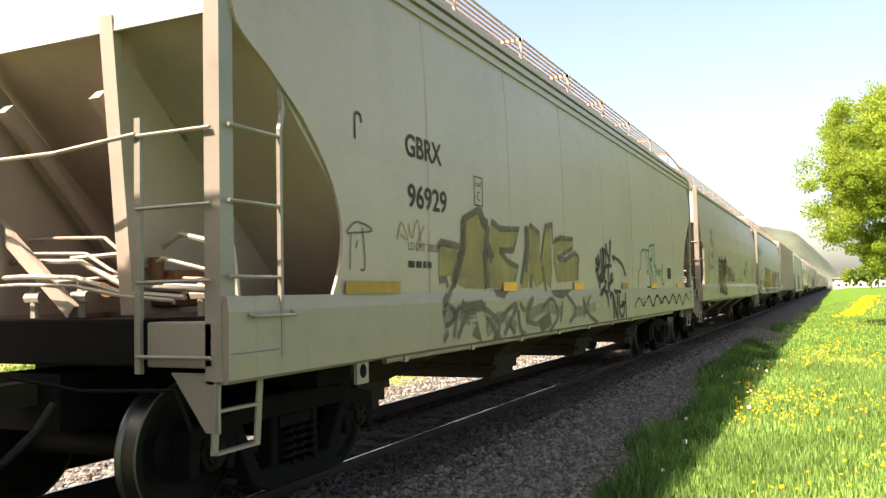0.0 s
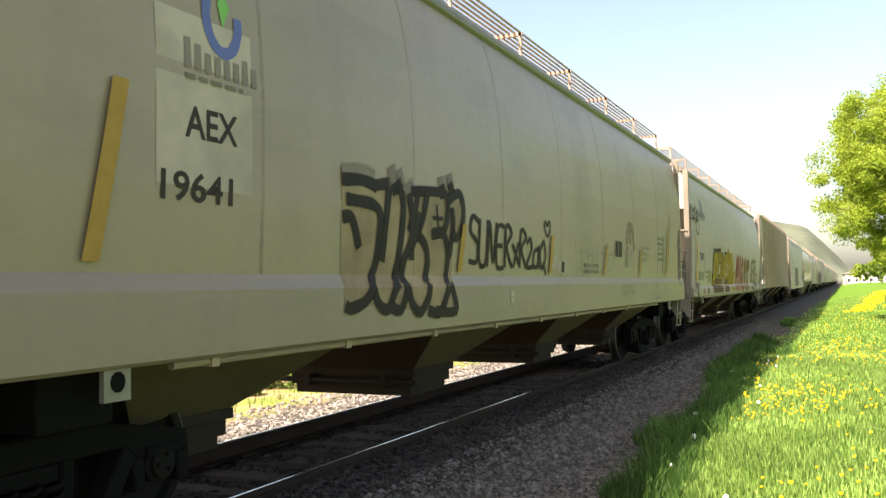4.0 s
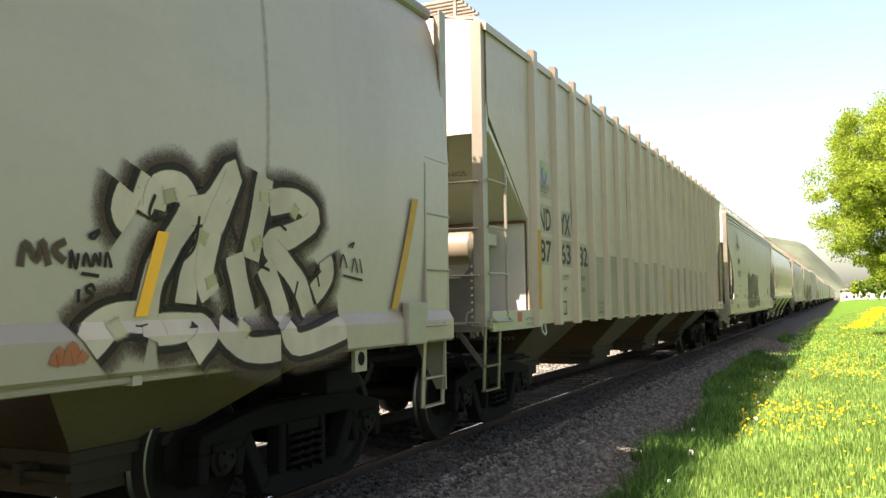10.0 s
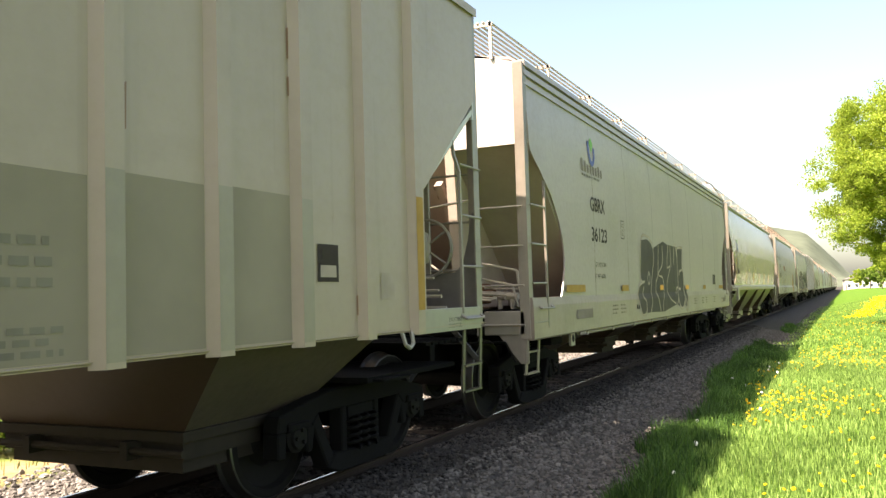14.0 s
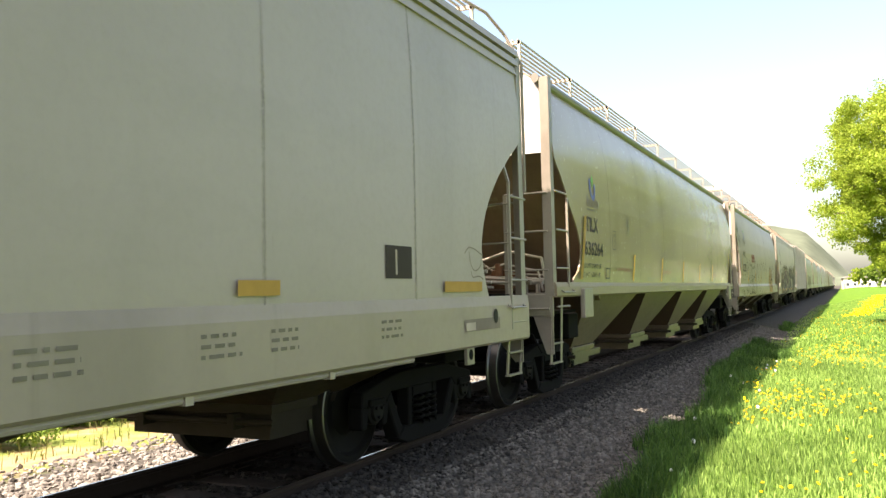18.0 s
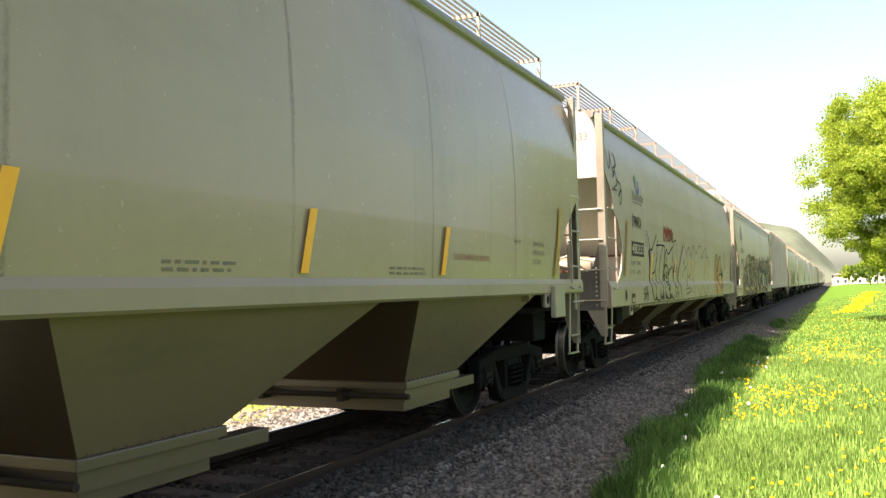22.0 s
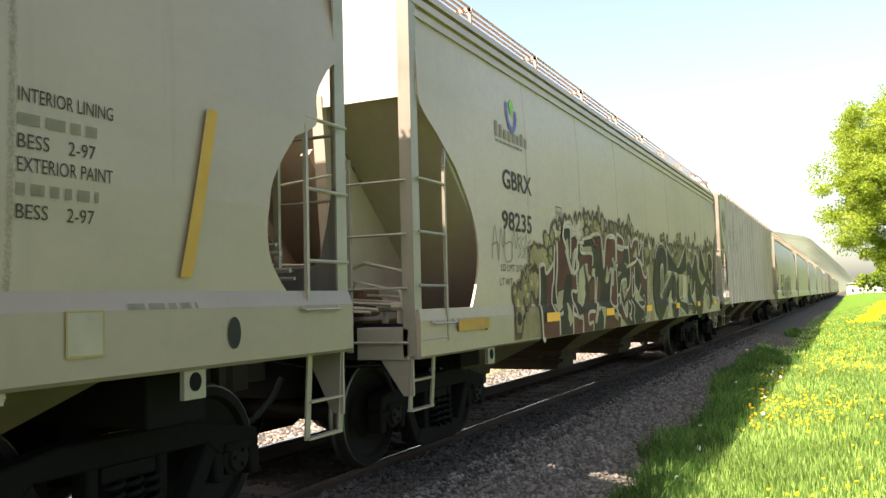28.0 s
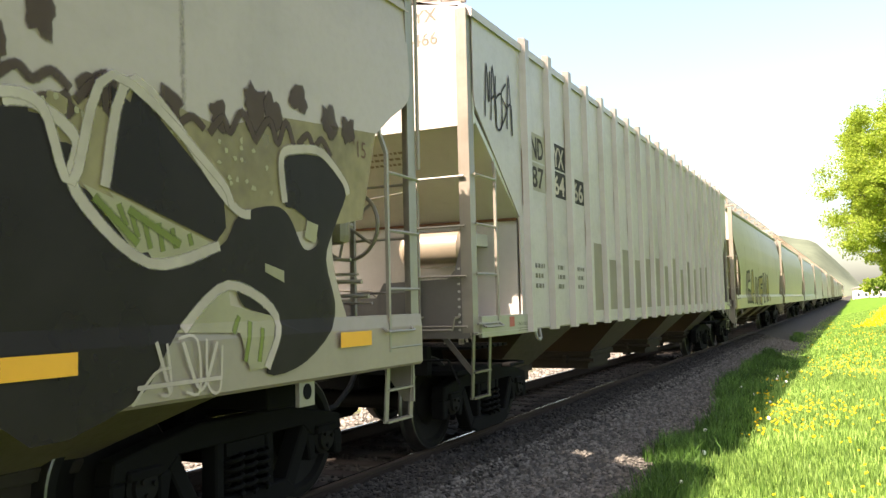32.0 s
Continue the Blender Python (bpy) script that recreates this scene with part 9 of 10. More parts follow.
M["faintwhite"] = spray("chalk_scrawl", (0.42, 0.40, 0.345), 0.55, 0.3, 6.0, 0.22)
M["tanfill"] = spray("tan_fill_paint", (0.33, 0.26, 0.165), 0.55, 0.3, 6.0, 0.2)
M["oldyellow"] = spray("faded_yellow_spray", (0.30, 0.245, 0.10), 0.55, 0.3, 6.0, 0.2)
M["sootspray"] = spray("soft_grey_overspray", (0.25, 0.215, 0.165), 0.55, 0.3, 6.0, 0.3)
M["sootline"] = spray("grey_green_spray", (0.125, 0.108, 0.078), 0.55, 0.6, 4.0, 0.18)
M["camo"] = spray("camouflage_spray", (0.25, 0.21, 0.12), 0.55, 0.8, 7.0, 0.15)
M["umber"] = spray("dark_umber_spray", (0.075, 0.05, 0.038), 0.55, 0.3, 6.0, 0.1)
M["darkgreen"] = spray("bottle_green_spray", (0.024, 0.020, 0.017), 0.55, 0.6, 3.0, 0.1)
M["ruststain"] = paint("rust_stain", (0.22, 0.13, 0.07), dirt_amt=0.7, rust_amt=0.8)
M["ribpatch"] = plain("repainted_rib", (0.26, 0.214, 0.163), 0.45, 0, 0.25)
M["repaint"] = spray("repainted_panel", (0.25, 0.225, 0.178), 0.45, 0.25, 3.0, 0.06)
M["greenstreak"] = spray("green_streak_spray", (0.17, 0.21, 0.055), 0.55, 0.4, 5.0, 0.1)
M["rustwash"] = spray("thin_rust_wash", (0.25, 0.205, 0.125), 0.5, 0.4, 3.0, 0.30)
M["gunmetal"] = spray("gunmetal_spray_paint", (0.075, 0.066, 0.060), 0.55, 0.4, 4.0, 0.06)
for fn in (mark_a, mark_b, mark_c, mark_d, mark_e, mark_f, mark_g, mark_h, mark_i, mark_far):
    fn()


# ---- the track ----
M["rail"] = plain("rusty_rail", (0.040, 0.028, 0.021), 0.75, 0.0, 0.5)
M["railtop"] = plain("polished_rail_head", (0.45, 0.44, 0.43), 0.16, 1.0, 0.2, 20, 0.05)
M["tie"] = random_mat("weathered_tie", (0.035, 0.028, 0.024), (0.085, 0.070, 0.060), 0.9, island=False)
# one stone in three tones: train's shade, shade with oil, sun beyond the track
M["ballast"] = random_mat("shaded_crushed_stone", (0.075, 0.069, 0.061), (0.19, 0.173, 0.15), 0.92)
M["ballast_oily_shaded"] = random_mat("shaded_oily_crushed_stone", (0.028, 0.025, 0.022), (0.085, 0.075, 0.065), 0.85)
M["ballast_sunlit"] = random_mat("sunlit_crushed_stone", (0.11, 0.10, 0.09), (0.32, 0.29, 0.26), 0.92)
M["grass"] = leaf_mat("grass_blades", (0.055, 0.13, 0.02), (0.42, 0.60, 0.16), 0.40)
# darker copy of the grass for the verge: the train's shade in its colour
M["weeds"] = leaf_mat("shaded_grass_blades", (0.010, 0.042, 0.006), (0.14, 0.27, 0.055), 0.3)
M["drygrass"] = leaf_mat("dry_grass", (0.12, 0.17, 0.035), (0.28, 0.25, 0.11), 0.3)
M["dandelion"] = random_mat("dandelion_yellow", (0.75, 0.42, 0.01), (0.85, 0.60, 0.02), 0.7)
M["puff"] = random_mat("dandelion_seed_white", (0.6, 0.6, 0.56), (0.8, 0.8, 0.76), 0.9)
M["bark"] = plain("grey_bark", (0.14, 0.11, 0.08), 0.9, 0, 0.6, 10, 0.8)
M["leaf"] = leaf_mat("spring_leaves", (0.22, 0.33, 0.038), (0.46, 0.54, 0.08), 0.55)
M["bush"] = leaf_mat("bush_leaves", (0.085, 0.17, 0.02), (0.27, 0.36, 0.07), 0.4)
M["hill"] = plain("hill_woods", (0.11, 0.128, 0.09), 1.0, 0, 0.95, 0.05, 0)
M["house_wall"] = plain("pale_house_wall", (0.62, 0.58, 0.52), 0.8, 0, 0.2)
M["house_roof"] = plain("grey_shingle_roof", (0.22, 0.20, 0.19), 0.9, 0, 0.3)
M["glass"] = plain("dark_window_glass", (0.05, 0.06, 0.07), 0.1, 0, 0.1)
M["van"] = plain("white_vehicle_paint", (0.75, 0.75, 0.75), 0.35, 0, 0.1)


def ground_z(x, y):
    """Height of the soil: a gravel bed under the track, grass on the near side, scrub beyond."""
    a = abs(x)
    if x > 0:
        rise = 0.55 * min(1, max(0, (y - 42) / 34)) * min(1, max(0, (x - 3.6) / 3.5))
        return rise + float(np.interp(a, [0, 0.70, 0.84, 1.30, 1.75, 2.7, 4.5, 14, 60], [-0.19, -0.19, -0.075, -0.085, -0.22, -0.40, -0.28, -0.15, 0.6]))
    return float(np.interp(a, [0, 1.25, 1.9, 3.2, 6.0, 14, 60], [-0.19, -0.20, -0.34, -0.48, -0.50, -0.45, -0.3]))


# one sheet of ground, fine near the track and out to the horizon
xs = [-3000, -600, -120, -60, -30, -14, -9, -6, -4.5, -3.2, -2.5, -1.9, -1.25, 0, 0.70, 0.84, 1.30, 1.75, 2.2, 2.7, 3.4, 4.5, 6, 8, 11, 14, 22, 40, 60, 150, 600, 3000]
ys = [-60, -20] + list(range(-8, 40, 2)) + list(range(40, 120, 8)) + [140, 180, 240, 340, 600, 1500, 4000]
gv = [(x, y, ground_z(max(-60, min(60, x)), y)) for y in ys for x in xs]
gf = [(j * len(xs) + i, j * len(xs) + i + 1, (j + 1) * len(xs) + i + 1, (j + 1) * len(xs) + i) for j in range(len(ys) - 1) for i in range(len(xs) - 1)]
m, nt, bs = principled("ground_cover")
co = obj_coord(nt)
sep = nt.nodes.new("ShaderNodeSeparateXYZ")
nt.links.new(co, sep.inputs[0])
wob = noise_node(nt, co, 0.5, 5, 0.6)


def edge(at, width):
    """1 past x = at, with a ragged border."""
    ad = nt.nodes.new("ShaderNodeMath")
    ad.operation = "MULTIPLY_ADD"
    nt.links.new(wob, ad.inputs[0])
    ad.inputs[1].default_value = 0.8
    nt.links.new(sep.outputs[0], ad.inputs[2])
    mr = nt.nodes.new("ShaderNodeMapRange")
    mr.inputs[1].default_value, mr.inputs[2].default_value = at + 0.4 - width, at + 0.4 + width
    nt.links.new(ad.outputs[0], mr.inputs[0])
    return mr.outputs[0]


fine = noise_node(nt, co, 25, 5, 0.7)
patchy = noise_node(nt, co, 1.3, 5, 0.65)
# gravel under the stones, darkened like the near ones for the train's shade
gravel = mix(nt, ramp(nt, fine, [(0.3, 0.0), (0.7, 1.0)]), (0.028, 0.026, 0.023), (0.11, 0.10, 0.088))
turf = mix(nt, ramp(nt, patchy, [(0.3, 0.0), (0.7, 1.0)]), (0.040, 0.105, 0.014), (0.105, 0.20, 0.028))
turf = mix(nt, ramp(nt, fine, [(0.35, 0.0), (0.75, 0.5)]), turf, (0.11, 0.16, 0.02))
dry = mix(nt, ramp(nt, patchy, [(0.38, 0.0), (0.54, 1.0)]), (0.36, 0.235, 0.14), (0.16, 0.20, 0.05))
c = mix(nt, edge(-3.6, 0.25), dry, gravel)
c = mix(nt, edge(3.0, 0.10), c, turf)
nt.links.new(c, bs.inputs["Base Color"])
bs.inputs["Roughness"].default_value = 0.95
bs.inputs["Specular IOR Level"].default_value = 0.05
bump(nt, bs, fine, 0.6, 0.03)
ground = from_arrays("ground", gv, gf, m, True)
tagged(ground, "gravel track bed between dandelion lawn and dry scrub", "ground", kind="structure")


def rail_mesh(y0, y1):
    # foot, web and head
    prof = [(-0.07, -0.172), (0.07, -0.172), (0.07, -0.16), (0.012, -0.145), (0.009, -0.05), (0.035, -0.035), (0.036, -0.012), (0.012, 0.0), (-0.012, 0.0), (-0.036, -0.012), (-0.035, -0.035), (-0.009, -0.05), (-0.012, -0.145), (-0.07, -0.16)]
    bm = bmesh.new()
    slab(bm, prof, 1, y0, y1)
    bmesh.ops.recalc_face_normals(bm, faces=bm.faces)
    for fa in bm.faces:
        if fa.normal.z > 0.97 and fa.calc_center_median().z > -0.01:
            fa.material_index = 1
    return bm


track = new("railway_track")
tagged(track, "single railway track on worn wooden ties in gravel", "railway track", kind="structure")
for x in (-0.7525, 0.7525):
    bm = rail_mesh(-40, 420)
    ob = part("rail", bm, M["rail"], track, "rusty steel rail with a polished head")
    ob.data.materials.append(M["railtop"])
    ob.location.x = x


def tie_mesh():
    bm = bevel_box(-1.28, 1.28, -0.11, 0.11, -0.36, -0.178, 0.012)
    for v in bm.verts:
        v.co += Vector((noise.noise(v.co * 3) * 0.01, noise.noise(v.co * 4 + Vector((5, 0, 0))) * 0.01, 0))
    return bm


def plate_mesh():
    bm = bevel_box(-0.18, 0.18, -0.10, 0.10, -0.179, -0.166, 0.003)
    for x in (-0.10, 0.10):
        for y in (-0.06, 0.06):
            box(bm, x - 0.012, x + 0.012, y - 0.012, y + 0.012, -0.17, -0.145)
    return bm


for k in range(230):
    y = -6 + k * 0.52
    tie = shared("tie", "tie", tie_mesh, [M["tie"]], track, (random.uniform(-0.03, 0.03), y + random.uniform(-0.02, 0.02), random.uniform(-0.006, 0.004)), random.uniform(-1, 1))
    if 2 < y < 26:
        for x in (-0.7525, 0.7525):
            shared("tie_plate", "plate", plate_mesh, [M["rail"]], tie, (x, 0, 0))


def stones(name, count, xr, yr, size, label, near=None, mat="ballast"):
    """Loose angular stones, joined."""
    rng = np.random.default_rng(count)
    bm = bmesh.new()
    bmesh.ops.create_icosphere(bm, subdivisions=1, radius=1.0)
    bv = np.array([v.co[:] for v in bm.verts])
    bf = np.array([[v.index for v in fa.verts] for fa in bm.faces])
    bm.free()
    x = rng.uniform(*xr, count)
    y = yr[0] + (yr[1] - yr[0]) * rng.random(count) ** 1.6
    if near is not None:
        keep = near(x, y, rng)
        x, y = x[keep], y[keep]
    n = len(x)
    z = np.array([ground_z(a, b) for a, b in zip(x, y)])
    s = rng.uniform(*size, n)[:, None, None] * (1 + 0.35 * rng.standard_normal((n, 1, 3)).clip(-1.2, 1.2))
    v = bv[None] * s * (1 + 0.28 * rng.standard_normal((n, len(bv), 1)).clip(-1, 1))
    a = rng.uniform(0, math.tau, n)
    ca, sa = np.cos(a)[:, None], np.sin(a)[:, None]
    v = np.stack([v[..., 0] * ca - v[..., 1] * sa, v[..., 0] * sa + v[..., 1] * ca, v[..., 2] * 0.75], -1)
    v += np.stack([x, y, z + 0.008], -1)[:, None]
    f = (bf[None] + (np.arange(n) * len(bv))[:, None, None]).reshape(-1, 3)
    ob = from_arrays(name, v.reshape(-1, 3), f, M[mat])
    return tagged(ob, label, "gravel", kind="stuff")


def off_ties(x, y, rng):
    k = np.abs(((y + 6 + 0.26) % 0.52) - 0.26)
    on_tie = (np.abs(x) < 1.3) & (k < 0.13) & (rng.random(len(x)) > 0.06)
    on_rail = np.abs(np.abs(x) - 0.7525) < 0.075
    on_tie &= x < 0.8
    return ~(on_tie | on_rail)


# near stones carry the shade in their colour, far ones the sun
stones("ballast", 12000, (0.80, 1.62), (4.5, 36), (0.011, 0.026), "crushed stone ballast close to the rail, darkened for oil and shade", off_ties, "ballast_oily_shaded")
stones("ballast", 24000, (1.40, 3.0), (4.5, 36), (0.011, 0.026), "grey crushed stone ballast beside the rails, darkened for shade", off_ties)
stones("ballast", 9000, (-4.1, -0.85), (4.0, 34), (0.018, 0.04), "crushed stone ballast beyond the rails, coloured pale for sun", off_ties, "ballast_sunlit")
stones("ballast", 3500, (-0.66, 0.66), (4.5, 26), (0.018, 0.034), "dark crushed stone between the ties", off_ties, "ballast_oily_shaded")


# ---- grass and flowers ----
def blades(name, count, spot, height, width, material, label, category, seed, lean=0.35):
    """Grass blades, each a bent strip; spot(rng, n) gives their places."""
    rng = np.random.default_rng(seed)
    x, y = spot(rng, count)
    n = len(x)
    z = np.array([ground_z(a, b) for a, b in zip(x, y)])
    h = rng.uniform(*height, n) * (0.7 + 0.6 * np.array([noise.noise(Vector((a * 0.9, b * 0.9, 3.3))) * 0.5 + 0.5 for a, b in zip(x, y)]))
    a = rng.uniform(0, math.tau, n)
    w = rng.uniform(*width, n)
    l = rng.uniform(0, lean, n) * h
    b = rng.uniform(0, math.tau, n)
    ux, uy, lx, ly = np.cos(a) * w, np.sin(a) * w, np.cos(b) * l, np.sin(b) * l
    p = np.stack([x, y, z - 0.02], -1)
    v = np.empty((n, 5, 3))
    v[:, 0] = p + np.stack([-ux, -uy, 0 * w], -1)
    v[:, 1] = p + np.stack([ux, uy, 0 * w], -1)
    mid = p + np.stack([lx * 0.3, ly * 0.3, h * 0.6], -1)
    v[:, 2] = mid + np.stack([ux * 0.8, uy * 0.8, 0 * w], -1)
    v[:, 3] = mid + np.stack([-ux * 0.8, -uy * 0.8, 0 * w], -1)
    v[:, 4] = p + np.stack([lx, ly, h], -1)
    base = (np.arange(n) * 5)[:, None]
    f = np.concatenate([base + [0, 1, 2], base + [0, 2, 3], base + [3, 2, 4]], 0)
    ob = from_arrays(name, v.reshape(-1, 3), f, material)
    return tagged(ob, label, category, kind="stuff")


def ragged(y):
    """Where the lawn begins beside the gravel: long bites and tongues, then a small fringe."""
    base = np.interp(y, [-8, 5, 7, 9, 10.2, 12, 13.5, 15.5, 18, 22, 26, 29, 31, 34, 40, 60, 90], [3.0, 3.0, 2.98, 2.72, 2.62, 2.80, 2.78, 2.6, 2.42, 2.36, 2.34, 2.55, 2.78, 2.65, 2.5, 2.5, 2.6])
    return base + 0.06 * np.sin(y * 2.3) + 0.07 * np.sin(y * 5.1) + 0.04 * np.sin(y * 11.7)


def lawn_near(rng, n):
    y = 5.0 + 17 * rng.random(n) ** 1.4
    x = ragged(y) + (1.9 + 0.10 * y) * rng.random(n) ** 1.15
    return x, y


def lawn_far(rng, n):
    y = 20 + 60 * rng.random(n) ** 1.5
    x = ragged(y) + (4.5 + 0.16 * y) * rng.random(n)
    return x, y


blades("grass", 70000, lawn_near, (0.05, 0.14), (0.0035, 0.008), M["grass"], "long bright green lawn grass", "grass", 1)
blades("grass", 40000, lawn_far, (0.05, 0.12), (0.010, 0.022), M["grass"], "bright green lawn grass", "grass", 2)


def lawn_beside(rng, n):
    y = -7 + 13 * rng.random(n)
    return ragged(y) + 6.5 * rng.random(n) ** 1.2, y


blades("grass", 40000, lawn_beside, (0.05, 0.14), (0.004, 0.007), M["grass"], "long bright green lawn grass with shade at its edge", "grass", 12)


def verge(rng, n):
    y = 5 + 22 * rng.random(n) ** 1.4
    x = ragged(y) + rng.uniform(-0.14, 0.50, n)
    keep = np.array([noise.noise(Vector((a * 1.6, b * 0.8, 5.0))) + 0.12 > 0.25 * math.sin(k) for k, (a, b) in enumerate(zip(x, y))])
    return x[keep], y[keep]


# verge and tussocks take the grass colour darkened for shade
blades("grass", 30000, verge, (0.08, 0.24), (0.003, 0.006), M["weeds"], "taller grass along the gravel's edge, darkened for shade", "grass", 3, 0.5)


def tussocks(rng, n):
    """Clumps of rank grass standing out into the gravel."""
    spots = [(2.95, 8.6), (2.86, 9.4), (2.80, 10.2), (2.55, 16.0), (2.42, 17.2), (2.38, 18.4), (2.45, 19.6), (2.38, 21.5), (2.34, 24.0), (2.40, 26.0), (2.5, 36.0), (2.45, 39.0), (2.8, 14.0), (3.05, 7.4), (2.9, 12.4), (3.0, 16.6), (3.1, 10.6), (3.2, 22.0)]
    k = rng.integers(0, len(spots), n)
    c = np.array(spots)[k]
    return c[:, 0] + rng.normal(0, 0.10, n), c[:, 1] + rng.normal(0, 0.34, n)


blades("grass", 17000, tussocks, (0.12, 0.30), (0.004, 0.007), M["weeds"], "rank tussocks coloured dark green for the train's shade", "grass", 14, 0.7)


def scrub(rng, n):
    y = 4 + 40 * rng.random(n) ** 1.3
    return -4.2 - 9 * rng.random(n) ** 1.5, y


blades("dry_grass", 7000, scrub, (0.05, 0.20), (0.005, 0.012), M["drygrass"], "dry yellow grass beyond the track", "grass", 4, 0.6)


def flowers(name, places, material, r, flat, label, seed):
    rng = np.random.default_rng(seed)
    bm = bmesh.new()
    bmesh.ops.create_icosphere(bm, subdivisions=1, radius=1.0)
    bv = np.array([v.co[:] for v in bm.verts])
    bf = np.array([[v.index for v in fa.verts] for fa in bm.faces])
    bm.free()
    vs, fs, k = [], [], 0
    for x, y in places:
        h = rng.uniform(0.08, 0.16)
        s = r * rng.uniform(0.8, 1.25)
        z = ground_z(x, y) + h
        t = rng.normal(0, 0.25, 2)
        v = bv * (s, s, s * flat)
        v[:, 2] += v[:, 0] * t[0] + v[:, 1] * t[1]
        vs.append(v + (x, y, z))
        fs.append(bf + k)
        k += len(bv)
    ob = from_arrays(name, np.concatenate(vs), np.concatenate(fs), material)
    return tagged(ob, label, "flowers", kind="stuff")


rng = np.random.default_rng(7)
spots = []
while len(spots) < 1500:
    y = 5.8 + 50 * rng.random() ** 1.35
    x = ragged(y) + 0.55 + (1.8 + 0.16 * y) * rng.random()
    d = noise.noise(Vector((x * 0.55, y * 0.28, 1.7)))
    if rng.random() < (0.45 + 1.1 * d) * (1.0 if y < 26 else 0.45):
        spots.append((x, y))
flowers("dandelions", spots, M["dandelion"], 0.0175, 0.55, "yellow dandelions scattered over the lawn", 8)
spots = [(ragged(y) + rng.uniform(0.0, 0.9), y) for y in 6.5 + 14 * rng.random(13)]
flowers("dandelion_clocks", spots, M["puff"], 0.022, 1.0, "white dandelion seed heads at the lawn's edge", 9)
spots = [(5.2 + 0.065 * u + rng.normal(0, 0.35), 46 + u) for u in 34 * rng.random(420)]
flowers("dandelions", spots, M["dandelion"], 0.05, 0.6, "dense patch of yellow flowers far along the lawn", 10)


# ---- trees, bushes ----
def leaf_cloud(rng, centers, radii, per, size):
    """Leaves in clumps: small quads round many centres."""
    n = len(centers) * per
    c = np.repeat(np.asarray(centers), per, 0)
    r = np.repeat(np.asarray(radii), per)
    d = rng.standard_normal((n, 3))
    d /= np.linalg.norm(d, axis=1)[:, None]
    p = c + d * (r * rng.random(n) ** 0.45)[:, None] * (1, 1, 0.75)
    u = rng.standard_normal((n, 3))
    u /= np.linalg.norm(u, axis=1)[:, None]
    w = np.cross(u, rng.standard_normal((n, 3)))
    w /= np.linalg.norm(w, axis=1)[:, None]
    s = rng.uniform(*size, n)[:, None]
    v = np.stack([p - u * s, p + w * s * 0.6, p + u * s, p - w * s * 0.6], 1)
    return v.reshape(-1, 3), np.arange(n * 4).reshape(-1, 4)


def build_tree(x, y, height, spread, seed, label, low=0.22, clumps=190, per=130, size=(0.05, 0.11), leaves="leaf", limbs=22):
    rng = np.random.default_rng(seed)
    z = ground_z(x, min(y, 400)) - 0.1
    tree = new("tree")
    tree.location = (x, y, z)
    tagged(tree, label, "tree")
    bm = bmesh.new()
    fork = height * 0.30
    rod(bm, (0, 0, 0), (0.05, 0, fork), height * 0.022, 12, height * 0.016)
    rod(bm, (0.05, 0, fork), (0.0, 0.1, height * 0.8), height * 0.016, 10, height * 0.004)
    part("trunk", bm, M["bark"], tree)
    cents, rads = [], []
    for k in range(limbs):
        a, t = rng.uniform(0, math.tau), rng.uniform(0.0, 1.0)
        z0 = fork * 0.8 + t * height * 0.45
        reach = spread * (0.95 - 0.45 * t) * rng.uniform(0.7, 1.0)
        tip = Vector((math.cos(a) * reach, math.sin(a) * reach, z0 + height * rng.uniform(0.06, 0.28)))
        bm = bmesh.new()
        root = Vector((0.04, 0, z0))
        mid = root.lerp(tip, 0.5) + Vector((0, 0, height * 0.05))
        rod(bm, root, mid, height * 0.007, 6, height * 0.005)
        rod(bm, mid, tip, height * 0.005, 6, height * 0.0015)
        part("limb", bm, M["bark"], tree)
    while len(cents) < clumps:
        d = rng.standard_normal(3)
        d /= np.linalg.norm(d)
        q = rng.random() ** 0.4
        p = d * (spread, spread, height * (1 - low) / 2) * q
        lump = 0.9 + 0.2 * noise.noise(Vector(p) * 0.55 + Vector((seed, 0, 0)))
        p = p * lump + (0, 0, height * (1 + low) / 2)
        cents.append(p)
        rads.append(rng.uniform(0.25, 0.62) * spread / 4.5)
    v, f = leaf_cloud(rng, cents, rads, per, size)
    ob = from_arrays("crown", v, f, M[leaves])
    ob.parent = tree
    return tree


build_tree(8.1, 38.0, 10.4, 4.9, 5, "large broad tree in bright yellow-green spring leaf", 0.12, 1000, 300, (0.03, 0.062), limbs=34)
build_tree(17.0, 95.0, 8.0, 4.0, 6, "small distant tree in spring leaf", 0.25, 60, 70, (0.15, 0.3))
build_tree(10.5, 120.0, 7.0, 3.4, 9, "small distant tree in spring leaf", 0.25, 60, 70, (0.15, 0.3))
build_tree(26.0, 150.0, 9.0, 5.0, 11, "distant tree in spring leaf", 0.25, 60, 70, (0.2, 0.4))

for k, (x, y, h) in enumerate(((8.0, 262, 6), (10.5, 255, 6), (14.5, 240, 9), (18.0, 205, 7), (21.5, 190, 8), (27.0, 200, 9), (33.0, 215, 10), (12.0, 215, 6), (40.0, 190, 9), (9.5, 300, 7))):
    build_tree(x, y, h, h * 0.5, 30 + k, "distant green tree beyond the lawn", 0.12, 40, 60, (0.25, 0.5), ("bush", "leaf")[k % 3 == 0], 7)

rng = random.Random(9)
for k in range(16):
    build_tree(9 + k * 3.6 + rng.uniform(-1, 1), 300 + rng.uniform(-20, 40), rng.uniform(3.5, 7), rng.uniform(2.6, 4.2), 60 + k, "far green tree at the foot of the hill", 0.08, 26, 50, (0.35, 0.65), ("bush", "leaf")[k % 4 == 0], 3)


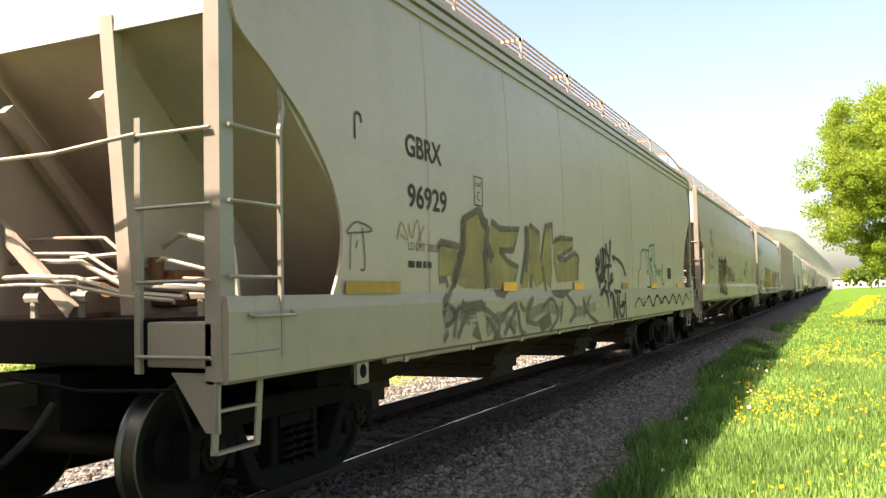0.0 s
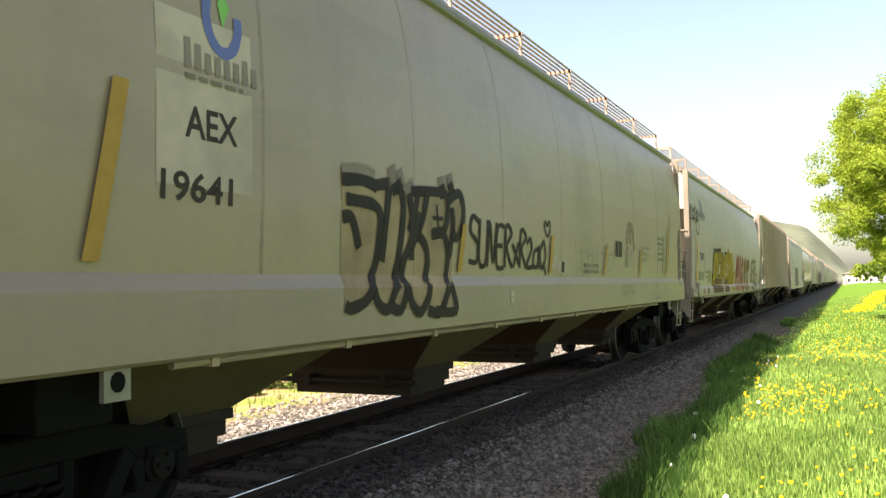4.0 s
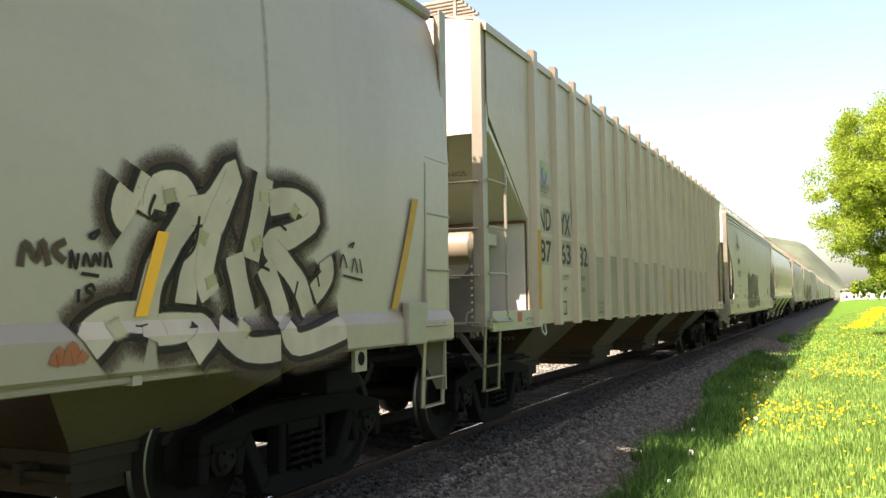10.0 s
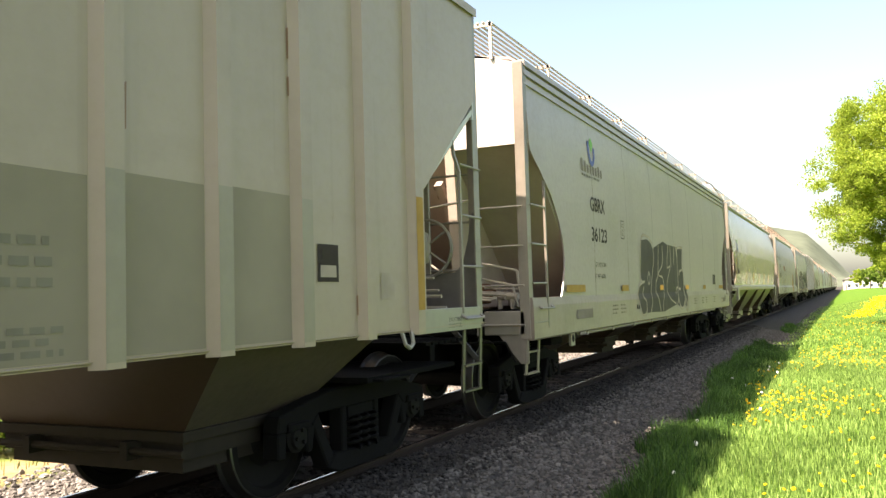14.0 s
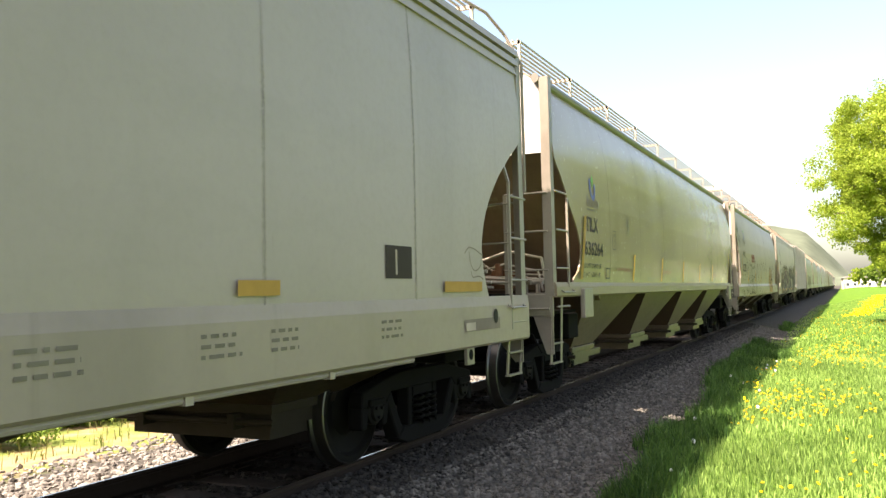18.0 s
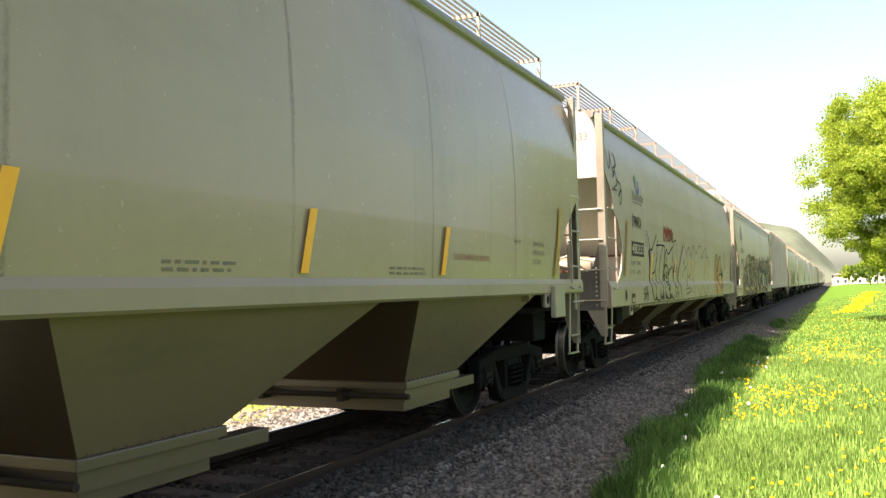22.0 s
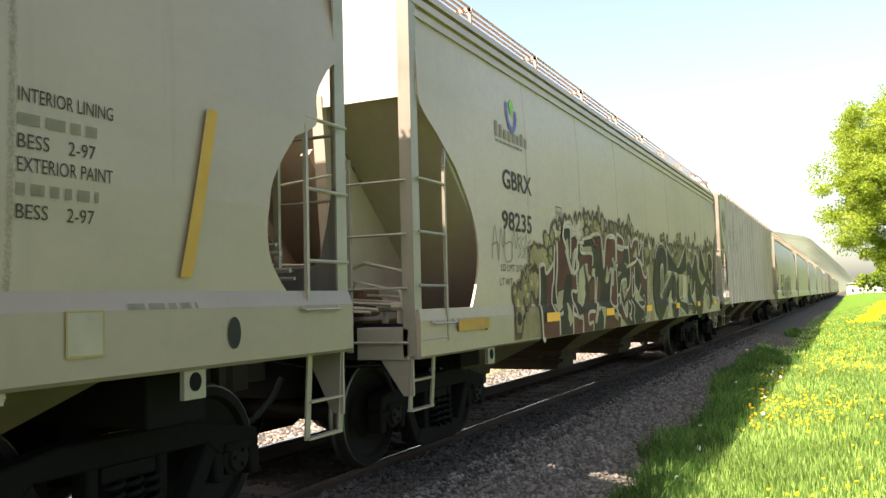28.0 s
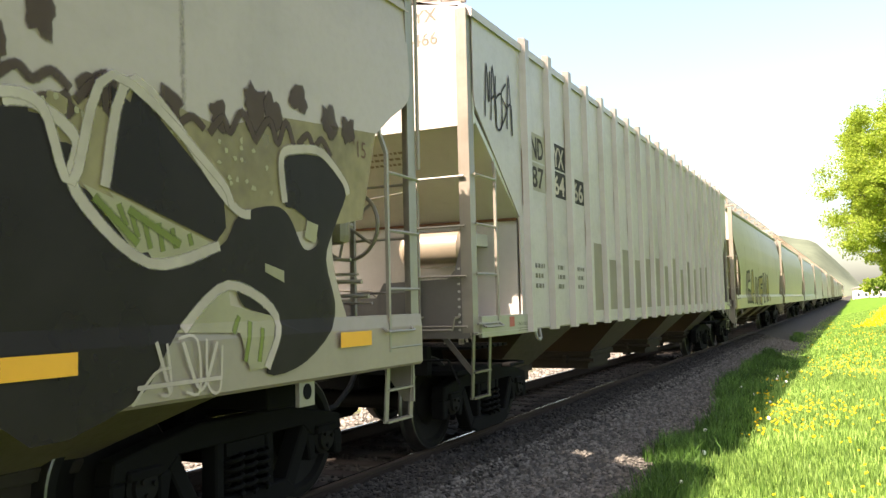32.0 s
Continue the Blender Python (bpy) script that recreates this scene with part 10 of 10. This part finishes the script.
def build_bush(x, y, r, h, seed, label="low green bush beside the far gravel"):
    rng = np.random.default_rng(seed)
    cents = [(rng.normal(0, r * 0.45), rng.normal(0, r * 0.45), h * rng.uniform(0.15, 0.75)) for _ in range(26)]
    v, f = leaf_cloud(rng, cents, [r * rng.uniform(0.25, 0.45) for _ in cents], 110, (0.02, 0.05))
    ob = from_arrays("bush", v, f, M["bush"])
    ob.location = (x, y, ground_z(x, y))
    return tagged(ob, label, "bush")


for k, (x, y, r, h) in enumerate(((-5.6, 7.6, 0.6, 0.7), (-6.6, 9.2, 0.7, 0.8), (-6.2, 13.5, 0.5, 0.6), (-7.6, 16.0, 0.7, 0.8), (-6.8, 20.5, 0.7, 0.7), (-8.4, 26.0, 0.9, 1.0), (-7.2, 31.0, 0.7, 0.8), (-5.0, 5.6, 0.45, 0.45), (-8.8, 12.0, 0.9, 1.2), (-9.5, 19.0, 1.0, 1.3))):
    build_bush(x, y, r, h, 40 + k)
rng = random.Random(21)
for k in range(18):
    y = 4.6 + k * 1.5 + rng.uniform(-0.6, 0.6)
    build_bush(rng.uniform(-6.6, -4.5), y, rng.uniform(0.18, 0.5), rng.uniform(0.2, 0.55), 80 + k, "small green weed clump on dry soil")


rng = random.Random(34)
for k in range(16):
    build_bush(rng.uniform(-10.5, -6.2), rng.uniform(7.2, 13.5), rng.uniform(0.7, 1.1), rng.uniform(0.6, 1.0), 160 + k, "leafy green bush beyond the gravel")
rng = random.Random(33)
for k in range(30):
    y = 5.0 + k * 0.85 + rng.uniform(-0.5, 0.5)
    build_bush(rng.uniform(-9.0, -5.6), y, rng.uniform(0.5, 0.95), rng.uniform(0.5, 1.05), 120 + k, "leafy green weeds with yellow tips beyond the gravel")


# ---- distance ----
def ridge(name, dist, az0, az1, heights, depth, seed, material, label):
    """A wooded hill: a strip of slopes between two bearings (degrees right of the track)."""
    n, rows = 90, 10
    v, f = [], []
    for j in range(rows + 1):
        t = j / rows
        for i in range(n + 1):
            az = math.radians(az0 + (az1 - az0) * i / n)
            d = dist + depth * t
            h = interp(math.degrees(az), heights) * math.sin(t * math.pi / 2) ** 1.1
            h *= 1 + 0.05 * noise.noise(Vector((i * 0.22, j * 0.5, seed)))
            h += 3.0 * noise.noise(Vector((i * 1.9, j * 2.1, seed))) * t
            v.append((EYE[0] + math.sin(az) * d, math.cos(az) * d, h - 1))
    for j in range(rows):
        for i in range(n):
            k = j * (n + 1) + i
            f.append((k, k + 1, k + n + 2, k + n + 1))
    ob = from_arrays(name, v, f, material, True)
    return tagged(ob, label, "hill", kind="structure")


ridge("backdrop_hill", 1100, -16, 22, [(-16, 50), (-8, 84), (-5.3, 101), (-4.3, 105), (-2.2, 92), (-1.0, 58), (0.2, 20), (1.4, 9), (22, 9)], 420, 2, M["hill"], "hazy wooded hill beyond the train")


def build_house(x, y, w, d, h, roof_h, turn, label):
    house = new("house")
    house.matrix_basis = pose(x, y, ground_z(min(x, 60), 0) - 0.2, 0, 0, turn)
    tagged(house, label, "house")
    part("wall", new_box(-w / 2, w / 2, -d / 2, d / 2, 0, h), M["house_wall"], house)
    bm = bmesh.new()
    slab(bm, [(-w / 2 - 0.4, h), (w / 2 + 0.4, h), (0, h + roof_h)], 1, -d / 2 - 0.4, d / 2 + 0.4)
    bmesh.ops.recalc_face_normals(bm, faces=bm.faces)
    part("roof", bm, M["house_roof"], house)
    for k in range(int(w // 2.2)):
        xw = -w / 2 + 1.2 + k * 2.1
        win = part("window", new_box(xw - 0.5, xw + 0.5, -d / 2 - 0.03, -d / 2 + 0.05, 1.0, 2.2), M["van"], house)
        part("pane", new_box(xw - 0.42, xw + 0.42, -d / 2 - 0.05, -d / 2 - 0.03, 1.08, 2.12), M["glass"], win)
    part("door", new_box(-w / 2 + 0.15, -w / 2 + 0.6, -d / 2 - 0.04, -d / 2, 0, 2.05), M["house_roof"], house)
    return house


build_house(24, 215, 12, 8, 3.2, 2.4, 8, "pale distant house with a grey roof")
build_house(40, 235, 14, 9, 3.4, 2.6, -10, "pale distant bungalow with a grey roof")
build_house(11.0, 380, 7, 8, 5.2, 2.2, 12, "pale distant house at the foot of the hill")
build_house(18.5, 345, 9, 8, 3.6, 2.2, -6, "white distant house among trees at the hill's foot")
build_house(12, 300, 16, 9, 3.6, 2.6, 4, "long pale distant building with a grey roof")


def build_car_parked(x, y, turn, label):
    car = new("parked_van")
    car.matrix_basis = pose(x, y, ground_z(x, 0), 0, 0, turn)
    tagged(car, label, "vehicle")
    bm = bmesh.new()
    slab(bm, [(-2.4, 0.35), (2.4, 0.35), (2.45, 0.95), (1.5, 1.1), (0.9, 1.75), (-2.3, 1.8), (-2.45, 1.0)], 1, -0.9, 0.9)
    bmesh.ops.recalc_face_normals(bm, faces=bm.faces)
    bmesh.ops.bevel(bm, geom=bm.edges[:], offset=0.06, segments=2, affect="EDGES")
    part("body", bm, M["van"], car)
    for s in (1, -1):
        part("side_window", new_slab([(-2.1, 1.15), (1.2, 1.15), (0.8, 1.65), (-2.1, 1.68)], 1, s * 0.905, s * 0.912), M["glass"], car)
        for wx in (-1.5, 1.5):
            part("wheel", new_rod((wx, s * 0.72, 0.34), (wx, s * 0.92, 0.34), 0.34, 16), M["hose"], car)
    return car


build_car_parked(14.5, 150, 5, "white van parked far down the road")
build_car_parked(20.5, 160, -4, "white van parked beyond the lawn")


# ---- motion ----
def rolled(t):
    return interp(t, ROLLED)


def motions():
    times = [t for t, _ in ROLLED]
    fine_times = [round(k * 0.12, 3) for k in range(int(32.0 / 0.12) + 1)] + [32.0]
    turns = [(t, pose(0, 0, 0, math.degrees(rolled(t) / 0.457))) for t in fine_times]
    for i, (front, sp, car, rolls) in enumerate(CARS):
        walk(car, [(t, pose(0, front - rolled(t), 0)) for t in times])
        if i <= 12:
            for w in rolls:
                walk(w, [(t, Matrix.Translation(w.location) @ m) for t, m in turns])


motions()
